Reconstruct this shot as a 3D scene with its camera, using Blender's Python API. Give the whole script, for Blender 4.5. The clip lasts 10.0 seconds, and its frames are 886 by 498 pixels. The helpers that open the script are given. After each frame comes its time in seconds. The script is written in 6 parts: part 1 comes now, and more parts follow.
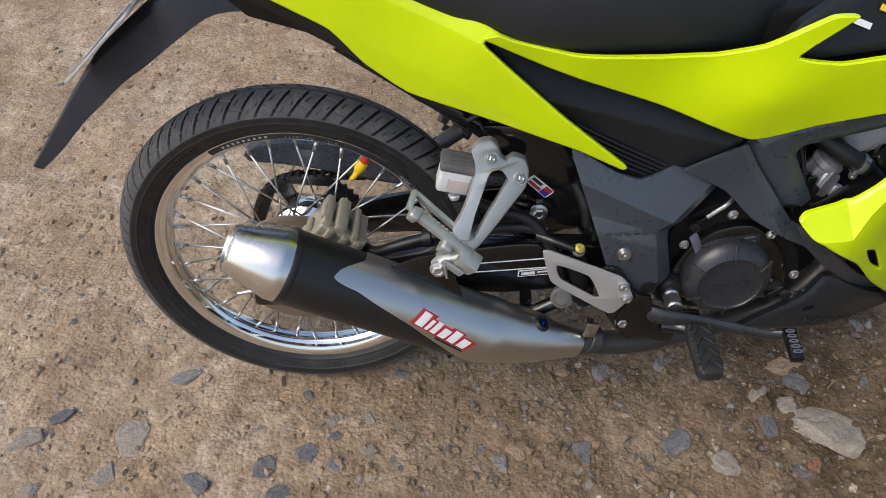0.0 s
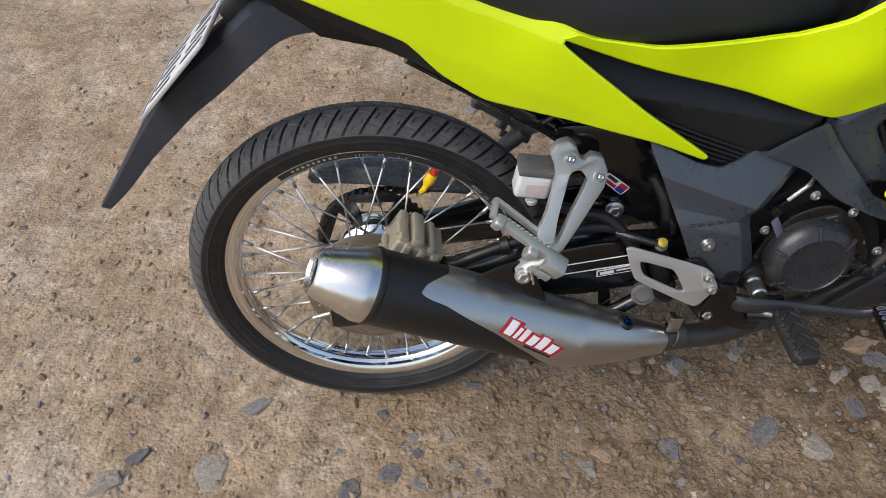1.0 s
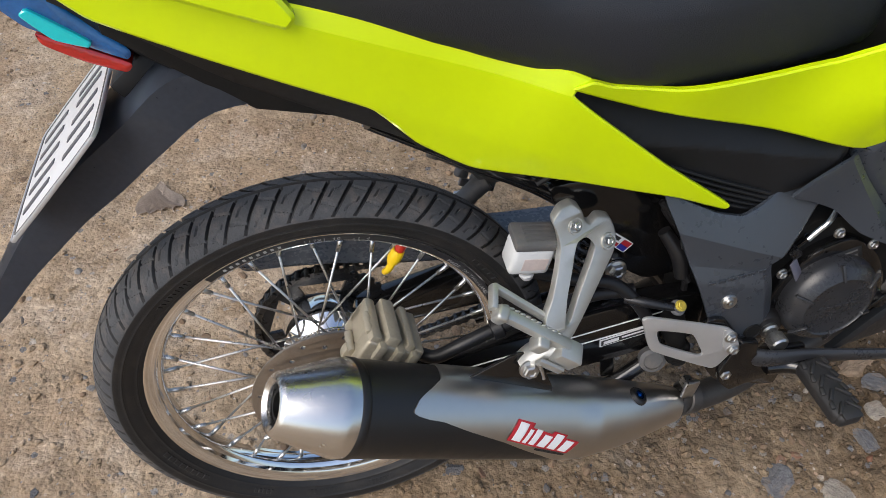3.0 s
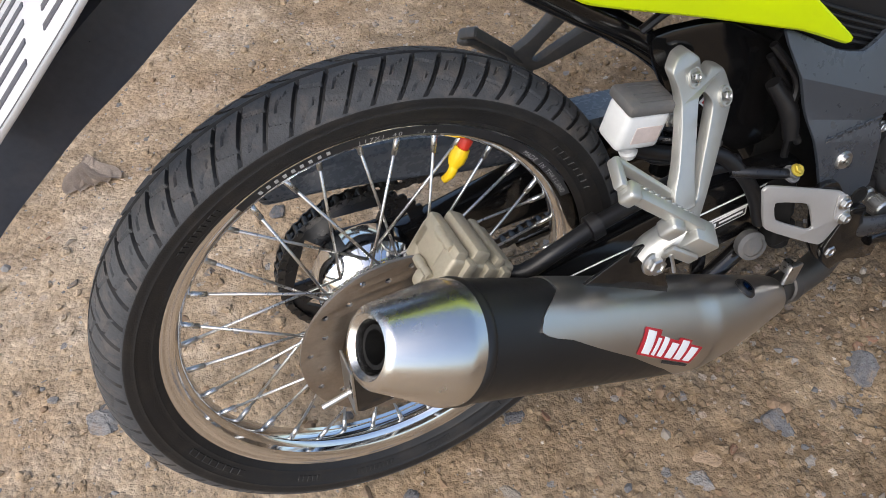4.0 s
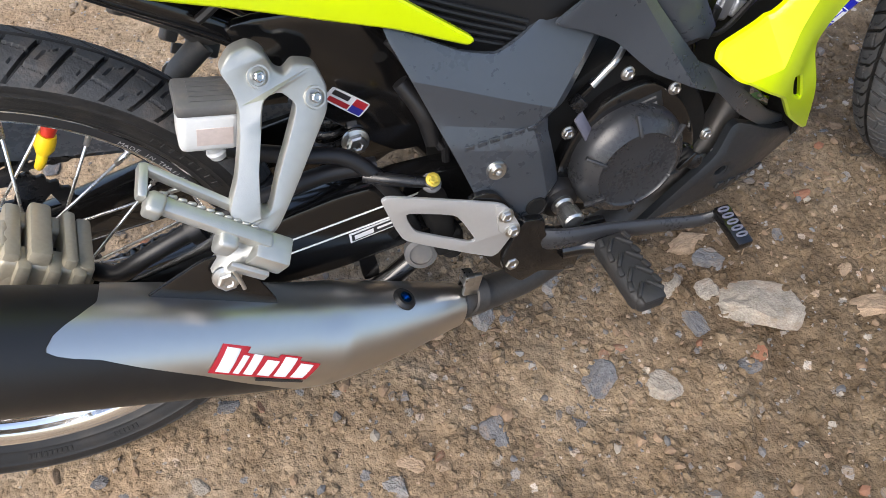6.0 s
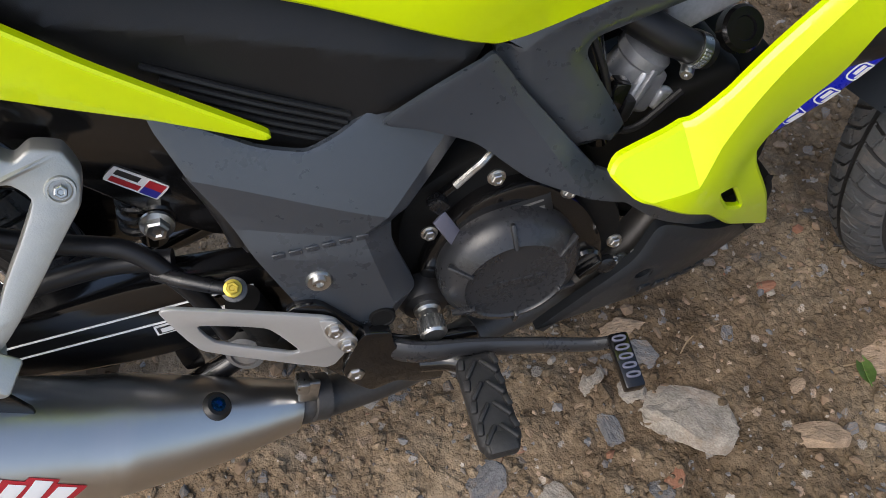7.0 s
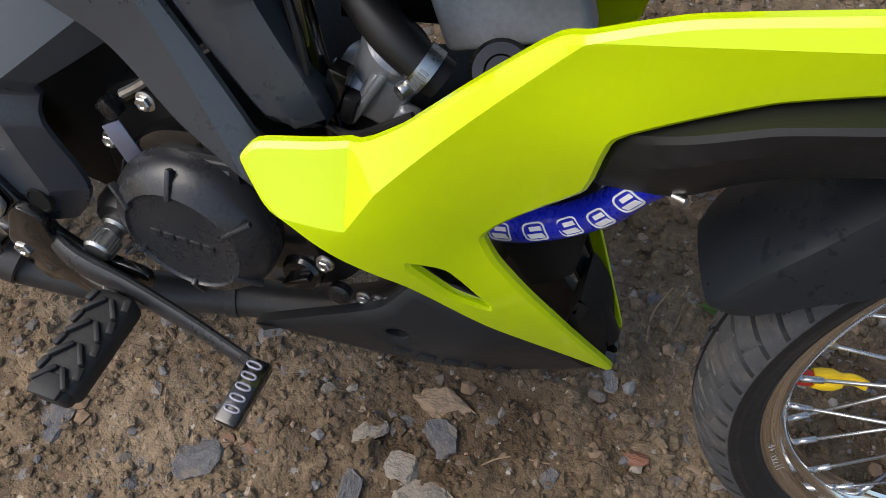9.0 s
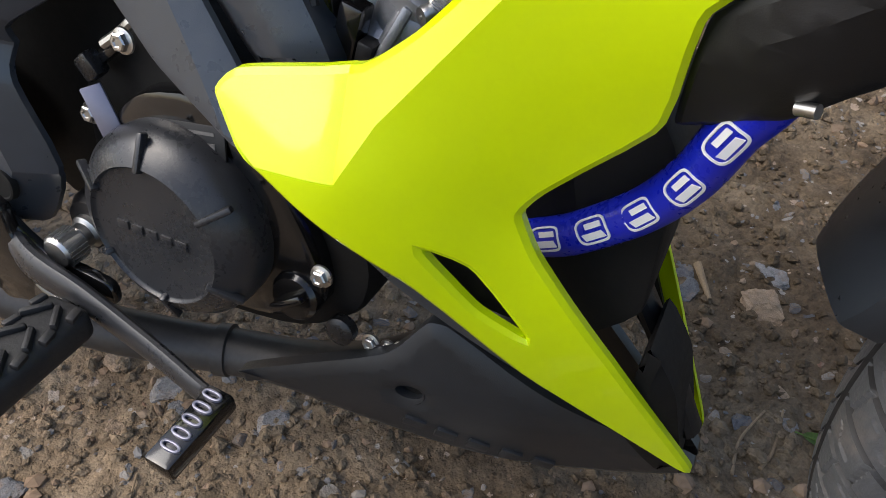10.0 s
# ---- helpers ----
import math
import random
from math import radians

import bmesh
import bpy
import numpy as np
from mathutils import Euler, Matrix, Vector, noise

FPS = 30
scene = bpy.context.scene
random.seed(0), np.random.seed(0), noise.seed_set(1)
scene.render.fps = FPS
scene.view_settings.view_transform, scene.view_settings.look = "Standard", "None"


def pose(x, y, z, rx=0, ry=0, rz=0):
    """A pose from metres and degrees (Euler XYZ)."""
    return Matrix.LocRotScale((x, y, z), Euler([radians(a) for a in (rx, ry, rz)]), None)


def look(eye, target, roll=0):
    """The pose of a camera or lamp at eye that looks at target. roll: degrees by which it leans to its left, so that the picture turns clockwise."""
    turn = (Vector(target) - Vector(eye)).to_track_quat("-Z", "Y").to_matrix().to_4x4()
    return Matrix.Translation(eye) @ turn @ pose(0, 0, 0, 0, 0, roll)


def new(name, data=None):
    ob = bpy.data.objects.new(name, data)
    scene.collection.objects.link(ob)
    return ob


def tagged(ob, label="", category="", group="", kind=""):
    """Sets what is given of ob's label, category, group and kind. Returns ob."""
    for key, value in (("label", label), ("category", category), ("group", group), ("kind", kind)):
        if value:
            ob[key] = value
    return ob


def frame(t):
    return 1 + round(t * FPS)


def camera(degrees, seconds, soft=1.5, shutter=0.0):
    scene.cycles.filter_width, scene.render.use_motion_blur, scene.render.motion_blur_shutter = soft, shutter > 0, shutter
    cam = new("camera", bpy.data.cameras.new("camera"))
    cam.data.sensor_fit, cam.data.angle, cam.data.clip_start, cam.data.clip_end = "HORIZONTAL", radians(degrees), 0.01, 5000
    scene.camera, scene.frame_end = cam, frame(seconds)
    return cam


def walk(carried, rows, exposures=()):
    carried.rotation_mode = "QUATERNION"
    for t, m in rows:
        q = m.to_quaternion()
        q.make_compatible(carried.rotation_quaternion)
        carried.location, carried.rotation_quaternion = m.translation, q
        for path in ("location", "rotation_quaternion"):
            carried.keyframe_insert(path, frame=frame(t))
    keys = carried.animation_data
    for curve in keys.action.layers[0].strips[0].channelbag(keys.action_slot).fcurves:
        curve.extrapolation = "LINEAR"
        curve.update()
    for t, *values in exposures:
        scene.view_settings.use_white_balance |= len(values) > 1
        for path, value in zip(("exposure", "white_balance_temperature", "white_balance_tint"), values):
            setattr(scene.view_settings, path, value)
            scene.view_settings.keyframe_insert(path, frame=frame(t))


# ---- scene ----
cam = camera(61.0, 10.0, soft=0.8)
PATH = [
    (0, (0.128, 0.119, 1.154), (-0.086, 1.477, -0.298), -2.5),
    (0.5, (0.111, 0.126, 1.157), (-0.129, 1.489, -0.287), -4.2),
    (1, (0.022, 0.12, 1.151), (-0.203, 1.493, -0.285), -7.6),
    (1.5, (-0.118, 0.153, 1.139), (-0.176, 1.545, -0.296), -4.8),
    (2, (-0.15, 0.192, 1.169), (-0.136, 1.647, -0.204), -3.0),
    (2.2, (-0.14, 0.21, 1.172), (-0.109, 1.666, -0.199), -3.1),
    (3.3, (-0.081, 0.374, 1.051), (-0.018, 1.687, -0.455), -5.6),
    (3.5, (-0.117, 0.385, 1.019), (-0.042, 1.692, -0.494), -5.7),
    (4, (-0.263, 0.43, 0.931), (0.04, 1.688, -0.594), -5.0),
    (4.5, (-0.318, 0.467, 0.873), (0.059, 1.647, -0.697), -7.9),
    (5, (-0.225, 0.441, 0.888), (0.184, 1.58, -0.703), -7.5),
    (5.5, (-0.037, 0.396, 0.907), (0.331, 1.523, -0.704), -0.9),
    (5.7, (0.03, 0.39, 0.91), (0.334, 1.532, -0.703), -2.0),
    (6.8, (0.28, 0.537, 0.88), (0.454, 1.64, -0.78), -0.3),
    (7, (0.324, 0.552, 0.874), (0.46, 1.64, -0.798), -0.2),
    (7.5, (0.481, 0.539, 0.885), (0.46, 1.596, -0.812), 1.9),
    (8, (0.582, 0.581, 0.854), (0.421, 1.594, -0.863), 1.8),
    (8.5, (0.643, 0.663, 0.812), (0.411, 1.651, -0.911), 2.6),
    (9, (0.726, 0.682, 0.78), (0.271, 1.676, -0.895), 2.8),
    (9.5, (0.737, 0.707, 0.696), (0.039, 1.87, -0.774), 2.1),
    (10, (0.752, 0.69, 0.618), (-0.037, 1.917, -0.75), 0.8),
]
walk(cam, [(t, look(eye, target, roll)) for t, eye, target, roll in PATH], [(0, 0.26), (2.2, 0.28), (3.5, 0.37), (4.5, 0.87), (5.5, 1.26), (6.8, 0.42), (8, 0.45), (8.5, 0.44), (9, 0.34), (9.5, 0.44), (10, 0.58)])
YAW_B, LEAN_B = 7.37, -6.2
BIKE = pose(-0.214, 0.878, 0.0, LEAN_B, 0, YAW_B)

# ---- light ----
world = bpy.data.worlds.new("sky")
scene.world = world
world.use_nodes = True
wn = world.node_tree.nodes
sky = wn.new("ShaderNodeTexSky")
sky.sky_type = "NISHITA"
sky.sun_disc = False
sky.sun_elevation, sky.sun_rotation = radians(50), radians(230)
sky.air_density, sky.dust_density = 1.0, 3.0
world.node_tree.links.new(sky.outputs[0], wn["Background"].inputs[0])
wn["Background"].inputs[1].default_value = 0.16
sun = new("sun", bpy.data.lights.new("sun", "SUN"))
sun.data.energy, sun.data.angle, sun.data.color = 1.4, radians(45), (1.0, 0.98, 0.95)
sun.matrix_world = look((-2.7, -1.67, 4.2), (0, 0.6, 0))


# ---- materials ----
def mat(name, base, rough=0.5, metal=0.0, vary=0.12, scale=30.0, bump=0.0, bump_scale=200.0, coat=0.0, spots=None, rough_vary=0.08, aniso=0.0, spec=0.5):
    """A procedural surface: base colour varied at two scales, wear in the gloss, fine relief."""
    m = bpy.data.materials.new(name)
    m.use_nodes = True
    nt = m.node_tree
    b = nt.nodes["Principled BSDF"]
    link = nt.links.new
    tc = nt.nodes.new("ShaderNodeTexCoord")
    n1 = nt.nodes.new("ShaderNodeTexNoise")
    n1.inputs["Scale"].default_value, n1.inputs["Detail"].default_value = scale, 6
    n2 = nt.nodes.new("ShaderNodeTexNoise")
    n2.inputs["Scale"].default_value, n2.inputs["Detail"].default_value = scale * 9, 4
    link(tc.outputs["Object"], n1.inputs["Vector"])
    link(tc.outputs["Object"], n2.inputs["Vector"])
    mixn = nt.nodes.new("ShaderNodeMath")
    mixn.operation = "ADD"
    link(n1.outputs[0], mixn.inputs[0])
    link(n2.outputs[0], mixn.inputs[1])
    ramp = nt.nodes.new("ShaderNodeMapRange")
    ramp.inputs[1].default_value, ramp.inputs[2].default_value = 0.6, 1.4
    ramp.inputs[3].default_value, ramp.inputs[4].default_value = 1 - vary, 1 + vary
    link(mixn.outputs[0], ramp.inputs[0])
    mul = nt.nodes.new("ShaderNodeVectorMath")
    mul.operation = "SCALE"
    mul.inputs[0].default_value = base
    link(ramp.outputs[0], mul.inputs["Scale"])
    colour = mul.outputs[0]
    if spots:  # dust or dirt: colour, amount, scale
        dn = nt.nodes.new("ShaderNodeTexNoise")
        dn.inputs["Scale"].default_value, dn.inputs["Detail"].default_value, dn.inputs["Roughness"].default_value = spots[2], 8, 0.65
        link(tc.outputs["Object"], dn.inputs["Vector"])
        dr = nt.nodes.new("ShaderNodeMapRange")
        dr.inputs[1].default_value, dr.inputs[2].default_value = 0.5, 0.75
        dr.inputs[3].default_value, dr.inputs[4].default_value = 0.0, spots[1]
        link(dn.outputs[0], dr.inputs[0])
        mx = nt.nodes.new("ShaderNodeMix")
        mx.data_type = "RGBA"
        link(dr.outputs[0], mx.inputs[0])
        link(colour, mx.inputs[6])
        mx.inputs[7].default_value = (*spots[0], 1)
        colour = mx.outputs[2]
    link(colour, b.inputs["Base Color"])
    rr = nt.nodes.new("ShaderNodeMapRange")
    rr.inputs[1].default_value, rr.inputs[2].default_value = 0.6, 1.4
    rr.inputs[3].default_value, rr.inputs[4].default_value = max(0.02, rough - rough_vary), min(1, rough + rough_vary)
    link(mixn.outputs[0], rr.inputs[0])
    link(rr.outputs[0], b.inputs["Roughness"])
    b.inputs["Metallic"].default_value = metal
    b.inputs["Specular IOR Level"].default_value = spec
    b.inputs["Coat Weight"].default_value = coat
    b.inputs["Coat Roughness"].default_value = 0.06
    b.inputs["Anisotropic"].default_value = aniso
    if bump:
        n3 = nt.nodes.new("ShaderNodeTexNoise")
        n3.inputs["Scale"].default_value, n3.inputs["Detail"].default_value = bump_scale, 5
        link(tc.outputs["Object"], n3.inputs["Vector"])
        bp = nt.nodes.new("ShaderNodeBump")
        bp.inputs["Strength"].default_value, bp.inputs["Distance"].default_value = bump, 0.002
        link(n3.outputs[0], bp.inputs["Height"])
        link(bp.outputs[0], b.inputs["Normal"])
    return m


DUST = (0.30, 0.23, 0.17)
YELLOW = mat("yellow_paint", (0.61, 0.78, 0.0003), 0.34, vary=0.02, scale=6, coat=0.7, rough_vary=0.04, spec=0.2)
BLACK_PLASTIC = mat("black_plastic", (0.008, 0.0085, 0.0095), 0.42, vary=0.15, scale=20, bump=0.08, bump_scale=1600, spots=(DUST, 0.02, 9), spec=0.35)
GREY_PLASTIC = mat("grey_plastic", (0.034, 0.041, 0.052), 0.31, vary=0.1, scale=14, bump=0.08, bump_scale=1600, spots=(DUST, 0.005, 8), spec=0.85)
PAN_BLACK = mat("worn_black_plastic", (0.015, 0.017, 0.020), 0.36, vary=0.2, scale=12, bump=0.08, bump_scale=1600, spots=(DUST, 0.03, 9), spec=0.5)
GLOSS_BLACK = mat("gloss_black", (0.005, 0.005, 0.0055), 0.16, vary=0.1, coat=0.4, spots=(DUST, 0.02, 14))
ENGINE = mat("engine_black", (0.009, 0.0095, 0.011), 0.30, vary=0.12, spots=(DUST, 0.02, 16), bump=0.12, bump_scale=700)
SLATE = mat("slate_plastic", (0.070, 0.082, 0.100), 0.28, vary=0.12, scale=20, spots=(DUST, 0.1, 14))
SATIN = mat("satin_engine", (0.024, 0.025, 0.028), 0.30, vary=0.12, bump=0.08, bump_scale=900, spots=(DUST, 0.03, 16))
BAR_GREY = mat("plate_bar_grey", (0.09, 0.09, 0.10), 0.5, vary=0.1)
TANK_GREY = mat("tank_grey", (0.46, 0.47, 0.48), 0.4, vary=0.2, scale=30)
FROST = mat("etched_metal", (0.42, 0.42, 0.41), 0.65, vary=0.05)
SEAT_TOP = mat("seat_top_vinyl_sheen", (0.050, 0.056, 0.068), 0.45, vary=0.12, bump=0.9, bump_scale=900)
# near black for grimy engine parts, and for shade painted into slots and gaps
DEEP = mat("grime_and_gap_shade", (0.005, 0.005, 0.005), 0.65, vary=0.2, spots=(DUST, 0.02, 18), spec=0.25)
SEAT = mat("seat_vinyl", (0.012, 0.013, 0.016), 0.40, vary=0.1, bump=0.5, bump_scale=1400)
RUBBER = mat("sidewall_and_groove_shade", (0.009, 0.009, 0.0095), 0.55, vary=0.2, scale=24, bump=0.2, bump_scale=600, spots=(DUST, 0.07, 30))
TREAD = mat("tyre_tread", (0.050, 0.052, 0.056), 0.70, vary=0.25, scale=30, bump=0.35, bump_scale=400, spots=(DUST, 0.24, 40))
PEG_RUBBER = mat("peg_rubber", (0.016, 0.016, 0.017), 0.6, vary=0.2, spots=(DUST, 0.09, 20), bump=0.2)
HOSE = mat("black_hose", (0.008, 0.008, 0.009), 0.42, vary=0.15, spots=(DUST, 0.03, 25), spec=0.4)
CHROME = mat("chrome", (0.84, 0.84, 0.84), 0.09, 1.0, vary=0.05, rough_vary=0.04, spots=(DUST, 0.03, 20))
STEEL = mat("zinc_steel", (0.55, 0.55, 0.54), 0.32, 1.0, vary=0.15, spots=(DUST, 0.2, 40))
SPOKE = mat("spoke_steel", (0.62, 0.61, 0.59), 0.30, 1.0, vary=0.12, scale=60)
ALU = mat("cast_aluminium", (0.52, 0.52, 0.49), 0.46, 0.8, vary=0.08, scale=12, bump=0.1, bump_scale=800)
BRUSHED = mat("brushed_steel", (0.72, 0.71, 0.69), 0.27, 1.0, vary=0.02, scale=12, rough_vary=0.01, aniso=0.3)
SLEEVE = mat("sleeve_steel", (0.62, 0.60, 0.57), 0.33, 1.0, vary=0.02, scale=10, rough_vary=0.01)
MATT_BLACK = mat("muffler_black", (0.009, 0.009, 0.0095), 0.42, vary=0.15, scale=10, spots=(DUST, 0.03, 12))
PIPE = mat("heat_pipe", (0.055, 0.053, 0.052), 0.45, 0.4, vary=0.25, spots=(DUST, 0.12, 20))
HEEL = mat("satin_aluminium", (0.52, 0.52, 0.52), 0.45, 0.6, vary=0.05)
CALIPER = mat("caliper_gold", (0.42, 0.38, 0.29), 0.42, 0.4, vary=0.12, spots=(DUST, 0.3, 30))
DISC = mat("brake_disc", (0.34, 0.30, 0.26), 0.38, 0.9, vary=0.12, scale=40, spots=((0.18, 0.12, 0.08), 0.4, 30))
MILK = mat("milky_plastic", (0.60, 0.61, 0.61), 0.35, vary=0.04)
CAP_GREY = mat("cap_grey", (0.09, 0.09, 0.09), 0.55, vary=0.12, spots=(DUST, 0.25, 40))
DUCK = mat("yellow_rubber", (0.85, 0.55, 0.01), 0.4, vary=0.05)
RED = mat("red_plastic", (0.50, 0.03, 0.015), 0.35, vary=0.05)
BLUE_HOSE = mat("blue_silicone", (0.006, 0.015, 0.42), 0.30, vary=0.06, coat=0.2)
WHITE = mat("white_print", (0.78, 0.78, 0.78), 0.45, vary=0.03)
RED_PRINT = mat("red_print", (0.42, 0.02, 0.03), 0.4, vary=0.03)
BLUE_PRINT = mat("blue_print", (0.03, 0.03, 0.28), 0.4, vary=0.03)
PLATE_WHITE = mat("plate_white", (0.62, 0.62, 0.62), 0.45, vary=0.05, spots=(DUST, 0.2, 12))
INK = mat("dark_ink", (0.02, 0.02, 0.022), 0.5)
LILAC = mat("anodised_lilac", (0.20, 0.20, 0.26), 0.35, 0.5, vary=0.06)
CASTGREY = mat("cast_grey", (0.30, 0.31, 0.335), 0.34, 0.6, vary=0.12, bump=0.2, bump_scale=600)
TAIL_BLUE = mat("tail_blue", (0.01, 0.10, 0.30), 0.10, vary=0.2, coat=1.0)
TAIL_CYAN = mat("tail_cyan", (0.0, 0.55, 0.60), 0.12, vary=0.05, coat=1.0)
TAIL_RED = mat("tail_red", (0.45, 0.015, 0.01), 0.12, vary=0.1, coat=1.0)
BLUE_BOLT = mat("blue_anodised", (0.02, 0.12, 0.30), 0.25, 1.0)
BRASS = mat("yellow_zinc", (0.55, 0.42, 0.06), 0.35, 0.6)


# ---- mesh helpers ----
def part(name, data, material, parent=None, label="", smooth=True, sharp=38):
    """Links a bmesh or a mesh as one object under parent."""
    if isinstance(data, bmesh.types.BMesh):
        me = bpy.data.meshes.new(name)
        data.to_mesh(me)
        data.free()
    else:
        me = data
    if smooth and len(me.polygons):
        me.polygons.foreach_set("use_smooth", [True] * len(me.polygons))
        try:
            me.set_sharp_from_angle(angle=radians(sharp))
        except AttributeError:
            pass
    if not me.materials:
        me.materials.append(material)
    ob = new(name, me)
    if parent:
        ob.parent = parent
    if label:
        tagged(ob, label)
    return ob


def spline(points, step=8):
    """Catmull-Rom points through the given ones."""
    p = [Vector(q) for q in points]
    if len(p) < 3:
        return p
    p = [2 * p[0] - p[1]] + p + [2 * p[-1] - p[-2]]
    out = []
    for i in range(1, len(p) - 2):
        for k in range(step):
            t = k / step
            a, b, c, d = p[i - 1:i + 3]
            out.append(0.5 * ((2 * b) + (c - a) * t + (2 * a - 5 * b + 4 * c - d) * t * t + (3 * b - a - 3 * c + d) * t ** 3))
    out.append(p[-2])
    return out


def tube(points, r, segs=14, step=8, flat=1.0, up=(0, 0, 1), bm=None):
    """A round or flattened tube along a smooth line; r is one radius or one for each given point."""
    line = spline(points, step)
    n = len(line)
    bm = bm or bmesh.new()
    if not isinstance(r, (int, float)):
        r = list(np.interp(np.linspace(0, len(r) - 1, n), range(len(r)), r))
    else:
        r = [r] * n
    rings = []
    side = None
    for i, q in enumerate(line):
        d = (line[min(i + 1, n - 1)] - line[max(i - 1, 0)]).normalized()
        if side is None:
            side = d.cross(Vector(up))
            if side.length < 1e-4:
                side = d.cross(Vector((0, 1, 0)))
        side = (side - d * side.dot(d)).normalized()
        v = side.cross(d)
        rings.append([bm.verts.new(q + (side * math.cos(a) + v * math.sin(a) * flat) * r[i]) for a in (2 * math.pi * k / segs for k in range(segs))])
    for a, b in zip(rings, rings[1:]):
        for k in range(segs):
            bm.faces.new((a[k], a[(k + 1) % segs], b[(k + 1) % segs], b[k]))
    bm.faces.new(rings[0][::-1])
    bm.faces.new(rings[-1])
    return bm


def axis_pose(origin, direction, up=(0, 0, 1)):
    """A pose whose z runs along direction."""
    z = Vector(direction).normalized()
    x = Vector(up).cross(z)
    if x.length < 1e-4:
        x = Vector((1, 0, 0))
    x.normalize()
    y = z.cross(x)
    m = Matrix((x, y, z)).transposed().to_4x4()
    m.translation = origin
    return m


def lathe(profile, m=None, segs=48, closed=False, bm=None):
    """Turns (radius, height) round z, then places it by m."""
    bm = bm or bmesh.new()
    m = m or Matrix()
    rings = []
    for r, z in profile:
        if r < 1e-6:
            rings.append([bm.verts.new(m @ Vector((0, 0, z)))])
        else:
            rings.append([bm.verts.new(m @ Vector((r * math.cos(a), r * math.sin(a), z))) for a in (2 * math.pi * k / segs for k in range(segs))])
    pairs = list(zip(rings, rings[1:]))
    if closed:
        pairs.append((rings[-1], rings[0]))
    for a, b in pairs:
        for k in range(segs):
            k2 = (k + 1) % segs
            if len(a) == 1 and len(b) == 1:
                continue
            if len(a) == 1:
                bm.faces.new((a[0], b[k], b[k2]))
            elif len(b) == 1:
                bm.faces.new((a[k], b[0], a[k2]))
            else:
                bm.faces.new((a[k], b[k], b[k2], a[k2]))
    bmesh.ops.recalc_face_normals(bm, faces=bm.faces)
    return bm


def block(size, m=None, bevel=0.002, segs=2, bm=None):
    """A box with rounded edges, centred on m."""
    one = bmesh.new()
    bmesh.ops.create_cube(one, size=1, matrix=Matrix.Diagonal((*size, 1)))
    if bevel:
        bmesh.ops.bevel(one, geom=list(one.edges), offset=bevel, segments=segs, affect="EDGES", profile=0.5)
    bmesh.ops.transform(one, matrix=m or Matrix(), verts=one.verts)
    return merge(bm, one)


def merge(bm, other):
    if bm is None:
        return other
    me = bpy.data.meshes.new("tmp")
    other.to_mesh(me)
    other.free()
    bm.from_mesh(me)
    bpy.data.meshes.remove(me)
    return bm


def round_line(pts, amount=0.25, times=2):
    """Cuts the corners of a closed line."""
    for _ in range(times):
        out = []
        for i, a in enumerate(pts):
            b = pts[(i + 1) % len(pts)]
            out.append(tuple(a[k] + (b[k] - a[k]) * amount for k in (0, 1)))
            out.append(tuple(b[k] + (a[k] - b[k]) * amount for k in (0, 1)))
        pts = out
        amount = 0.25
    return pts


def filled(lines, depth=0.0, bevel=0.0):
    """A flat plate in x, y from outer and inner outlines, with its thickness and rounded rim, as a mesh."""
    cu = bpy.data.curves.new("plate", "CURVE")
    cu.dimensions, cu.fill_mode = "2D", "BOTH" if depth else "FRONT"
    cu.extrude, cu.bevel_depth, cu.bevel_resolution = max(depth / 2 - bevel, 0), bevel, 1
    cu.offset = -bevel
    for pts in lines:
        s = cu.splines.new("POLY")
        s.points.add(len(pts) - 1)
        for q, (x, y) in zip(s.points, pts):
            q.co = (x, y, 0, 1)
        s.use_cyclic_u = True
    ob = new("plate", cu)
    dg = bpy.context.evaluated_depsgraph_get()
    dg.update()
    me = bpy.data.meshes.new_from_object(ob.evaluated_get(dg))
    bpy.data.objects.remove(ob)
    bpy.data.curves.remove(cu)
    bm = bmesh.new()
    bm.from_mesh(me)
    bpy.data.meshes.remove(me)
    bmesh.ops.remove_doubles(bm, verts=bm.verts, dist=1e-5)
    return bm


SIDE = Matrix(((1, 0, 0, 0), (0, 0, -1, 0), (0, 1, 0, 0), (0, 0, 0, 1)))  # plate x, y -> bike x, z; its face to -y


def side_plate(lines, y, depth, bevel=0.0008, m=None):
    bm = filled(lines, depth, bevel)
    bmesh.ops.transform(bm, matrix=(m or Matrix.Translation((0, y, 0))) @ SIDE, verts=bm.verts)
    return bm


def surface(ctrl):
    """A smooth y over x, z through the control points (thin plate)."""
    P = np.array([(a, b) for a, b, _ in ctrl])
    v = np.array([c for *_, c in ctrl])
    n = len(P)
    r = np.linalg.norm(P[:, None] - P[None], axis=2)
    K = np.where(r > 0, r * r * np.log(r + 1e-12), 0) + np.eye(n) * 1e-4
    Q = np.hstack([np.ones((n, 1)), P])
    A = np.block([[K, Q], [Q.T, np.zeros((3, 3))]])
    w = np.linalg.lstsq(A, np.r_[v, 0, 0, 0], rcond=None)[0]

    def f(x, z):
        x, z = np.asarray(x, float), np.asarray(z, float)
        r = np.hypot(x[..., None] - P[:, 0], z[..., None] - P[:, 1])
        return np.where(r > 0, r * r * np.log(r + 1e-12), 0) @ w[:n] + w[n] + w[n + 1] * x + w[n + 2] * z
    return f


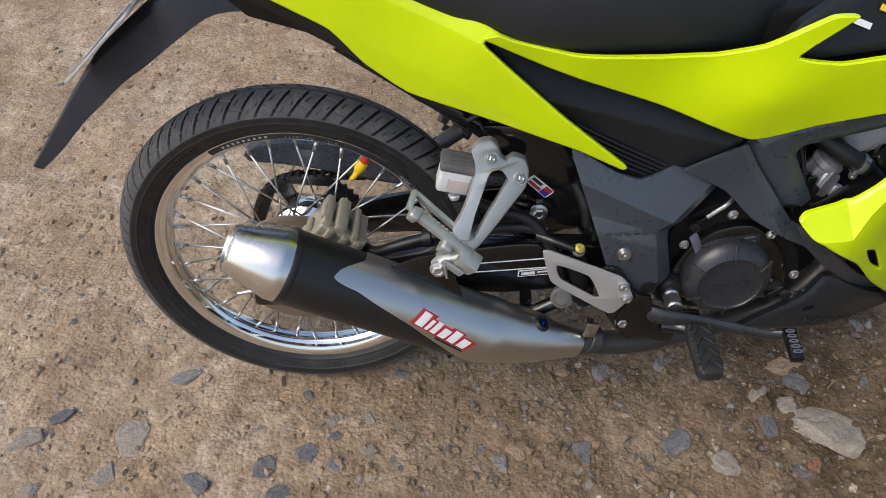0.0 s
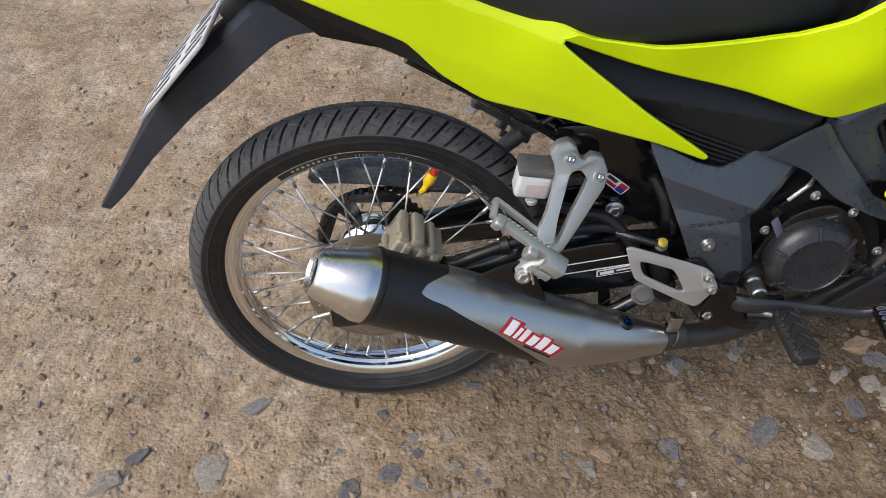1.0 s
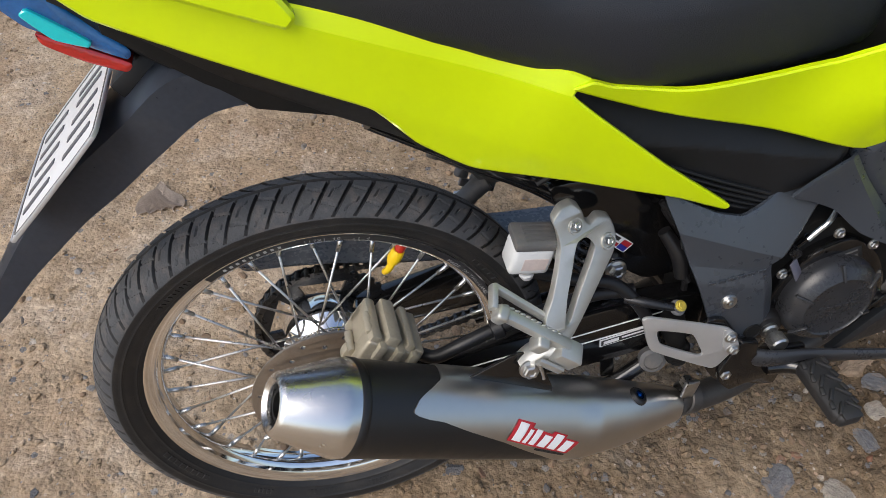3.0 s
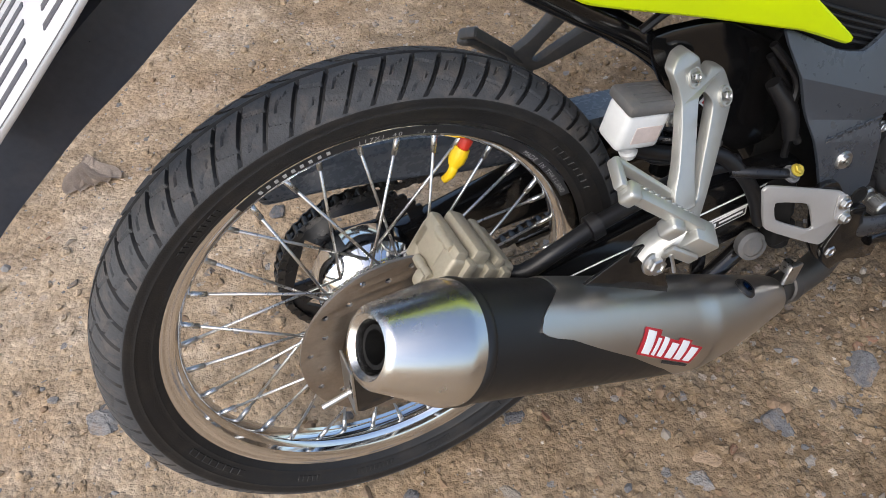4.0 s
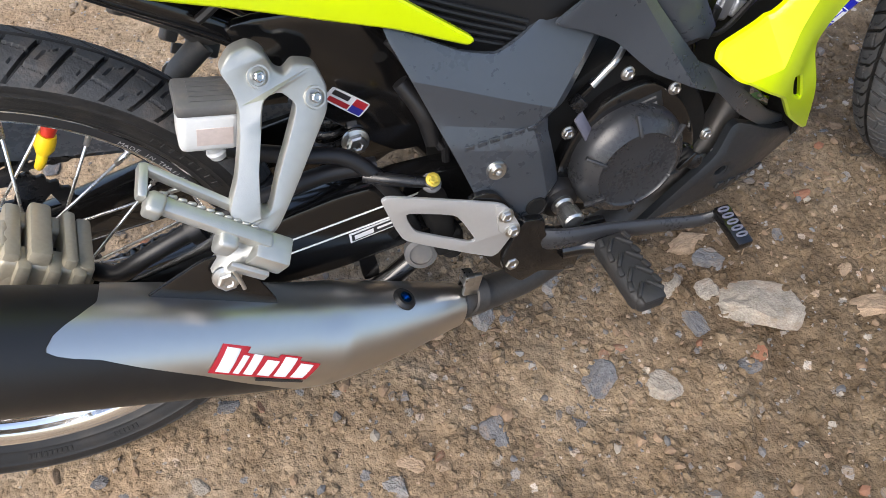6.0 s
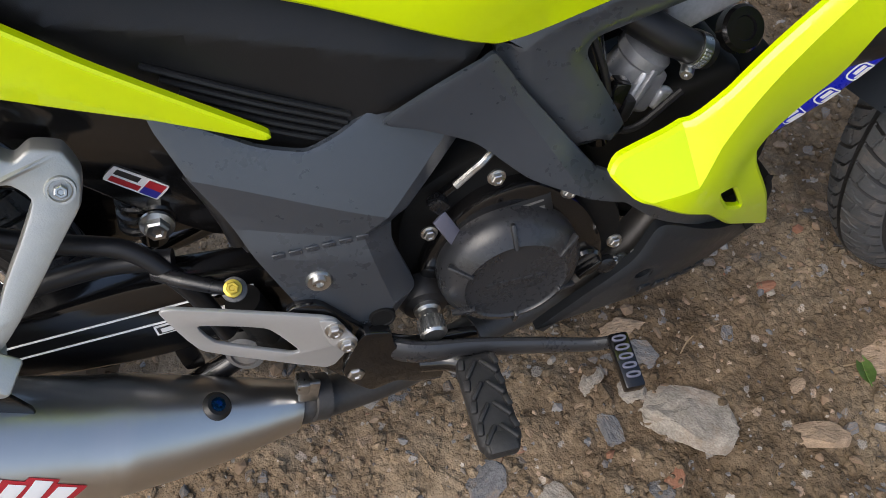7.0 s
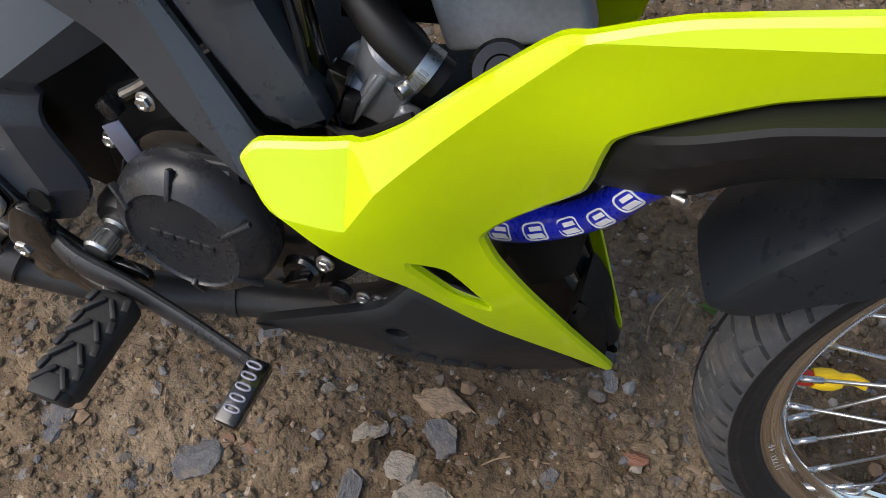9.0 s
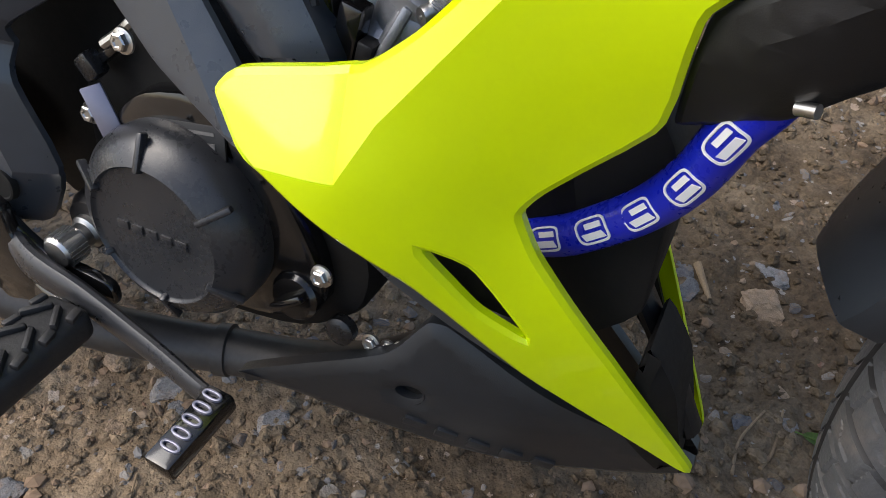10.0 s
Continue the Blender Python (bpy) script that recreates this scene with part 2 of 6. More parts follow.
def moved_in(pts, w):
    """A closed line moved by w to its left, corners mitred."""
    p = np.array(pts, float)
    d = np.roll(p, -1, axis=0) - p
    d /= np.maximum(np.linalg.norm(d, axis=1, keepdims=True), 1e-9)
    n = np.stack([-d[:, 1], d[:, 0]], axis=1)
    before = np.roll(n, 1, axis=0)
    m = n + before
    m /= np.maximum((m * n).sum(axis=1, keepdims=True), 0.55)
    return p + m * w


def area(pts):
    p = np.array(pts, float)
    q = np.roll(p, -1, axis=0)
    return (p[:, 0] * q[:, 1] - p[:, 1] * q[:, 0]).sum() / 2


def shell(lines, yf, roll=0.004, drop=0.003, thick=0.014, cell=0.011, folds=None, mirror=False, cuts=()):
    """A moulded body panel: its outlines in x, z, its depth from yf(x, z), a bevelled edge and a returned rim."""
    loops = []
    for k, pts in enumerate(lines):
        pts = [p for i, p in enumerate(pts) if math.dist(p, pts[i - 1]) > 1e-5]
        if (area(pts) > 0) != (k == 0):
            pts = pts[::-1]
        loops.append((np.array(pts, float), moved_in(pts, roll)))
    bm = filled([[tuple(q) for q in inner] for _, inner in loops])
    bmesh.ops.triangulate(bm, faces=bm.faces)
    lo = [min(v.co[k] for v in bm.verts) for k in (0, 1)]
    hi = [max(v.co[k] for v in bm.verts) for k in (0, 1)]
    planes = []
    for k in (0, 1):
        n = int((hi[k] - lo[k]) / cell)
        for i in range(1, n + 1):
            co, no = [0, 0, 0], [0, 0, 0]
            co[k], no[k] = lo[k] + (hi[k] - lo[k]) * i / (n + 1), 1
            planes.append((co, no))
    for (ax, az), (bx, bz) in cuts:
        planes.append(((ax, az, 0), (bz - az, ax - bx, 0)))
    for co, no in planes:
        bmesh.ops.bisect_plane(bm, geom=list(bm.verts) + list(bm.edges) + list(bm.faces), dist=1e-5, plane_co=co, plane_no=no)
    bmesh.ops.triangulate(bm, faces=bm.faces)

    def depth(xy):
        y = yf(xy[:, 0], xy[:, 1]) if callable(yf) else np.full(len(xy), yf)
        return y + folds(xy[:, 0], xy[:, 1]) if folds else y
    s = -1 if mirror else 1
    rim = [e for e in bm.edges if e.is_boundary]
    out = [v for v in bmesh.ops.extrude_edge_only(bm, edges=rim)["geom"] if isinstance(v, bmesh.types.BMVert)]
    ring = set(out)
    flat = [v for v in bm.verts if v not in ring]
    xy = np.array([v.co[:2] for v in flat])
    for v, (px, pz), py in zip(flat, xy, depth(xy)):
        v.co = (px, s * py, pz)
    xy = np.array([v.co[:2] for v in out])
    best, goal = np.full(len(xy), 9.0), xy.copy()
    for outer, inner in loops:
        o2, i2 = np.roll(outer, -1, axis=0), np.roll(inner, -1, axis=0)
        for p, q, u, w in zip(inner, i2, outer, o2):
            d = q - p
            t = np.clip(((xy - p) @ d) / max(d @ d, 1e-12), 0, 1)
            gap = np.linalg.norm(xy - p - t[:, None] * d, axis=1)
            near = gap < best
            best[near] = gap[near]
            goal[near] = (u + t[:, None] * (w - u))[near]
    for v, (px, pz), py in zip(out, goal, depth(goal)):
        v.co = (px, s * (py + drop), pz)
    rim = [e for e in bm.edges if e.is_boundary]
    for v in bmesh.ops.extrude_edge_only(bm, edges=rim)["geom"]:
        if isinstance(v, bmesh.types.BMVert):
            v.co.y += s * thick
    bmesh.ops.recalc_face_normals(bm, faces=bm.faces)
    return bm


def above(a, b, x, z):
    """Distance of x, z from the line a-b, positive on its upper side."""
    dx, dz = b[0] - a[0], b[1] - a[1]
    n = math.copysign(math.hypot(dx, dz), dx)
    return ((z - a[1]) * dx - (x - a[0]) * dz) / n


def bolt(origin, direction, r=0.0055, parent=None, material=None, flange=True, name="bolt"):
    """A hexagon flange bolt standing on origin."""
    m = axis_pose(origin, direction)
    bm = bmesh.new()
    if flange:
        lathe([(0, 0), (r * 1.45, 0), (r * 1.4, r * 0.25), (r * 0.9, r * 0.4)], m, 20, bm=bm)
    lathe([(r * 1.05, 0), (r * 1.05, r * 0.95), (r * 0.85, r * 1.1), (r * 0.55, r * 1.1), (r * 0.4, r * 0.95), (0, r * 0.95)], m, 6, bm=bm)
    ob = part(name, bm, material or STEEL, parent)
    return ob


# ---- ground ----
def height(x, y):
    p = Vector((x, y, 0))
    loose = 0.30 + 0.70 * min(1.0, max(0.0, (x + 0.1) / 0.7))
    h = 0.010 * noise.fractal(p * 2.2, 1.0, 2.0, 3) + 0.006 * noise.noise(p * 9 + Vector((3, 8, 4)))
    h += loose * (0.0170 * abs(noise.noise(p * 17 + Vector((7, 3, 1)))) + 0.0120 * abs(noise.noise(p * 39 + Vector((1, 5, 2)))) + 0.0040 * noise.noise(p * 75))
    far = min(1.0, max(0.0, (math.hypot(x - 0.3, y - 0.9) - 0.9) / 1.5))
    h += far * (0.03 * noise.noise(p * 1.3 + Vector((0, 9, 2))) + 0.012 * abs(noise.noise(p * 6)))
    return h - 0.006


def ground():
    xs = np.concatenate([[-60, -20, -8, -4, -2.6, -2.0], np.arange(-1.6, 2.2, 0.0085), [2.6, 3.2, 5, 9, 20, 60]])
    ys = np.concatenate([[-60, -20, -8, -3, -1.0], np.arange(0.2, 2.9, 0.0085), [3.2, 4, 6, 10, 20, 60]])
    verts = [(x, y, height(x, y)) for y in ys for x in xs]
    n = len(xs)
    faces = [(j * n + i, j * n + i + 1, (j + 1) * n + i + 1, (j + 1) * n + i) for j in range(len(ys) - 1) for i in range(n - 1)]
    me = bpy.data.meshes.new("ground")
    me.from_pydata(verts, [], faces)
    m = bpy.data.materials.new("dirt")
    m.use_nodes = True
    nt = m.node_tree
    b = nt.nodes["Principled BSDF"]
    link = nt.links.new
    tc = nt.nodes.new("ShaderNodeTexCoord")

    def noise_node(scale, detail, rough=0.6):
        q = nt.nodes.new("ShaderNodeTexNoise")
        q.inputs["Scale"].default_value, q.inputs["Detail"].default_value, q.inputs["Roughness"].default_value = scale, detail, rough
        link(tc.outputs["Object"], q.inputs["Vector"])
        return q.outputs[0]

    def ramp(src, stops):
        q = nt.nodes.new("ShaderNodeValToRGB")
        q.color_ramp.elements[0].position, q.color_ramp.elements[0].color = stops[0][0], (*stops[0][1], 1)
        q.color_ramp.elements[1].position, q.color_ramp.elements[1].color = stops[-1][0], (*stops[-1][1], 1)
        for p, c in stops[1:-1]:
            q.color_ramp.elements.new(p).color = (*c, 1)
        link(src, q.inputs[0])
        return q.outputs[0]

    def mix(kind, fac, a, c):
        q = nt.nodes.new("ShaderNodeMix")
        q.data_type, q.blend_type = "RGBA", kind
        if isinstance(fac, float):
            q.inputs[0].default_value = fac
        else:
            link(fac, q.inputs[0])
        link(a, q.inputs[6])
        link(c, q.inputs[7])
        return q.outputs[2]

    def cells(scale, random=1.0):
        q = nt.nodes.new("ShaderNodeTexVoronoi")
        q.inputs["Scale"].default_value, q.inputs["Randomness"].default_value = scale, random
        link(tc.outputs["Object"], q.inputs["Vector"])
        rgb = nt.nodes.new("ShaderNodeSeparateColor")
        link(q.outputs["Color"], rgb.inputs[0])
        return q.outputs["Distance"], rgb.outputs[0], rgb.outputs[1]

    def span(src, a, b, c, d):
        q = nt.nodes.new("ShaderNodeMapRange")
        for k, v in enumerate((a, b, c, d)):
            q.inputs[k + 1].default_value = v
        link(src, q.inputs[0])
        return q.outputs[0]

    def times(a, b, op="MULTIPLY"):
        q = nt.nodes.new("ShaderNodeMath")
        q.operation = op
        link(a, q.inputs[0])
        link(b, q.inputs[1])
        return q.outputs[0]

    # packed pale earth; a patch of loose earth towards +x is coloured darker
    big = ramp(noise_node(2.6, 6), [(0.33, (0.300, 0.212, 0.135)), (0.52, (0.358, 0.270, 0.180)), (0.68, (0.415, 0.332, 0.240))])
    soil = ramp(noise_node(4.0, 6), [(0.33, (0.094, 0.066, 0.041)), (0.52, (0.136, 0.100, 0.064)), (0.68, (0.195, 0.150, 0.101))])
    sep = nt.nodes.new("ShaderNodeSeparateXYZ")
    link(tc.outputs["Object"], sep.inputs[0])
    wob = nt.nodes.new("ShaderNodeMath")
    wob.operation = "MULTIPLY_ADD"
    link(noise_node(2.2, 6, 0.65), wob.inputs[0])
    wob.inputs[1].default_value = 1.6
    link(sep.outputs[0], wob.inputs[2])
    patch = nt.nodes.new("ShaderNodeVectorMath")
    patch.operation = "DISTANCE"
    link(tc.outputs["Object"], patch.inputs[0])
    patch.inputs[1].default_value = (1.6, 1.1, 0)
    far = times(patch.outputs["Value"], span(noise_node(0.9, 4), 0.3, 0.7, -0.8, 0.8), "ADD")
    side = times(span(wob.outputs[0], 0.20, 1.45, 0, 1), span(far, 2.4, 4.2, 1, 0))
    c = mix("MIX", side, big, soil)
    # pale flaking crust on the packed part
    crust = times(span(noise_node(5.0, 9, 0.68), 0.50, 0.60, 0, 0.40), span(side, 0.1, 0.6, 1, 0))
    pale = nt.nodes.new("ShaderNodeRGB")
    pale.outputs[0].default_value = (0.49, 0.405, 0.315, 1)
    c = mix("MIX", crust, c, pale.outputs[0])
    # clods, grains and grit
    d1, r1, g1 = cells(120.0)
    d2, r2, g2 = cells(380.0)
    c = mix("MULTIPLY", 0.75, c, ramp(noise_node(13.0, 7, 0.65), [(0.34, (0.68, 0.65, 0.62)), (0.5, (1, 1, 1)), (0.66, (1.22, 1.22, 1.22))]))
    c = mix("MULTIPLY", 0.32, c, ramp(noise_node(40.0, 5, 0.55), [(0.32, (0.50, 0.47, 0.44)), (0.5, (1, 1, 1)), (0.68, (1.40, 1.40, 1.40))]))
    c = mix("MULTIPLY", 0.40, c, ramp(r1, [(0.0, (0.70, 0.68, 0.66)), (0.6, (1, 1, 1)), (1.0, (1.40, 1.38, 1.35))]))
    c = mix("MULTIPLY", 0.20, c, ramp(r2, [(0.0, (0.55, 0.54, 0.53)), (0.6, (1, 1, 1)), (1.0, (1.65, 1.62, 1.58))]))
    # noise darkens the loose soil's colour, painting shade between its clods
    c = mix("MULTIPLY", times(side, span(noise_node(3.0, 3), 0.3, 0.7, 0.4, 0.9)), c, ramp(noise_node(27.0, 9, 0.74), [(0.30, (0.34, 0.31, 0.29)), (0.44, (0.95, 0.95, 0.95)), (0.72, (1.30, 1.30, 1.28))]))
    # chips of stone pressed into the earth
    for scale, least in ((62.0, 0.945), (150.0, 0.94)):
        d3, r3, g3 = cells(scale)
        inside_chip = times(span(r3, least, least + 0.01, 0, 1), span(times(d3, span(noise_node(scale * 3, 3), 0.3, 0.7, -0.15, 0.15), "ADD"), 0.36, 0.42, 0.85, 0))
        c = mix("MIX", inside_chip, c, ramp(g3, [(0.0, (0.10, 0.105, 0.115)), (0.3, (0.20, 0.20, 0.205)), (0.6, (0.33, 0.30, 0.26)), (0.8, (0.36, 0.25, 0.17)), (1.0, (0.50, 0.46, 0.40))]))
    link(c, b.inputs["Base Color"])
    b.inputs["Roughness"].default_value = 0.95
    b.inputs["Specular IOR Level"].default_value = 0.15
    normal = None
    for source, deep in ((noise_node(48.0, 7, 0.62), 0.0065), (span(d1, 0.0, 0.7, 1, 0), 0.0018), (span(d2, 0.0, 0.7, 1, 0), 0.0006)):
        bump = nt.nodes.new("ShaderNodeBump")
        bump.inputs["Strength"].default_value, bump.inputs["Distance"].default_value = 1.0, deep
        link(source, bump.inputs["Height"])
        if normal:
            link(normal, bump.inputs["Normal"])
        normal = bump.outputs[0]
    link(normal, b.inputs["Normal"])
    me.materials.append(m)
    me.polygons.foreach_set("use_smooth", [True] * len(me.polygons))
    return tagged(new("ground", me), "bare brown dirt ground with grit and ruts", "ground", kind="structure")


ground()

# ---- motorcycle ----
bike = tagged(new("motorcycle"), "fluorescent yellow underbone motorcycle with black trim, parked on bare dirt", "motorcycle")
bike.matrix_world = BIKE


def groove(c, odd, u):
    """How deep the tread is cut: c runs from one cross groove to the next, odd for every second block, u from the crown to the shoulder."""
    near = np.minimum(c, 1 - c)
    g = np.where((near < 0.055) & (0.06 < u) & (u < 0.93), 1.0, 0.0)
    if u < 0.045:
        g = np.maximum(g, 0.9)
    tie = np.where(odd, 0.68 - 0.12 * c, 0.32 - 0.12 * c)
    g = np.where(np.abs(u - tie) < 0.021, np.maximum(g, 0.85), g)
    if odd.any() and 0.18 < u < 0.44:
        g = np.where(odd & (np.abs(c - np.interp(u, [0.18, 0.22, 0.29, 0.44], [0.36, 0.36, 0.64, 0.62])) < 0.040), np.maximum(g, 0.83), g)
    if 0.48 < u < 0.80:
        g = np.where(~odd & (np.abs(c - np.interp(u, [0.48, 0.58, 0.66, 0.80], [0.28, 0.30, 0.56, 0.58])) < 0.040), np.maximum(g, 0.83), g)
    return g


def tyre_mesh(outer, half, phase, steps=121, cols=20):
    """A road tyre with slanted cross grooves, ties, zigzag sipes and a plain sidewall; axle along y."""
    bead = 0.2262
    prof = []
    for t in np.linspace(-1, 1, steps):
        a = abs(t)
        s = 1 if t > 0 else -1
        if a > 0.72:
            u = (a - 0.72) / 0.28
            prof.append((s * (half * (1.0 - 0.42 * u ** 1.8)), outer - 0.024 - (outer - 0.024 - bead) * u, 1.0 + u))
        else:
            u = a / 0.72
            prof.append((s * half * math.sin(u * 1.42) / math.sin(1.42), outer - 0.024 * (1 - math.cos(u * 1.5)) / (1 - math.cos(1.5)), u))
    ribs = 72
    n = ribs * cols
    c = (np.arange(n) % cols) / cols
    odd = (np.arange(n) // cols) % 2 == 1
    verts = np.zeros((n, len(prof), 3))
    depth = np.zeros((n, len(prof)))
    for j, (y, r, u) in enumerate(prof):
        sgn = 1 if y > 0 else -1
        th = (np.arange(n) + (cols / 2 if sgn > 0 else 0) * min(1.0, u / 0.15)) / n + (1.15 * min(u, 1.0) + phase) / ribs
        rr = np.full(n, r)
        if u < 1.0:
            g = groove(c, odd, u)
            rr = rr - np.where(g > 0.88, 0.0034, 0.0028) * g
            depth[:, j] = g
        verts[:, j, 0] = rr * np.cos(2 * math.pi * th)
        verts[:, j, 1] = y
        verts[:, j, 2] = rr * np.sin(2 * math.pi * th)
        if 1.24 < u < 1.30 or 1.74 < u < 1.80:
            verts[:, j, 1] += sgn * 0.0010
    m = len(prof)
    idx = np.arange(n * m).reshape(n, m)
    nx = np.roll(idx, -1, axis=0)
    faces = np.stack([idx[:, :-1], nx[:, :-1], nx[:, 1:], idx[:, 1:]], axis=-1).reshape(-1, 4)
    me = bpy.data.meshes.new("tyre")
    me.from_pydata(verts.reshape(-1, 3).tolist(), [], faces.tolist())
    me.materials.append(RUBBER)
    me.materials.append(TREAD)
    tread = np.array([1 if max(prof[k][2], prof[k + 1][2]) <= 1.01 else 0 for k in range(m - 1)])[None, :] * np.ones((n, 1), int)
    # groove faces take the darker sidewall rubber, painting in their shade
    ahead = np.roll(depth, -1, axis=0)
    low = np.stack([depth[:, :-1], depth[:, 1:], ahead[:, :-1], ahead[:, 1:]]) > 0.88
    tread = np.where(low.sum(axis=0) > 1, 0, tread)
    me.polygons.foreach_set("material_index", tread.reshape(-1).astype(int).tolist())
    return me


YAXIS = axis_pose((0, 0, 0), (0, 1, 0))


def spoke_mesh(side, lean):
    hub = Vector((0.036 * math.cos(lean), side * 0.024, 0.036 * math.sin(lean)))
    end = Vector((0.208, side * 0.004, 0))
    d = (end - hub).normalized()
    bm = tube([hub, end], 0.00155, 8, 1)
    tube([end - d * 0.019, end], [0.0027, 0.0030], 8, 1, bm=bm)
    me = bpy.data.meshes.new("spoke")
    bm.to_mesh(me)
    bm.free()
    me.materials.append(SPOKE)
    me.polygons.foreach_set("use_smooth", [True] * len(me.polygons))
    return me


def wheel(name, centre, m, outer, half, phase, label):
    """A wire-spoked wheel: chrome rim, tyre, hub and 36 spokes."""
    right = [(0.2230, -0.0160), (0.2300, -0.0205), (0.2303, -0.0222), (0.2290, -0.0235), (0.2265, -0.0232), (0.2160, -0.0195), (0.2135, -0.0180), (0.2125, -0.0125), (0.2095, -0.0105), (0.2068, -0.0080), (0.2060, -0.0060), (0.2055, 0)]
    ring = right + [(r, -y) for r, y in right[-2::-1]] + [(0.2145, 0.010), (0.212, 0), (0.2145, -0.010)]
    rim = part(name, lathe(ring, YAXIS, 160, closed=True), CHROME, bike, label)
    rim.matrix_local = Matrix.Translation(centre) @ m
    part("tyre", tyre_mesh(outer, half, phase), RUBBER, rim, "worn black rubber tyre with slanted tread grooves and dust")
    hub = lathe([(0.010, -0.050), (0.022, -0.048), (0.026, -0.034), (0.042, -0.029), (0.042, -0.022), (0.030, -0.015), (0.029, 0.015), (0.042, 0.022), (0.042, 0.029), (0.026, 0.034), (0.024, 0.046), (0.010, 0.048)], YAXIS, 48)
    part("hub", hub, ALU, rim)
    kinds = [spoke_mesh(-1, 1.15), spoke_mesh(-1, -1.15), spoke_mesh(1, 1.15), spoke_mesh(1, -1.15)]
    for i in range(36):
        s = new("spoke", kinds[i % 4])
        s.parent = rim
        s.matrix_local = Matrix.Rotation(2 * math.pi * (i + 0.3) / 36, 4, "Y")
    return rim


def wall_bars(wheel_ob, deg, count, r, half, outer, length, pitch):
    """Raised lettering on the tyre's wall, as plain bars."""
    u = (outer - 0.024 - r) / (outer - 0.024 - 0.2262)
    y = -half * (1.0 - 0.42 * u ** 1.8)
    mesh = bpy.data.meshes.new("letter_bar")
    bm = block((length, 0.0012, 0.007), Matrix(), 0.0004, 1)
    bm.to_mesh(mesh)
    bm.free()
    mesh.materials.append(RUBBER)
    for k in range(count):
        a = radians(deg) + k * pitch / r
        ob = new("letter_bar", mesh)
        ob.parent = wheel_ob
        ob.matrix_local = Matrix.Translation((r * math.cos(a), y - 0.0002, r * math.sin(a))) @ Matrix.Rotation(-a - math.pi / 2, 4, "Y") @ Matrix.Rotation(radians(-24), 4, "X")


REAR, FRONT = Vector((0, 0, 0.291)), Vector((1.293, 0.0, 0.291))
STEER = pose(0, 0, 0, -3, 0, 10)
rear = wheel("rear_wheel", REAR, Matrix(), 0.284, 0.038, 0.0, "chrome wire-spoked rear wheel")
front = wheel("front_wheel", FRONT, STEER, 0.277, 0.037, 0.4, "chrome wire-spoked front wheel")

for deg, n, length, pitch in ((196, 8, 0.008, 0.0105), (232, 5, 0.004, 0.006), (250, 9, 0.0035, 0.0055), (272, 6, 0.0035, 0.0055), (296, 9, 0.008, 0.0105), (20, 8, 0.008, 0.0105), (120, 9, 0.004, 0.006)):
    wall_bars(rear, deg, n, 0.242, 0.038, 0.284, length, pitch)

# ---- exhaust ----
MA, MB = Vector((-0.060, -0.176, 0.448)), Vector((0.4245, -0.1215, 0.1475))
MDIR = (MB - MA).normalized()
MPOSE = axis_pose(MA, MDIR)
MUP = (Vector((0, 0, 1)) - MDIR * MDIR.z).normalized()
CAN_Z = [0.07, 0.10, 0.30, 0.40, 0.45, 0.49, 0.52, 0.545, 0.56]
CAN_R = [0.0512, 0.0515, 0.0508, 0.0500, 0.0430, 0.0355, 0.0290, 0.0232, 0.0205]
out = MPOSE.to_3x3().inverted() @ Vector((0, -1, 0.10))
CAN_MID = math.atan2(out.y, out.x)
CAN_TURN = 1 if (MPOSE.to_3x3() @ Vector((-math.sin(CAN_MID), math.cos(CAN_MID), 0))).z > 0 else -1


def can_centre(z):
    return MA + MDIR * z + MUP * float(np.interp(z, [0.37, 0.40, 0.45, 0.49, 0.52, 0.545], [0, 0.003, 0.011, 0.0195, 0.0275, 0.0335]))


def on_can(z, a, h=0.0):
    """A point on the muffler's skin: z along it, a round it from its outer side, upwards."""
    r = float(np.interp(z, CAN_Z, CAN_R)) + h
    a = CAN_MID + CAN_TURN * a
    return can_centre(z) + MPOSE.to_3x3() @ Vector((r * math.cos(a), r * math.sin(a), 0))


def can_skin(zs, up, down, n, h, thick):
    """A sheet on the can between two edges given by angle, with a returned rim."""
    bm = bmesh.new()
    rows = [[bm.verts.new(on_can(z, down(z) + (up(z) - down(z)) * k / n, h)) for k in range(n + 1)] for z in zs]
    for a, b in zip(rows, rows[1:]):
        for k in range(n):
            bm.faces.new((a[k], a[k + 1], b[k + 1], b[k]))
    axis = {v: z for row, z in zip(rows, zs) for v in row}
    rim = [e for e in bm.edges if e.is_boundary]
    ext = bmesh.ops.extrude_edge_only(bm, edges=rim)["geom"]
    for v in [v for v in ext if isinstance(v, bmesh.types.BMVert)]:
        q = (v.co - MA).dot(MDIR)
        v.co += (can_centre(q) - v.co).normalized() * thick
    bmesh.ops.recalc_face_normals(bm, faces=bm.faces)
    return bm


muffler = part("muffler", can_skin(np.linspace(0.078, 0.535, 60), lambda z: 3.1416, lambda z: -3.1416, 64, 0.0, 0.004), MATT_BLACK, bike, "matt black muffler can")
cap = lathe([(0.019, 0.034), (0.0215, 0.010), (0.0255, 0.006), (0.0295, 0.007), (0.0330, 0.011), (0.0485, 0.062), (0.0508, 0.068), (0.0516, 0.073), (0.0516, 0.084), (0.050, 0.086)], MPOSE, 72)
part("end_cap", cap, BRUSHED, muffler, "brushed steel cone end cap with round outlet")
part("outlet", lathe([(0.0, 0.06), (0.0135, 0.06), (0.0135, 0.014), (0.017, 0.014), (0.0185, 0.034), (0.0195, 0.06)], MPOSE, 40), DEEP, muffler)
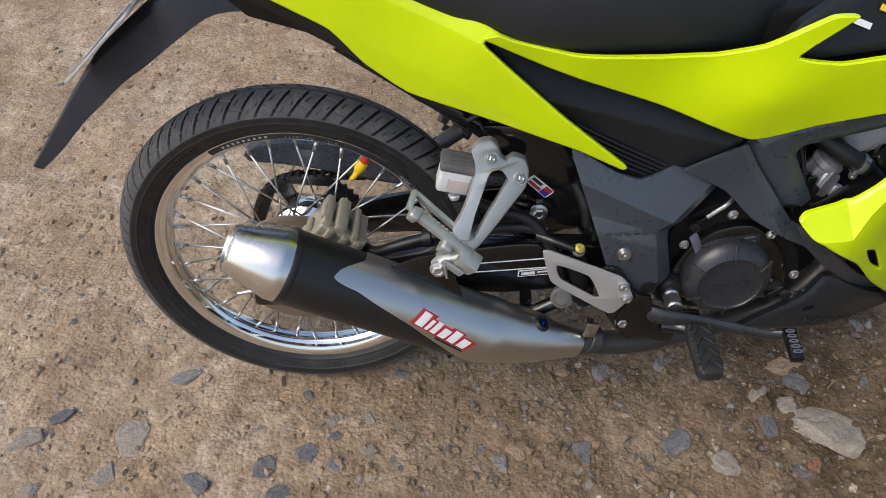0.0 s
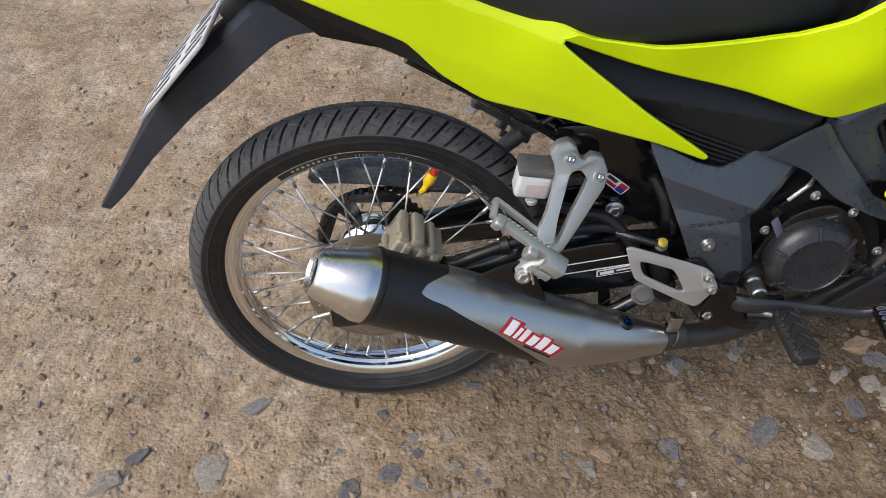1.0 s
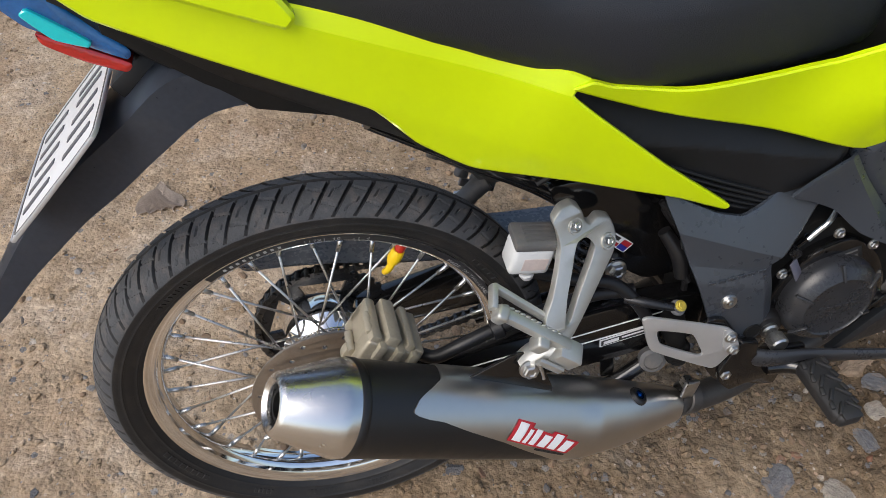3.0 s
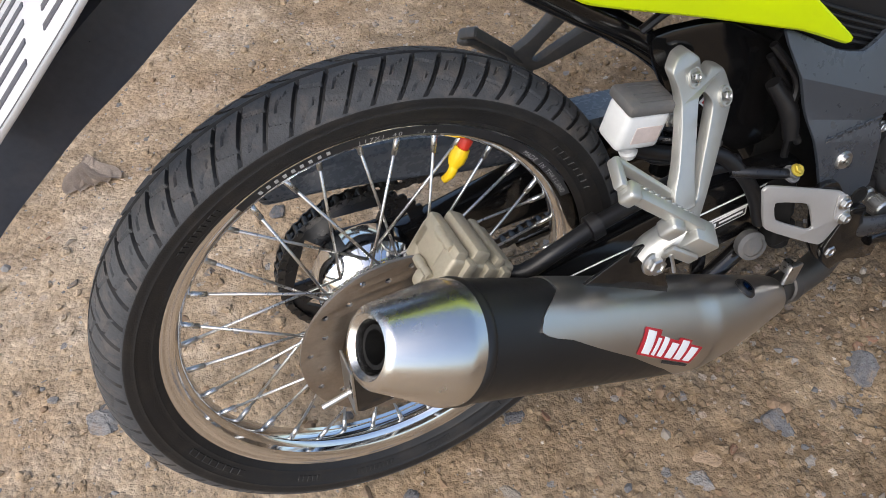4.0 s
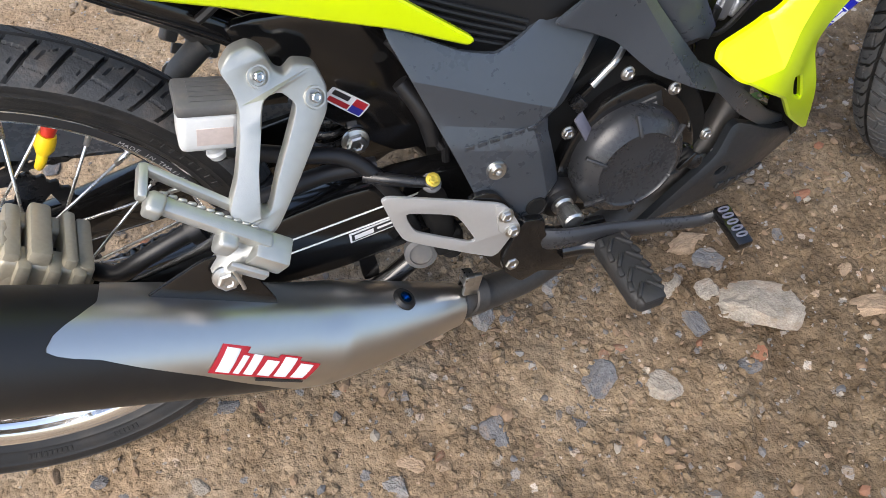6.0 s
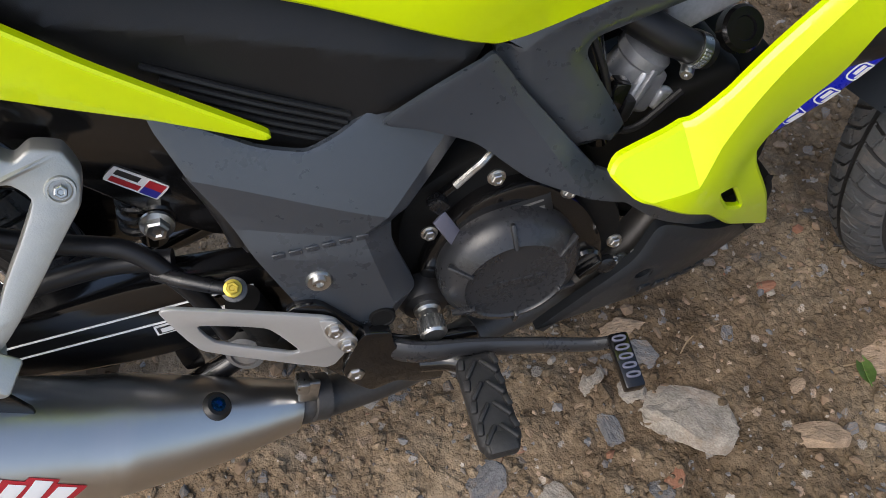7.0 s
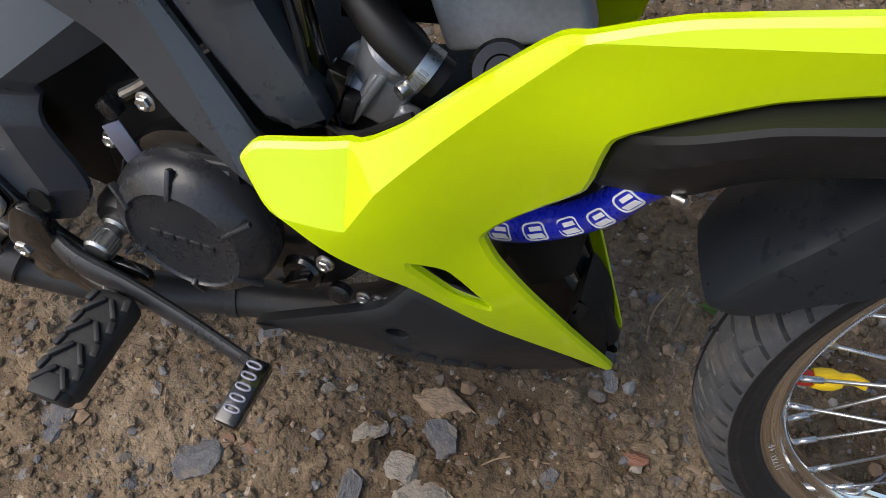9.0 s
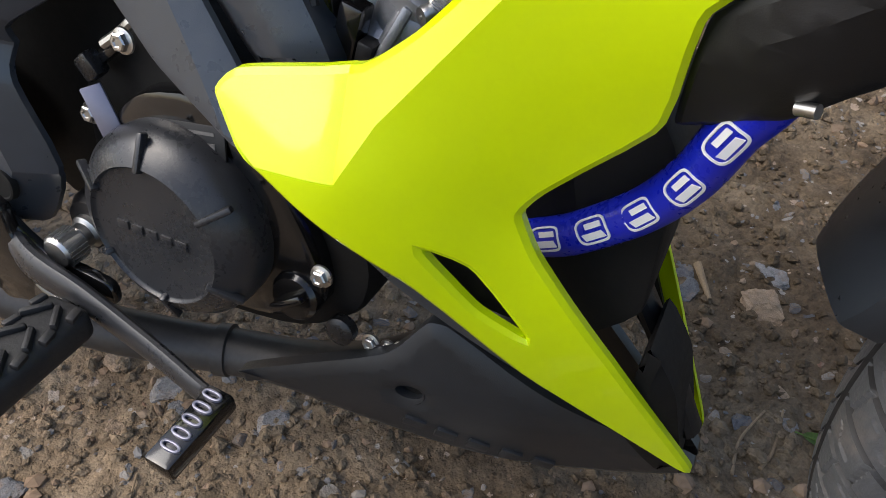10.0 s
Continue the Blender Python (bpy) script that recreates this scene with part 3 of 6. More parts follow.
part("band", lathe([(0.0517, 0.082), (0.0528, 0.084), (0.0528, 0.090), (0.0517, 0.092)], MPOSE, 72), MATT_BLACK, muffler)
SLEEVE_UP = lambda z: float(np.interp(z, [0.140, 0.145, 0.153, 0.163, 0.178, 0.188, 0.198], [0.80, 0.98, 1.12, 1.26, 1.50, 2.2, 3.14]))
SLEEVE_DOWN = lambda z: float(np.interp(z, [0.140, 0.146, 0.158, 0.177, 0.207, 0.262, 0.325, 0.382, 0.387, 0.394], [0.74, 0.68, 0.63, 0.59, 0.43, 0.18, -0.22, -0.72, -1.2, -3.14]))
part("heat_shield", can_skin(np.concatenate([np.linspace(0.140, 0.20, 26), np.linspace(0.204, 0.38, 30), np.linspace(0.382, 0.396, 10), np.linspace(0.40, 0.548, 30)]), SLEEVE_UP, SLEEVE_DOWN, 44, 0.0016, 0.003), SLEEVE, muffler, "bare satin steel heat shield")
part("exhaust_pipe", tube([can_centre(0.50), can_centre(0.545), (0.455, -0.117, 0.183), (0.53, -0.094, 0.160), (0.62, -0.058, 0.146), (0.70, -0.045, 0.158), (0.77, -0.038, 0.193), (0.83, -0.02, 0.25), (0.85, 0.0, 0.30)], 0.0188, 20), PIPE, bike, "heat-stained dark exhaust header pipe")
part("pipe_collar", lathe([(0.0185, -0.006), (0.0212, -0.005), (0.0212, 0.005), (0.0185, 0.006)], axis_pose((0.618, -0.0585, 0.1462), (0.9, 0.30, 0.02)), 28, closed=True), PIPE, bike)

# ---- yellow bodywork ----
REAR_Y = surface([(-0.14, 0.86, -0.072), (-0.04, 0.77, -0.080), (0.05, 0.80, -0.098), (0.10, 0.70, -0.092), (0.19, 0.605, -0.088), (0.268, 0.691, -0.110), (0.29, 0.566, -0.092), (0.467, 0.494, -0.100), (0.38, 0.577, -0.108), (0.25, 0.718, -0.104), (0.15, 0.762, -0.100)])
TAIL = [(-0.142, 0.858), (-0.102, 0.808), (-0.036, 0.770), (0.03, 0.734), (0.10, 0.696), (0.135, 0.648), (0.185, 0.606), (0.29, 0.568), (0.40, 0.526), (0.462, 0.492), (0.468, 0.498), (0.38, 0.577), (0.273, 0.683), (0.300, 0.690), (0.25, 0.718), (0.15, 0.764), (0.05, 0.802), (-0.06, 0.845)]
FRONT_Y = surface([(0.27, 0.69, -0.112), (0.35, 0.645, -0.100), (0.50, 0.584, -0.095), (0.622, 0.531, -0.093), (0.69, 0.552, -0.098), (0.80, 0.60, -0.11), (0.40, 0.66, -0.112), (0.55, 0.655, -0.105), (0.62, 0.60, -0.118), (0.75, 0.64, -0.12), (0.92, 0.64, -0.12)])
MIDDLE = [(0.273, 0.688), (0.349, 0.646), (0.502, 0.585), (0.605, 0.537), (0.622, 0.531), (0.64, 0.534), (0.695, 0.552), (0.777, 0.570), (0.90, 0.605), (0.92, 0.66), (0.744, 0.658), (0.69, 0.650), (0.632, 0.658), (0.69, 0.712), (0.66, 0.712), (0.60, 0.672), (0.55, 0.657), (0.488, 0.657), (0.382, 0.664), (0.315, 0.682), (0.295, 0.693)]
COWL_SIDE = surface([(0.702, 0.417, -0.141), (0.711, 0.427, -0.139), (0.725, 0.394, -0.140), (0.776, 0.396, -0.137), (0.792, 0.426, -0.127), (0.814, 0.362, -0.121), (0.865, 0.299, -0.091), (0.853, 0.379, -0.098), (0.973, 0.170, -0.024), (0.914, 0.49, -0.107), (0.908, 0.434, -0.092), (0.885, 0.535, -0.112), (1.0, 0.565, -0.114), (1.1, 0.59, -0.115)])


def COWL_Y(x, z):
    """The side face, broken by the two upper facets and by the crease along the bottom."""
    x, z = np.asarray(x, float), np.asarray(z, float)
    d1 = above((0.725, 0.394), (0.776, 0.396), x, z)
    d4 = above((0.776, 0.396), (0.792, 0.426), x, z)
    d2 = above((0.792, 0.426), (0.887, 0.548), x, z)
    d3 = above((0.887, 0.548), (1.10, 0.606), x, z)
    return COWL_SIDE(x, z) + np.maximum(np.minimum(0.585 * d1, np.maximum(0.9 * np.maximum(d4, d2), 0.6 * d3)), 0)


COWL = [(0.702, 0.419), (0.710, 0.429), (0.773, 0.440), (0.800, 0.462), (0.844, 0.511), (0.875, 0.545), (0.925, 0.568), (0.995, 0.590), (1.10, 0.618), (1.10, 0.588), (1.012, 0.558), (0.972, 0.539), (0.9327, 0.511), (0.910, 0.4935), (0.906, 0.440), (0.860, 0.395), (0.852, 0.383), (0.862, 0.359), (0.909, 0.286), (0.973, 0.174), (0.963, 0.174), (0.865, 0.267), (0.806, 0.340), (0.739, 0.389), (0.722, 0.398)]
COWL_CUTS = [((0.725, 0.394), (0.776, 0.396)), ((0.776, 0.396), (0.792, 0.426)), ((0.792, 0.426), (0.887, 0.548)), ((0.887, 0.548), (1.10, 0.606)), ((0.792, 0.426), (0.768, 0.442)), ((0.776, 0.396), (0.758, 0.4815)), ((0.766, 0.40), (0.766, 0.50))]
TAIL_CUTS = [((0.045, 0.789), (0.277, 0.680)), ((0.10, 0.700), (0.35, 0.560))]


def TAIL_Y(x, z):
    """The tail's side, folded in above the crease that runs to the notch and below along its lower edge."""
    x, z = np.asarray(x, float), np.asarray(z, float)
    return REAR_Y(x, z) + 0.32 * np.maximum(above(*TAIL_CUTS[0], x, z), 0) - 0.12 * np.minimum(above(*TAIL_CUTS[1], x, z), 0)


SLOT = [(0.810, 0.365), (0.834, 0.352), (0.867, 0.298), (0.838, 0.322)]
for mirror in (False, True):
    part("tail_cowl", shell([round_line(TAIL, 0.10)], TAIL_Y, 0.0022, 0.0016, 0.006, mirror=mirror, cuts=TAIL_CUTS), YELLOW, bike, "glossy fluorescent yellow tail panel", sharp=14)
    part("side_cowl", shell([round_line(MIDDLE, 0.10)], FRONT_Y, 0.0022, 0.0016, 0.006, mirror=mirror), YELLOW, bike, "glossy fluorescent yellow side panel", sharp=22)
    part("front_cowl", shell([round_line(COWL, 0.12), round_line(SLOT, 0.12)], COWL_Y, 0.0028, 0.002, 0.005, 0.0065, mirror=mirror, cuts=COWL_CUTS), YELLOW, bike, "glossy fluorescent yellow leg shield with a slot", sharp=19)
# near-black sheet added behind the slot in place of its inner shade
part("slot_shade_sheet", shell([round_line([(0.798, 0.378), (0.842, 0.360), (0.880, 0.290), (0.830, 0.312)], 0.1)], lambda x, z: COWL_Y(x, z) + 0.020, 0.003, -0.002, 0.004), DEEP, bike)

# ---- black bodywork ----
INSET = [(0.262, 0.694), (0.36, 0.650), (0.50, 0.592), (0.63, 0.535), (0.60, 0.503), (0.552, 0.486), (0.51, 0.466), (0.486, 0.462), (0.45, 0.475), (0.39, 0.540), (0.30, 0.640)]
part("inset_panel", shell([round_line(INSET, 0.12)], surface([(0.27, 0.69, -0.098), (0.5, 0.59, -0.080), (0.63, 0.53, -0.082), (0.49, 0.465, -0.086), (0.40, 0.55, -0.076), (0.56, 0.5, -0.090)]), 0.01, 0.004, folds=lambda x, z: 0.5 * np.maximum(above((0.507, 0.546), (0.607, 0.518), x, z), 0), cuts=[((0.507, 0.546), (0.607, 0.518))]), BLACK_PLASTIC, bike, "matt black ribbed inset panel")
COVER = [(0.390, 0.528), (0.409, 0.474), (0.441, 0.381), (0.469, 0.293), (0.480, 0.283), (0.522, 0.262), (0.552, 0.312), (0.534, 0.384), (0.541, 0.408), (0.57, 0.427), (0.612, 0.456), (0.60, 0.478), (0.548, 0.500), (0.51, 0.484), (0.486, 0.478), (0.455, 0.488)]
COVER_BASE = surface([(0.39, 0.52, -0.098), (0.47, 0.30, -0.123), (0.53, 0.27, -0.121), (0.54, 0.40, -0.124), (0.61, 0.456, -0.106), (0.46, 0.49, -0.106), (0.56, 0.49, -0.108), (0.44, 0.39, -0.12)])
COVER_CUTS = [((0.485, 0.443), (0.539, 0.418)), ((0.476, 0.413), (0.534, 0.395)), ((0.470, 0.393), (0.528, 0.375))]
EDGE_A, EDGE_B, EDGE_C = ((0.522, 0.262), (0.552, 0.312)), ((0.552, 0.312), (0.537, 0.396)), ((0.537, 0.396), (0.612, 0.456))
CHAMFER = 0.022


def offset_line(line, w):
    (ax, az), (bx, bz) = line
    n = math.hypot(bx - ax, bz - az)
    ox, oz = -(bz - az) / n * w, (bx - ax) / n * w
    return (ax + ox, az + oz), (bx + ox, bz + oz)


def crossing(p, q):
    (a, b), (c, d) = [(Vector(u), Vector(v)) for u, v in (p, q)]
    r, t = b - a, d - c
    k = ((c.x - a.x) * t.y - (c.y - a.y) * t.x) / (r.x * t.y - r.y * t.x)
    return tuple(a + r * k)


IN_A, IN_B, IN_C = (offset_line(e, CHAMFER) for e in (EDGE_A, EDGE_B, EDGE_C))
COVER_CUTS += [IN_A, IN_B, IN_C, (EDGE_B[0], crossing(IN_A, IN_B)), (EDGE_C[0], crossing(IN_B, IN_C))]


def COVER_Y(x, z):
    """The engine cover's face: an upper slope, an undercut band, a ledge, and a wide chamfer at the engine."""
    x, z = np.asarray(x, float), np.asarray(z, float)
    up, low = above(*COVER_CUTS[0], x, z), above(*COVER_CUTS[1], x, z)
    fold = 0.30 * np.maximum(up, 0) + 0.20 * np.clip(-up, 0, 0.027) - 0.27 * np.clip(-low, 0, 0.020)
    da, db, dc = (((z - a[1]) * (b[0] - a[0]) - (x - a[0]) * (b[1] - a[1])) / math.dist(a, b) for a, b in (EDGE_A, EDGE_B, EDGE_C))
    return COVER_BASE(x, z) + fold + 0.80 * np.maximum(CHAMFER - np.minimum(da, np.maximum(db, dc)), 0)


part("engine_side_cover", shell([round_line(COVER, 0.12)], COVER_Y, 0.002, 0.0004, 0.004, cell=0.010, cuts=COVER_CUTS), GREY_PLASTIC, bike, "dark grey textured plastic engine side cover", sharp=11)
PILLAR = [(0.536, 0.494), (0.574, 0.508), (0.612, 0.521), (0.622, 0.522), (0.643, 0.487), (0.676, 0.441), (0.706, 0.400), (0.727, 0.388), (0.79, 0.33), (0.86, 0.26), (0.968, 0.172), (0.870, 0.225), (0.782, 0.305), (0.735, 0.358), (0.702, 0.378), (0.646, 0.411), (0.605, 0.455), (0.565, 0.480)]
part("frame_cover", shell([round_line(PILLAR, 0.12)], surface([(0.54, 0.49, -0.105), (0.614, 0.45, -0.098), (0.703, 0.40, -0.108), (0.727, 0.375, -0.114), (0.968, 0.172, -0.014), (0.62, 0.522, -0.093), (0.814, 0.31, -0.092)]), 0.002, 0.0004, 0.004, cell=0.010, folds=lambda x, z: 0.55 * np.clip(above((0.728, 0.328), (0.621, 0.505), x, z), 0, 0.022), cuts=[((0.621, 0.505), (0.728, 0.328)), ((0.6398, 0.5164), (0.7468, 0.3394))]), GREY_PLASTIC, bike, "dark grey textured plastic frame cover strip", sharp=13)
part("window_surround", shell([round_line([(0.624, 0.524), (0.655, 0.545), (0.78, 0.580), (0.92, 0.62), (0.92, 0.58), (0.84, 0.545), (0.776, 0.527), (0.700, 0.508), (0.694, 0.495), (0.742, 0.412), (0.694, 0.402), (0.664, 0.442), (0.632, 0.488)], 0.12)], -0.085, 0.016, 0.012, 0.02), GREY_PLASTIC, bike, "matt black plastic window surround")

# ---- seat ----
def seat():
    bm = bmesh.new()
    xs = np.linspace(-0.16, 0.655, 60)
    rings = []
    for x in xs:
        low = float(np.interp(x, [-0.16, 0.05, 0.15, 0.25, 0.32, 0.40, 0.55, 0.62, 0.655], [0.84, 0.765, 0.725, 0.685, 0.652, 0.637, 0.632, 0.638, 0.655]))
        top = float(np.interp(x, [-0.16, 0.0, 0.18, 0.26, 0.36, 0.50, 0.60, 0.645, 0.655], [0.90, 0.885, 0.85, 0.785, 0.765, 0.765, 0.735, 0.70, 0.68]))
        w = float(np.interp(x, [-0.16, 0.0, 0.2, 0.35, 0.5, 0.60, 0.645, 0.655], [0.06, 0.090, 0.102, 0.108, 0.094, 0.074, 0.045, 0.015]))
        ring = []
        for k in range(32):
            a = 2 * math.pi * k / 32
            c, s = math.cos(a), math.sin(a)
            e = 0.55
            ring.append(bm.verts.new((x, w * math.copysign(abs(c) ** e, c), (top + low) / 2 + (top - low) / 2 * math.copysign(abs(s) ** e, s))))
        rings.append(ring)
    for a, b in zip(rings, rings[1:]):
        for k in range(32):
            bm.faces.new((a[k], a[(k + 1) % 32], b[(k + 1) % 32], b[k]))
    bm.faces.new(rings[0])
    bm.faces.new(rings[-1][::-1])
    bmesh.ops.recalc_face_normals(bm, faces=bm.faces)
    return bm


seat_ob = part("seat", seat(), SEAT, bike, "black textured vinyl seat")


def seat_top():
    """The rougher panel sewn over the seat's upper side, coloured lighter for sky sheen."""
    bm = bmesh.new()
    rows = []
    for x in np.linspace(0.02, 0.600, 48):
        low = float(np.interp(x, [-0.16, 0.05, 0.15, 0.25, 0.32, 0.40, 0.55, 0.62, 0.655], [0.84, 0.765, 0.725, 0.685, 0.652, 0.637, 0.632, 0.638, 0.655]))
        top = float(np.interp(x, [-0.16, 0.0, 0.18, 0.26, 0.36, 0.50, 0.60, 0.645, 0.655], [0.90, 0.885, 0.85, 0.785, 0.765, 0.765, 0.735, 0.70, 0.68]))
        w = float(np.interp(x, [-0.16, 0.0, 0.2, 0.35, 0.5, 0.60, 0.645, 0.655], [0.06, 0.090, 0.102, 0.108, 0.094, 0.074, 0.045, 0.015]))
        a0 = float(np.interp(x, [0.02, 0.24, 0.30, 0.45, 0.60], [36, 44, 36, 40, 66]))
        row = []
        for a in np.radians(np.linspace(a0, 180 - a0, 28)):
            c, q = math.cos(a), math.sin(a)
            row.append(bm.verts.new((x, (w + 0.0007) * math.copysign(abs(c) ** 0.55, c), (top + low) / 2 + ((top - low) / 2 + 0.0007) * abs(q) ** 0.55)))
        rows.append(row)
    for a, b in zip(rows, rows[1:]):
        for p, q, u, v in zip(a, a[1:], b[1:], b):
            bm.faces.new((p, q, u, v))
    bmesh.ops.solidify(bm, geom=list(bm.faces), thickness=0.001)
    bmesh.ops.recalc_face_normals(bm, faces=bm.faces)
    return bm


part("seat_panel", seat_top(), SEAT_TOP, seat_ob, "dark grey grained vinyl panel, lightened for sky sheen")


# ---- engine ----
def prism(lines, y0, y1, bevel=0.003):
    """A thick plate between two depths."""
    return side_plate(lines, (y0 + y1) / 2, abs(y1 - y0), bevel)


CASE = [(0.540, 0.285), (0.545, 0.360), (0.566, 0.392), (0.620, 0.420), (0.672, 0.405), (0.740, 0.340), (0.760, 0.290), (0.750, 0.250), (0.700, 0.215), (0.600, 0.205), (0.556, 0.240)]
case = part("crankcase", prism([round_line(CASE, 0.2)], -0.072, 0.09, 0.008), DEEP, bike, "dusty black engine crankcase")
part("inner_cover", prism([round_line([(0.556, 0.300), (0.575, 0.345), (0.610, 0.380), (0.660, 0.390), (0.705, 0.350), (0.730, 0.300), (0.735, 0.262), (0.690, 0.235), (0.610, 0.232), (0.570, 0.252)], 0.2)], -0.088, -0.068, 0.006), GLOSS_BLACK, bike)
CL = Vector((0.636, -0.082, 0.302))
CPOSE = axis_pose(CL, (0, -1, 0.04))
clutch = part("clutch_cover", lathe([(0.0640, 0.004), (0.0650, 0.016), (0.0635, 0.024), (0.0570, 0.033), (0.0465, 0.0390), (0.0455, 0.0372), (0.0440, 0.0365), (0.020, 0.0375), (0.0, 0.0375)], CPOSE, 80), SATIN, bike, "round satin black clutch cover with raised ribs")
for k in range(6):
    a = radians(2 + 60 * k)
    rib = block((0.0042, 0.024, 0.006), CPOSE @ pose(0, 0, 0, 0, 0, math.degrees(a)) @ pose(0, 0.0545, 0.0345, -24), 0.0014)
    part("rib", rib, SATIN, clutch)
for k in range(5):
    part("letter_bar", block((0.0085, 0.0060, 0.0014), CPOSE @ pose(-0.022 + 0.011 * k, 0.002, 0.0380, 0, 0, 180), 0.0004), SATIN, clutch)
plate_m = axis_pose((0.652, -0.0905, 0.358), (0, -1, 0.25), (1, 0, 0)) @ pose(0, 0, 0, 0, 0, 8)
name_plate = part("name_plate", block((0.024, 0.046, 0.002), plate_m, 0.0006), BLACK_PLASTIC, case)
part("print_bar", block((0.007, 0.032, 0.0006), plate_m @ pose(0.002, 0, 0.0012), 0), CAP_GREY, case)
part("print_bar", block((0.002, 0.032, 0.0006), plate_m @ pose(-0.007, 0, 0.0012), 0), CAP_GREY, case)
for p in [(0.622, -0.098, 0.415), (0.569, -0.086, 0.353), (0.738, -0.094, 0.297), (0.690, -0.086, 0.368), (0.575, -0.078, 0.250)]:
    bolt(p, (0, -1, 0.1), 0.0052, case)
# clutch arm and its boss
AT, AB = Vector((0.577, -0.090, 0.374)), Vector((0.592, -0.092, 0.342))
along = (AB - AT).normalized()
face = Vector((0.25, -0.80, 0.55))
face = (face - along * face.dot(along)).normalized()
arm_m = Matrix((along.cross(face) * -1, along, face)).transposed().to_4x4()
arm_m.translation = (AT + AB) / 2
part("clutch_arm", block((0.014, 0.036, 0.0025), arm_m, 0.001), LILAC, bike, "bare metal clutch arm")
boss = part("arm_boss", lathe([(0, 0), (0.0135, 0), (0.0135, 0.018), (0.0105, 0.021), (0.0105, 0.029), (0.008, 0.032), (0, 0.032)], axis_pose((0.599, -0.072, 0.318), (-0.05, -0.80, 0.35)), 28), HOSE, bike, "black rubber boss of the clutch arm")
part("boss_ring", lathe([(0.0105, 0.023), (0.0125, 0.0235), (0.0125, 0.0265), (0.0105, 0.027)], axis_pose((0.599, -0.072, 0.318), (-0.05, -0.80, 0.35)), 28), HOSE, boss)
part("clutch_cable", tube([(0.592, -0.086, 0.402), (0.606, -0.084, 0.412), (0.620, -0.082, 0.423), (0.65, -0.06, 0.44)], 0.0034, 8), STEEL, bike, "clutch cable end with bright ferrule")
part("cable_bracket", block((0.034, 0.008, 0.006), pose(0.586, -0.080, 0.392, 0, -38, 0), 0.002), GLOSS_BLACK, bike)
part("cable_clevis", block((0.014, 0.012, 0.016), pose(0.578, -0.086, 0.386, 0, -38, 0), 0.003), ENGINE, bike)
# oil filler, small covers
oil = part("oil_filler_cap", lathe([(0, 0.0), (0.0165, 0.0), (0.0165, 0.008), (0.014, 0.011), (0, 0.011)], axis_pose((0.715, -0.084, 0.268), (0, -1, 0.15)), 32), GLOSS_BLACK, bike)
part("grip_ridge", block((0.0060, 0.027, 0.010), axis_pose((0.715, -0.098, 0.270), (0, -1, 0.15), (1, 0, 0)) @ pose(0, 0, 0, 0, 0, 35), 0.002), GLOSS_BLACK, oil)
part("plug", lathe([(0, 0), (0.010, 0), (0.010, 0.007), (0.007, 0.009), (0, 0.009)], axis_pose((0.742, -0.078, 0.245), (0, -1, 0.1)), 24), ENGINE, case)
for p in [(0.757, -0.070, 0.232), (0.768, -0.066, 0.228), (0.780, -0.070, 0.236)]:
    bolt(p, (0, -1, 0.1), 0.0045, case)
# kick shaft
shaft = part("kick_shaft", lathe([(0, 0.052), (0.0098, 0.052), (0.0118, 0.050), (0.0118, 0.036), (0.0092, 0.033), (0.0092, 0.028), (0.0122, 0.026), (0.0122, 0.0)], axis_pose((0.559, -0.080, 0.271), (0, -1, -0.05)), 30), STEEL, bike, "splined steel kick shaft")
part("shaft_seal", lathe([(0.0122, 0.022), (0.020, 0.020), (0.0245, 0.013), (0.0255, 0.0)], axis_pose((0.559, -0.080, 0.271), (0, -1, -0.05)), 32), HOSE, shaft)
for k in range(24):
    a = 2 * math.pi * k / 24
    m = axis_pose((0.559, -0.080, 0.271), (0, -1, -0.05))
    part("spline_tooth", block((0.0012, 0.0014, 0.014), m @ pose(0.0119 * math.cos(a), 0.0119 * math.sin(a), 0.0425, 0, 0, math.degrees(a)), 0), STEEL, shaft)
# cylinder, intake and cooling parts behind the window
part("cylinder", block((0.15, 0.10, 0.10), pose(0.80, 0.01, 0.36, 0, -15, 0), 0.012, 3), DEEP, bike, "black engine cylinder")
THR = axis_pose((0.742, -0.022, 0.408), (0.42, -0.12, 0.75))
throttle = part("throttle_body", merge(lathe([(0, 0), (0.022, 0), (0.025, 0.006), (0.025, 0.022), (0.020, 0.027), (0.020, 0.044), (0.023, 0.047), (0.023, 0.056), (0.016, 0.062), (0, 0.062)], THR, 32), block((0.030, 0.022, 0.040), pose(0.763, -0.040, 0.425, 0, 28, 12), 0.006, 3)), CASTGREY, bike, "cast grey throttle body")
part("throttle_rib", block((0.006, 0.010, 0.048), pose(0.756, -0.051, 0.428, 0, 28, 12), 0.002, 2), CASTGREY, throttle)
part("throttle_lug", block((0.016, 0.012, 0.020), pose(0.781, -0.046, 0.414, 0, 20, 5), 0.004, 3), CASTGREY, throttle)
part("intake_hose", tube([(0.715, -0.020, 0.525), (0.738, -0.034, 0.502), (0.765, -0.050, 0.484), (0.786, -0.056, 0.472), (0.806, -0.056, 0.460)], [0.016, 0.0145, 0.0135, 0.0130, 0.0130], 20), HOSE, bike, "black rubber intake hose")
CLP = axis_pose((0.795, -0.0565, 0.4665), (0.86, 0.0, -0.50))
clamp = part("hose_clamp", lathe([(0.0133, -0.005), (0.0146, -0.005), (0.0146, 0.005), (0.0133, 0.005)], CLP, 40, closed=True), STEEL, bike, "worm-drive hose clamp")
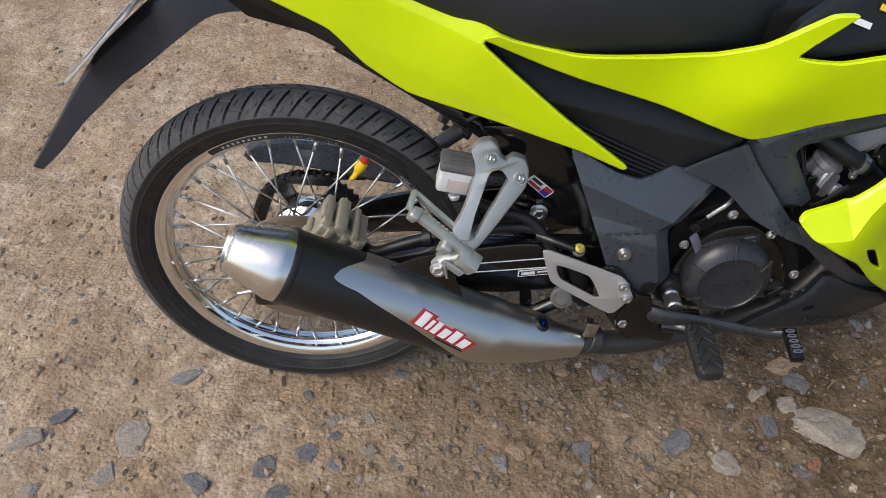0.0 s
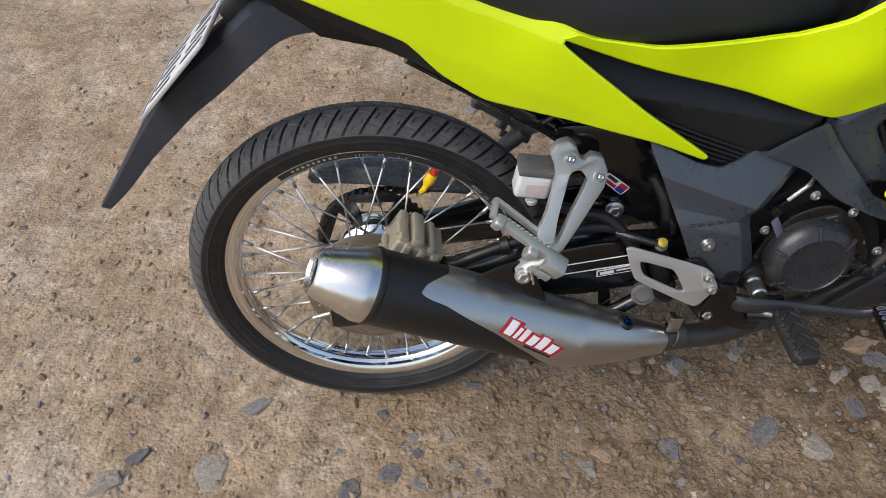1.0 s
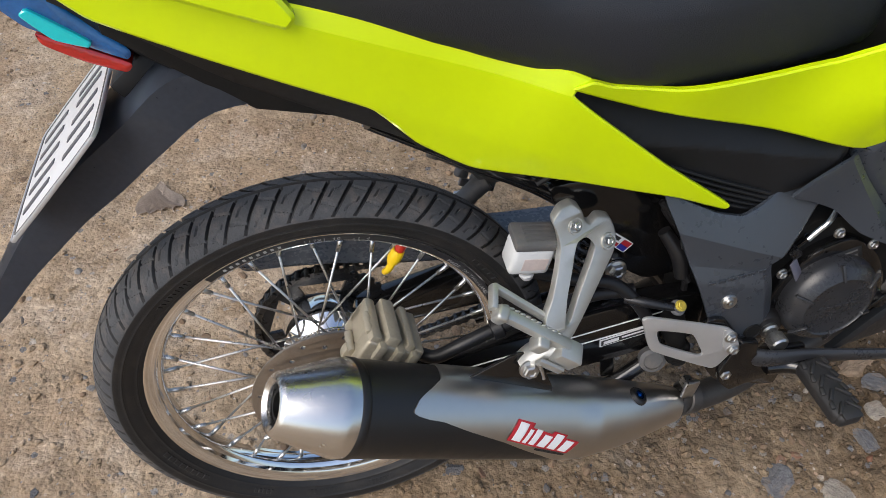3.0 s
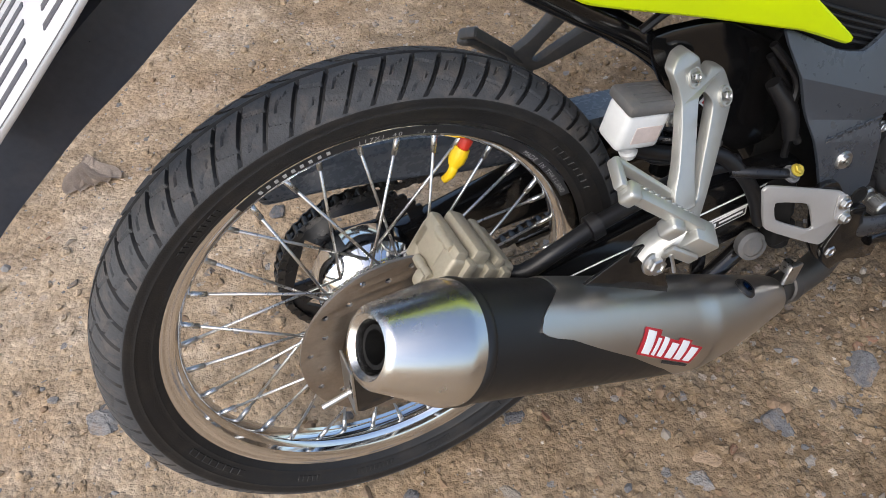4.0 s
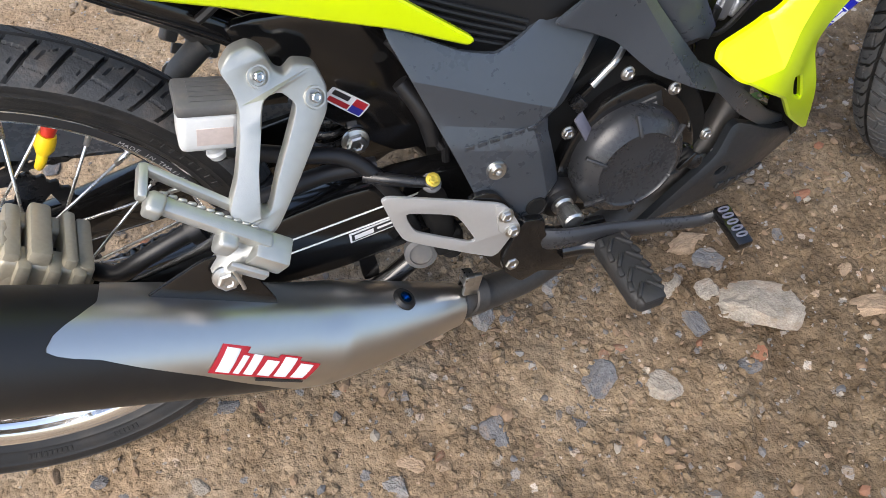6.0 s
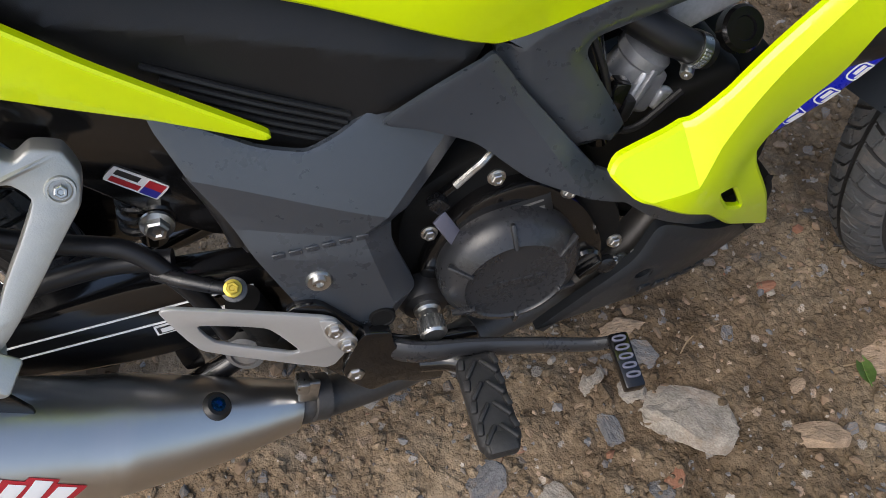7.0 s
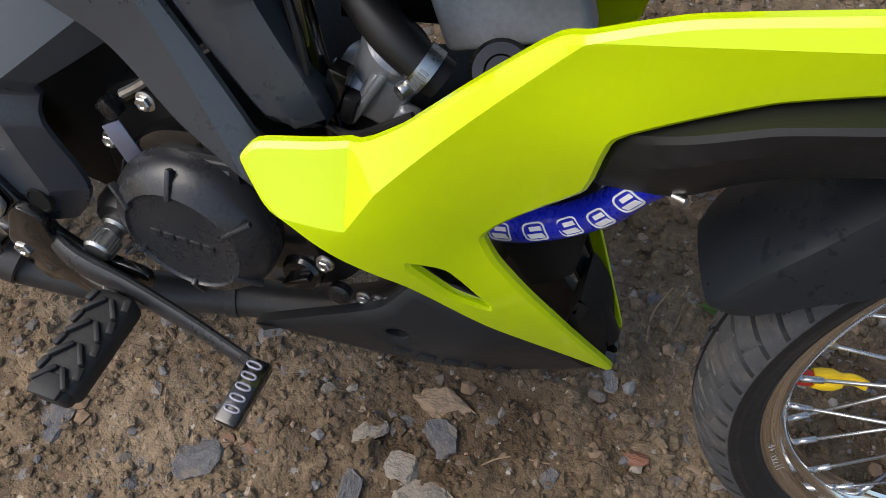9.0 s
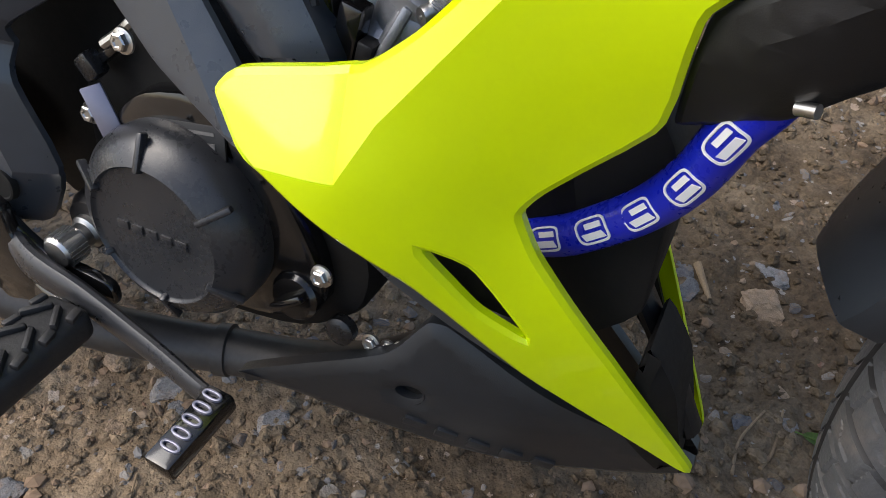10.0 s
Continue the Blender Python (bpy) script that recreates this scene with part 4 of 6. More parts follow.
for k in range(14):
    a = 2 * math.pi * k / 30
    part("clamp_notch", block((0.0010, 0.0016, 0.006), CLP @ pose(0, 0, 0, 0, 0, 150 + 11 * k) @ pose(0.0147, 0, 0), 0), CASTGREY, clamp)
part("clamp_screw", lathe([(0, 0), (0.0055, 0), (0.0055, 0.010), (0.0045, 0.012), (0.0015, 0.012), (0.0015, 0.010), (0, 0.010)], axis_pose((0.790, -0.060, 0.455), (-0.45, -0.7, -0.1)), 16), STEEL, clamp)
part("coolant_tank", block((0.095, 0.022, 0.046), pose(0.832, -0.010, 0.490, 0, -22, 0), 0.006, 3), TANK_GREY, bike, "translucent grey coolant tank")
part("coolant_cap", lathe([(0, 0), (0.019, 0), (0.019, 0.009), (0.0165, 0.012), (0.010, 0.012), (0.009, 0.010), (0, 0.010)], axis_pose((0.838, -0.042, 0.466), (0.05, -0.75, 0.6)), 32), GLOSS_BLACK, bike, "black round coolant cap")
part("connector", block((0.014, 0.014, 0.034), pose(0.735, -0.052, 0.430, 0, 14, 0), 0.002), GLOSS_BLACK, bike)
part("connector", block((0.010, 0.012, 0.022), pose(0.745, -0.054, 0.418, 0, 14, 0), 0.002), HOSE, bike)
for line in [[(0.705, -0.055, 0.50), (0.716, -0.062, 0.47), (0.722, -0.066, 0.445)], [(0.70, -0.05, 0.49), (0.71, -0.06, 0.45), (0.728, -0.066, 0.41)], [(0.73, -0.05, 0.53), (0.76, -0.055, 0.545), (0.82, -0.05, 0.555)], [(0.72, -0.06, 0.41), (0.75, -0.066, 0.405), (0.79, -0.06, 0.43)]]:
    part("cable", tube(line, 0.0032, 8), HOSE, bike)
part("frame_tube", tube([(0.70, -0.045, 0.52), (0.715, -0.05, 0.46), (0.73, -0.045, 0.38)], 0.010, 12), GLOSS_BLACK, bike)

# ---- inner body that closes the gaps ----
INNER = [(-0.10, 0.79), (0.0, 0.70), (0.12, 0.66), (0.24, 0.585), (0.36, 0.54), (0.45, 0.48), (0.60, 0.48), (0.66, 0.52), (0.72, 0.55), (0.92, 0.60), (0.92, 0.68), (0.70, 0.70), (0.55, 0.68), (0.30, 0.70), (0.10, 0.78), (-0.10, 0.84)]
# made-up filler block, near black so the body's gaps look deeply shaded
part("under_seat_fill", prism([INNER], -0.062, 0.062, 0.006), DEEP, bike, "near-black filler block added under the seat to darken the gaps")
# added sheet: its near black stands for the shade behind the window
part("window_shade_sheet", prism([[(0.70, 0.42), (0.80, 0.44), (0.90, 0.50), (1.10, 0.54), (1.10, 0.66), (0.90, 0.64), (0.70, 0.60)]], 0.030, 0.036, 0.002), DEEP, bike)
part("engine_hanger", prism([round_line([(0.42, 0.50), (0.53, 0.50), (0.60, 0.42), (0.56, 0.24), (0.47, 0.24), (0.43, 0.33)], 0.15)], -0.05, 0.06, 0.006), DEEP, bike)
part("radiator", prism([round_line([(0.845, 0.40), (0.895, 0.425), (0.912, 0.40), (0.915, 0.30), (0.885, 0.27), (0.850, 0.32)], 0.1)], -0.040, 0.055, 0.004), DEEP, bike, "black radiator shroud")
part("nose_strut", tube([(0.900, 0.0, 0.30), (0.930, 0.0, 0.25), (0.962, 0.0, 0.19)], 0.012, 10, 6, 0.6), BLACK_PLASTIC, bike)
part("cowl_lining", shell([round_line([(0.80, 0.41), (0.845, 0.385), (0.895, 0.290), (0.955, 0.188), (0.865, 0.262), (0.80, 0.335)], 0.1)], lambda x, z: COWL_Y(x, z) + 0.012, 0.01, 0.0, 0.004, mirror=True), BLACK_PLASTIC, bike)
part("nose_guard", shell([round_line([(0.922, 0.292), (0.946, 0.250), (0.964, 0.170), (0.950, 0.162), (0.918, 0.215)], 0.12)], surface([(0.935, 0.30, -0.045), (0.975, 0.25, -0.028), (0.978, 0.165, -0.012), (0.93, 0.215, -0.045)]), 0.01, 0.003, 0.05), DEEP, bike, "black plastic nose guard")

# ---- belly pan ----
PAN = [(0.664, 0.186), (0.700, 0.203), (0.776, 0.238), (0.797, 0.268), (0.808, 0.268), (0.830, 0.256), (0.891, 0.216), (0.975, 0.168), (0.968, 0.158), (0.931, 0.146), (0.856, 0.145), (0.777, 0.158), (0.701, 0.180)]
PAN_Y = surface([(0.663, 0.185, -0.106), (0.79, 0.21, -0.083), (0.973, 0.165, -0.016), (0.85, 0.20, -0.068), (0.80, 0.265, -0.074), (0.85, 0.147, -0.055), (0.93, 0.148, -0.026), (0.78, 0.16, -0.075)])
HOLE = [(0.790 + 0.0095 * math.cos(a), 0.209 + 0.006 * math.sin(a)) for a in np.arange(16) * math.pi / 8]
for mirror in (False, True):
    pan = part("belly_pan", shell([round_line(PAN, 0.12), HOLE], PAN_Y, 0.008, 0.004, 0.010, mirror=mirror), PAN_BLACK, bike, "black plastic belly pan with a screw recess")
    if not mirror:
        part("screw_recess", lathe([(0, 0), (0.011, 0), (0.011, 0.006)], axis_pose((0.790, -0.072, 0.209), (0, -1, 0.1)), 20), DEEP, pan)
        for k in range(5):
            x, z = 0.795 + 0.021 * k, 0.183 - 0.0065 * k
            part("letter_bar", block((0.015, 0.004, 0.009), Matrix.Translation((x, float(PAN_Y(x, z)) - 0.0004, z)) @ pose(0, 0, 0, 12, 18, 20), 0.0005), PAN_BLACK, pan)

# ---- front trim, hose, mudguard, fork ----
TRIM = [(0.9105, 0.4915), (0.9327, 0.509), (0.972, 0.537), (1.012, 0.556), (1.10, 0.586), (1.10, 0.532), (1.04, 0.510), (0.992, 0.4905), (0.9616, 0.472), (0.948, 0.458), (0.925, 0.446), (0.906, 0.437)]
part("cowl_trim", shell([round_line(TRIM, 0.1)], surface([(0.912, 0.489, -0.106), (1.10, 0.572, -0.115), (1.05, 0.545, -0.118), (0.95, 0.478, -0.112), (0.908, 0.44, -0.084), (0.98, 0.470, -0.088), (1.1, 0.525, -0.092)]), 0.003, 0.002, 0.05, folds=lambda x, z: 0.45 * np.maximum(above((0.930, 0.488), (0.977, 0.524), x, z), 0), cuts=[((0.930, 0.488), (0.977, 0.524))]), BLACK_PLASTIC, bike, "black plastic trim under the cowl", sharp=25)
PRINTS = [(0.8603, -0.0445, 0.340), (0.8846, -0.0530, 0.362), (0.9052, -0.0585, 0.384), (0.9205, -0.0690, 0.412), (0.9309, -0.0790, 0.442)]
HOSE_LINE = [(0.800, -0.025, 0.322), (0.835, -0.036, 0.328)] + PRINTS + [(0.9400, -0.0830, 0.460), (0.9490, -0.0800, 0.482)]
coolant = part("coolant_hose", tube(HOSE_LINE, 0.0116, 24, 12), BLUE_HOSE, bike, "glossy blue silicone coolant hose with white oval prints")
HL = spline(HOSE_LINE, 60)
for spot in PRINTS:
    i = min(range(1, len(HL) - 1), key=lambda j: (HL[j] - Vector(spot)).length)
    q, d = HL[i], (HL[i + 1] - HL[i - 1]).normalized()
    side = Vector((0.10, -0.85, 0.45))
    side = (side - d * side.dot(d)).normalized()
    m = Matrix((d, side.cross(d) * -1, side)).transposed().to_4x4()
    m.translation = q

    def wrap(bm, m=m, r=0.0119):
        for v in bm.verts:
            a = v.co.y / r
            h = r + v.co.z
            v.co = m @ Vector((v.co.x, h * math.sin(a), h * math.cos(a)))
        return bm
    oval = [(0.0103 * math.copysign(abs(math.cos(a)) ** 0.5, math.cos(a)), 0.0074 * math.copysign(abs(math.sin(a)) ** 0.5, math.sin(a))) for a in np.arange(32) * math.pi / 16]
    part("oval_print", wrap(filled([oval, [(x * 0.88, y * 0.84) for x, y in oval]], 0.0006)), WHITE, coolant)
    part("print_bar", wrap(filled([[(-0.0072, 0.0008), (0.0060, 0.0008), (0.0074, 0.0046), (-0.0060, 0.0046)]], 0.0006)), WHITE, coolant)
    part("print_bar", wrap(filled([[(-0.0040, -0.0042), (0.0066, -0.0042), (0.0072, -0.0012), (-0.0034, -0.0012)]], 0.0006)), WHITE, coolant)
part("hose_clip", lathe([(0.0117, -0.004), (0.0127, -0.004), (0.0127, 0.004), (0.0117, 0.004)], axis_pose((0.9440, -0.0820, 0.469), (0.36, 0.10, 0.90)), 32, closed=True), STEEL, bike)
part("clip_screw", lathe([(0, 0), (0.0028, 0), (0.0028, 0.008), (0, 0.008)], axis_pose((0.948, -0.104, 0.467), (0.7, -0.4, 0.2)), 12), STEEL, bike)


def arc_guard(centre, m, r, half, skirt, a0, a1):
    """A mudguard round a wheel: crown and two side skirts, with thickness."""
    bm = bmesh.new()
    sec = []
    for t in np.linspace(-1, 1, 21):
        u = abs(t)
        s = math.copysign(1, t)
        if u < 0.55:
            sec.append((s * half * math.sin(u / 0.55 * 1.35) / math.sin(1.35), r - 0.012 * (1 - math.cos(u / 0.55 * 1.35))))
        else:
            w = (u - 0.55) / 0.45
            sec.append((s * (half + 0.002 * w), r - 0.0095 - skirt * w))
    rows = []
    for a in np.linspace(radians(a0), radians(a1), 60):
        k = min(1.0, abs(a - radians(a0)) / 0.25)
        row = []
        for y, rr in sec:
            rr2 = r - (r - rr) * (0.35 + 0.65 * k)
            row.append(bm.verts.new((rr2 * math.cos(a), y * (0.7 + 0.3 * math.sqrt(k)), rr2 * math.sin(a))))
        rows.append(row)
    for a, b in zip(rows, rows[1:]):
        for p, q, x, y in zip(a, a[1:], b[1:], b):
            bm.faces.new((p, q, x, y))
    res = bmesh.ops.solidify(bm, geom=list(bm.faces), thickness=0.003)
    bmesh.ops.recalc_face_normals(bm, faces=bm.faces)
    bmesh.ops.transform(bm, matrix=Matrix.Translation(centre) @ m, verts=bm.verts)
    return bm


part("front_mudguard", arc_guard(FRONT, STEER, 0.320, 0.052, 0.048, 166, 35), GREY_PLASTIC, bike, "black plastic front mudguard")

# ---- rear end: mudguard, number plate, tail lamp, grab rail ----
def mudguard():
    bm = bmesh.new()
    spine = [(0.040, 0.735, 0.060), (-0.040, 0.748, 0.061), (-0.071, 0.744, 0.060), (-0.112, 0.714, 0.055), (-0.170, 0.674, 0.048), (-0.228, 0.627, 0.037), (-0.286, 0.562, 0.027), (-0.334, 0.506, 0.017), (-0.370, 0.465, 0.009)]
    low = [(0.040, 0.706), (-0.034, 0.706), (-0.085, 0.678), (-0.136, 0.642), (-0.178, 0.614), (-0.215, 0.583), (-0.263, 0.543), (-0.313, 0.495), (-0.357, 0.459)]
    rows = []
    sp = [Vector(p) for p in spline(spine, 4)]
    lo = [Vector(p) for p in spline([(x, z, 0) for x, z in low], 4)]
    for s, l in zip(sp, lo):
        w = s.z
        row = []
        for k, (f, g) in enumerate([(-1, 1), (-1.0, 0.5), (-0.97, 0.12), (-0.78, 0.0), (0, -0.06), (0.78, 0.0), (0.97, 0.12), (1.0, 0.5), (1, 1)]):
            x, z = s.x + (l.x - s.x) * g, s.y + (l.y - s.y) * g
            row.append(bm.verts.new((x, f * w, z)))
        rows.append(row)
    for a, b in zip(rows, rows[1:]):
        for p, q, x, y in zip(a, a[1:], b[1:], b):
            bm.faces.new((p, q, x, y))
    bmesh.ops.solidify(bm, geom=list(bm.faces), thickness=0.003)
    bmesh.ops.recalc_face_normals(bm, faces=bm.faces)
    return bm


part("rear_mudguard", mudguard(), mat("mudguard_plastic", (0.052, 0.062, 0.083), 0.34, vary=0.2, scale=20, spots=(DUST, 0.12, 14), spec=0.7), bike, "dusty black plastic rear mudguard")
part("plate_hanger", block((0.05, 0.05, 0.045), pose(-0.088, 0, 0.725, 0, -35, 0), 0.006), BLACK_PLASTIC, bike)
PA, PB = Vector((-0.113, 0, 0.712)), Vector((-0.222, 0, 0.620))
pd = (PB - PA).normalized()
pn = Vector((pd.z, 0, -pd.x))
if pn.x > 0:
    pn = -pn
PM = Matrix((Vector((0, -1, 0)), pd, pn)).transposed().to_4x4()
PM.translation = (PA + PB) / 2 + pn * 0.017
rect = [(-0.093, -0.071), (0.093, -0.071), (0.093, 0.071), (-0.093, 0.071)]
number_plate = filled([round_line(rect, 0.06)], 0.0018, 0.0004)
bmesh.ops.transform(number_plate, matrix=PM, verts=number_plate.verts)
number_plate = part("number_plate", number_plate, PLATE_WHITE, bike, "white number plate with dark bars")
border = filled([round_line([(x * 0.965, y * 0.955) for x, y in rect], 0.06), round_line([(x * 0.945, y * 0.93) for x, y in rect], 0.06)], 0.0008)
bmesh.ops.transform(border, matrix=PM @ Matrix.Translation((0, 0, 0.0012)), verts=border.verts)
part("plate_border", border, CAP_GREY, number_plate)
for row, xs in ((-0.032, (-0.062, -0.040, -0.006, 0.024, 0.054)), (0.034, (-0.060, -0.030, 0.0, 0.030, 0.060))):
    for x in xs:
        part("plate_bar", block((0.0085, 0.044, 0.0012), PM @ Matrix.Translation((x, row, 0.0014)), 0.0004), BAR_GREY, number_plate)
edge = filled([round_line([(x * 1.02, y * 1.02) for x, y in rect], 0.06), round_line([(x * 0.985, y * 0.98) for x, y in rect], 0.06)], 0.004, 0.001)
bmesh.ops.transform(edge, matrix=PM, verts=edge.verts)
part("plate_rim", edge, HEEL, number_plate)

LAMP = [(-0.200, 0.872), (-0.150, 0.872), (-0.140, 0.845), (-0.120, 0.812), (-0.083, 0.770), (-0.088, 0.762), (-0.127, 0.788), (-0.153, 0.803), (-0.175, 0.835)]
lamp = part("tail_lamp", shell([round_line(LAMP, 0.12)], -0.055, 0.004, 0.003, 0.10), TAIL_BLUE, bike, "blue iridescent tail lamp lens with cyan and red insets")
part("lens_inset", shell([round_line([(-0.152, 0.816), (-0.145, 0.820), (-0.108, 0.785), (-0.112, 0.781), (-0.135, 0.792)], 0.12)], -0.060, 0.0012, 0.001, 0.006, 0.006), TAIL_CYAN, lamp, "bright cyan lens")
part("lens_edge", shell([round_line([(-0.150, 0.797), (-0.128, 0.784), (-0.086, 0.757), (-0.093, 0.750), (-0.122, 0.766), (-0.148, 0.786)], 0.12)], -0.050, 0.002, 0.0015, 0.08, 0.008), TAIL_RED, lamp, "red lens edge")
part("lens_edge", shell([round_line([(-0.205, 0.868), (-0.197, 0.866), (-0.155, 0.823), (-0.158, 0.812), (-0.180, 0.833)], 0.12)], -0.052, 0.0012, 0.001, 0.03, 0.008), TAIL_RED, lamp)
SHIELD = [(-0.131, 0.838), (-0.10, 0.812), (-0.036, 0.775), (0.03, 0.738), (0.10, 0.700), (0.138, 0.652), (0.150, 0.636), (0.122, 0.652), (0.027, 0.702), (-0.065, 0.750), (-0.095, 0.778)]
for mirror in (False, True):
    part("tail_lower_trim", shell([round_line(SHIELD, 0.1)], surface([(-0.13, 0.83, -0.064), (-0.03, 0.76, -0.068), (0.10, 0.69, -0.080), (0.14, 0.64, -0.080), (-0.09, 0.77, -0.05), (0.03, 0.70, -0.062)]), 0.008, 0.003, 0.02, mirror=mirror), BLACK_PLASTIC, bike, "matt black lower tail trim")
GRAB = [(-0.115, 0.884), (-0.060, 0.882), (-0.003, 0.868), (0.036, 0.826), (0.054, 0.795), (0.044, 0.786), (0.028, 0.794), (-0.040, 0.828), (-0.060, 0.845)]
for mirror in (False, True):
    part("grab_rail", shell([round_line(GRAB, 0.15)], -0.108, 0.0035, 0.003, 0.022, mirror=mirror), YELLOW, bike, "glossy yellow grab rail")
part("tail_filler", prism([[(-0.13, 0.855), (-0.05, 0.82), (0.06, 0.79), (0.06, 0.86), (-0.10, 0.885)]], -0.085, 0.085, 0.004), BLACK_PLASTIC, bike)
DASH = [(0.622, 0.656), (0.655, 0.648), (0.744, 0.658), (0.80, 0.672), (0.80, 0.73), (0.700, 0.722), (0.640, 0.684)]
dash = part("leg_shield_panel", shell([round_line(DASH, 0.12)], surface([(0.62, 0.656, -0.104), (0.744, 0.66, -0.108), (0.70, 0.72, -0.085), (0.8, 0.73, -0.085)]), 0.01, 0.004), BLACK_PLASTIC, bike, "black panel with a screw and pale prints")
bolt((0.648, -0.101, 0.668), (0, -1, 0.5), 0.005, dash, name="screw")
for k, (w, c) in enumerate(((0.030, WHITE), (0.022, DUCK))):
    part("print_bar", block((w, 0.001, 0.007), pose(0.705 + 0.03 * k, -0.100 + 0.004 * k, 0.690 + 0.012 * k, -22, 22, 0), 0), c, dash)

# ---- ribs on the inset panel, bolt recesses and a badge on the engine side cover ----
inset = [o for o in bike.children if o.name == "inset_panel"][0]
for k in range(5):
    f = k / 4
    a = Vector((0.400 + 0.035 * f, -0.0775 - 0.004 * f, 0.552 - 0.045 * f))
    b = Vector((0.520 - 0.010 * f, -0.0885, 0.494 - 0.022 * f))
    part("rib", tube([a, (a + b) / 2 + Vector((0, -0.001, -0.001)), b], 0.0024, 8, 4), BLACK_PLASTIC, inset)
cover = [o for o in bike.children if o.name == "engine_side_cover"][0]
part("washer", lathe([(0.0045, 0.002), (0.009, 0.0025), (0.0105, 0.0), (0.0105, -0.004)], axis_pose((0.474, -0.124, 0.370), (0, -1, 0.1)), 28), STEEL, cover)
part("socket_screw", lathe([(0, 0.001), (0.003, 0.001), (0.003, 0.005), (0.0055, 0.005), (0.006, 0.0)], axis_pose((0.474, -0.124, 0.370), (0, -1, 0.1)), 20), STEEL, cover)
# no real hole: a proud disc, coloured near black for the hole's shade
part("screw_hole_disc", lathe([(0, 0.0022), (0.0085, 0.0022), (0.0095, 0.0030), (0.0110, 0.0026), (0.0115, -0.002)], axis_pose((0.517, -0.1235, 0.304), (0, -1, 0.1)), 28), DEEP, cover)
for k in range(6):
    part("letter_bar", block((0.0095, 0.0016, 0.006), pose(0.450 + 0.0125 * k, float(COVER_Y(0.450 + 0.0125 * k, 0.402)) - 0.0002, 0.402 + 0.0002 * k, 8, -2, 0), 0.0005), GREY_PLASTIC, cover)

# ---- swing arm, chain, sprocket, disc, caliper ----
ARM = [(-0.045, 0.272), (-0.045, 0.315), (0.05, 0.322), (0.20, 0.345), (0.33, 0.362), (0.47, 0.352), (0.47, 0.270), (0.40, 0.268), (0.31, 0.262), (0.20, 0.272), (0.05, 0.270)]
swing = part("swing_arm", prism([round_line(ARM, 0.12)], -0.086, -0.056, 0.006), GLOSS_BLACK, bike, "gloss black swing arm with thin silver lines")
part("swing_arm", prism([round_line(ARM, 0.12)], 0.056, 0.086, 0.006), GLOSS_BLACK, bike)
for z0, z1 in ((0.318, 0.336), (0.302, 0.318)):
    part("pinstripe", tube([(0.16, -0.0863, z0), (0.42, -0.0863, z1)], 0.0010, 6, 1), WHITE, swing)
tag = part("arm_decal", prism([[(0.331, 0.2975), (0.396, 0.3035), (0.396, 0.3155), (0.331, 0.3095)]], -0.0872, -0.0862, 0), WHITE, swing, "small black and white decal")
part("decal_field", prism([[(0.333, 0.2993), (0.394, 0.3050), (0.394, 0.3140), (0.333, 0.3080)]], -0.0876, -0.0868, 0), INK, swing)
part("print_bar", prism([[(0.336, 0.3013), (0.356, 0.3033), (0.356, 0.3088), (0.336, 0.3065)]], -0.0880, -0.0874, 0), WHITE, swing)
part("print_bar", prism([[(0.360, 0.3060), (0.391, 0.3090), (0.391, 0.3115), (0.360, 0.3085)]], -0.0880, -0.0874, 0), WHITE, swing)
part("axle", lathe([(0, -0.105), (0.009, -0.105), (0.011, -0.100), (0.011, 0.100), (0, 0.105)], axis_pose(REAR, (0, 1, 0)), 20), STEEL, bike)
adj = part("chain_adjuster", prism([round_line([(-0.070, 0.255), (-0.066, 0.320), (0.02, 0.318), (0.02, 0.262)], 0.12)], -0.094, -0.088, 0.001), GLOSS_BLACK, bike)
part("adjuster_end", block((0.003, 0.034, 0.062), pose(-0.066, -0.078, 0.289, 0, 6, 0), 0.001), STEEL, adj)
part("adjuster_screw", lathe([(0, 0.03), (0.0032, 0.03), (0.0032, 0.0), (0.006, 0.0), (0.006, -0.006), (0, -0.006)], axis_pose((-0.068, -0.078, 0.274), (-0.95, 0, -0.2)), 12), STEEL, adj)

disc_lines = [[(0.104 * math.cos(a), 0.104 * math.sin(a)) for a in np.arange(72) * math.pi / 36], [(0.062 * math.cos(a), 0.062 * math.sin(a)) for a in np.arange(40) * math.pi / 20]]
for k in range(24):
    a = 2 * math.pi * k / 24
    rr = 0.094 if k % 2 else 0.083
    disc_lines.append([(rr * math.cos(a) + 0.0032 * math.cos(b), rr * math.sin(a) + 0.0032 * math.sin(b)) for b in np.arange(8) * math.pi / 4])
disc = part("brake_disc", side_plate(disc_lines, -0.050, 0.0035, 0.0003), DISC, rear, "drilled steel brake disc with brown dust")
carrier = part("disc_carrier", side_plate([[(0.0645 * math.cos(a), 0.0645 * math.sin(a)) for a in np.arange(48) * math.pi / 24]], -0.0455, 0.004, 0.0004), DISC, rear)
for k in range(5):
    a = 2 * math.pi * k / 5 + 0.55
    bolt((0.050 * math.cos(a), -0.0478, 0.050 * math.sin(a)), (0, -1, 0), 0.0055, rear, BRASS)
for y, r in ((-0.032, 0.060), (0.032, 0.060)):
    lines = [[(r * math.cos(a), r * math.sin(a)) for a in np.arange(54) * math.pi / 27]]
    for k in range(18):
        a = 2 * math.pi * (k + 0.3) / 18
        lines.append([(0.054 * math.cos(a) + 0.0024 * math.cos(b), 0.054 * math.sin(a) + 0.0024 * math.sin(b)) for b in np.arange(8) * math.pi / 4])
    part("hub_flange", side_plate(lines, y, 0.005, 0.001), CHROME, rear)
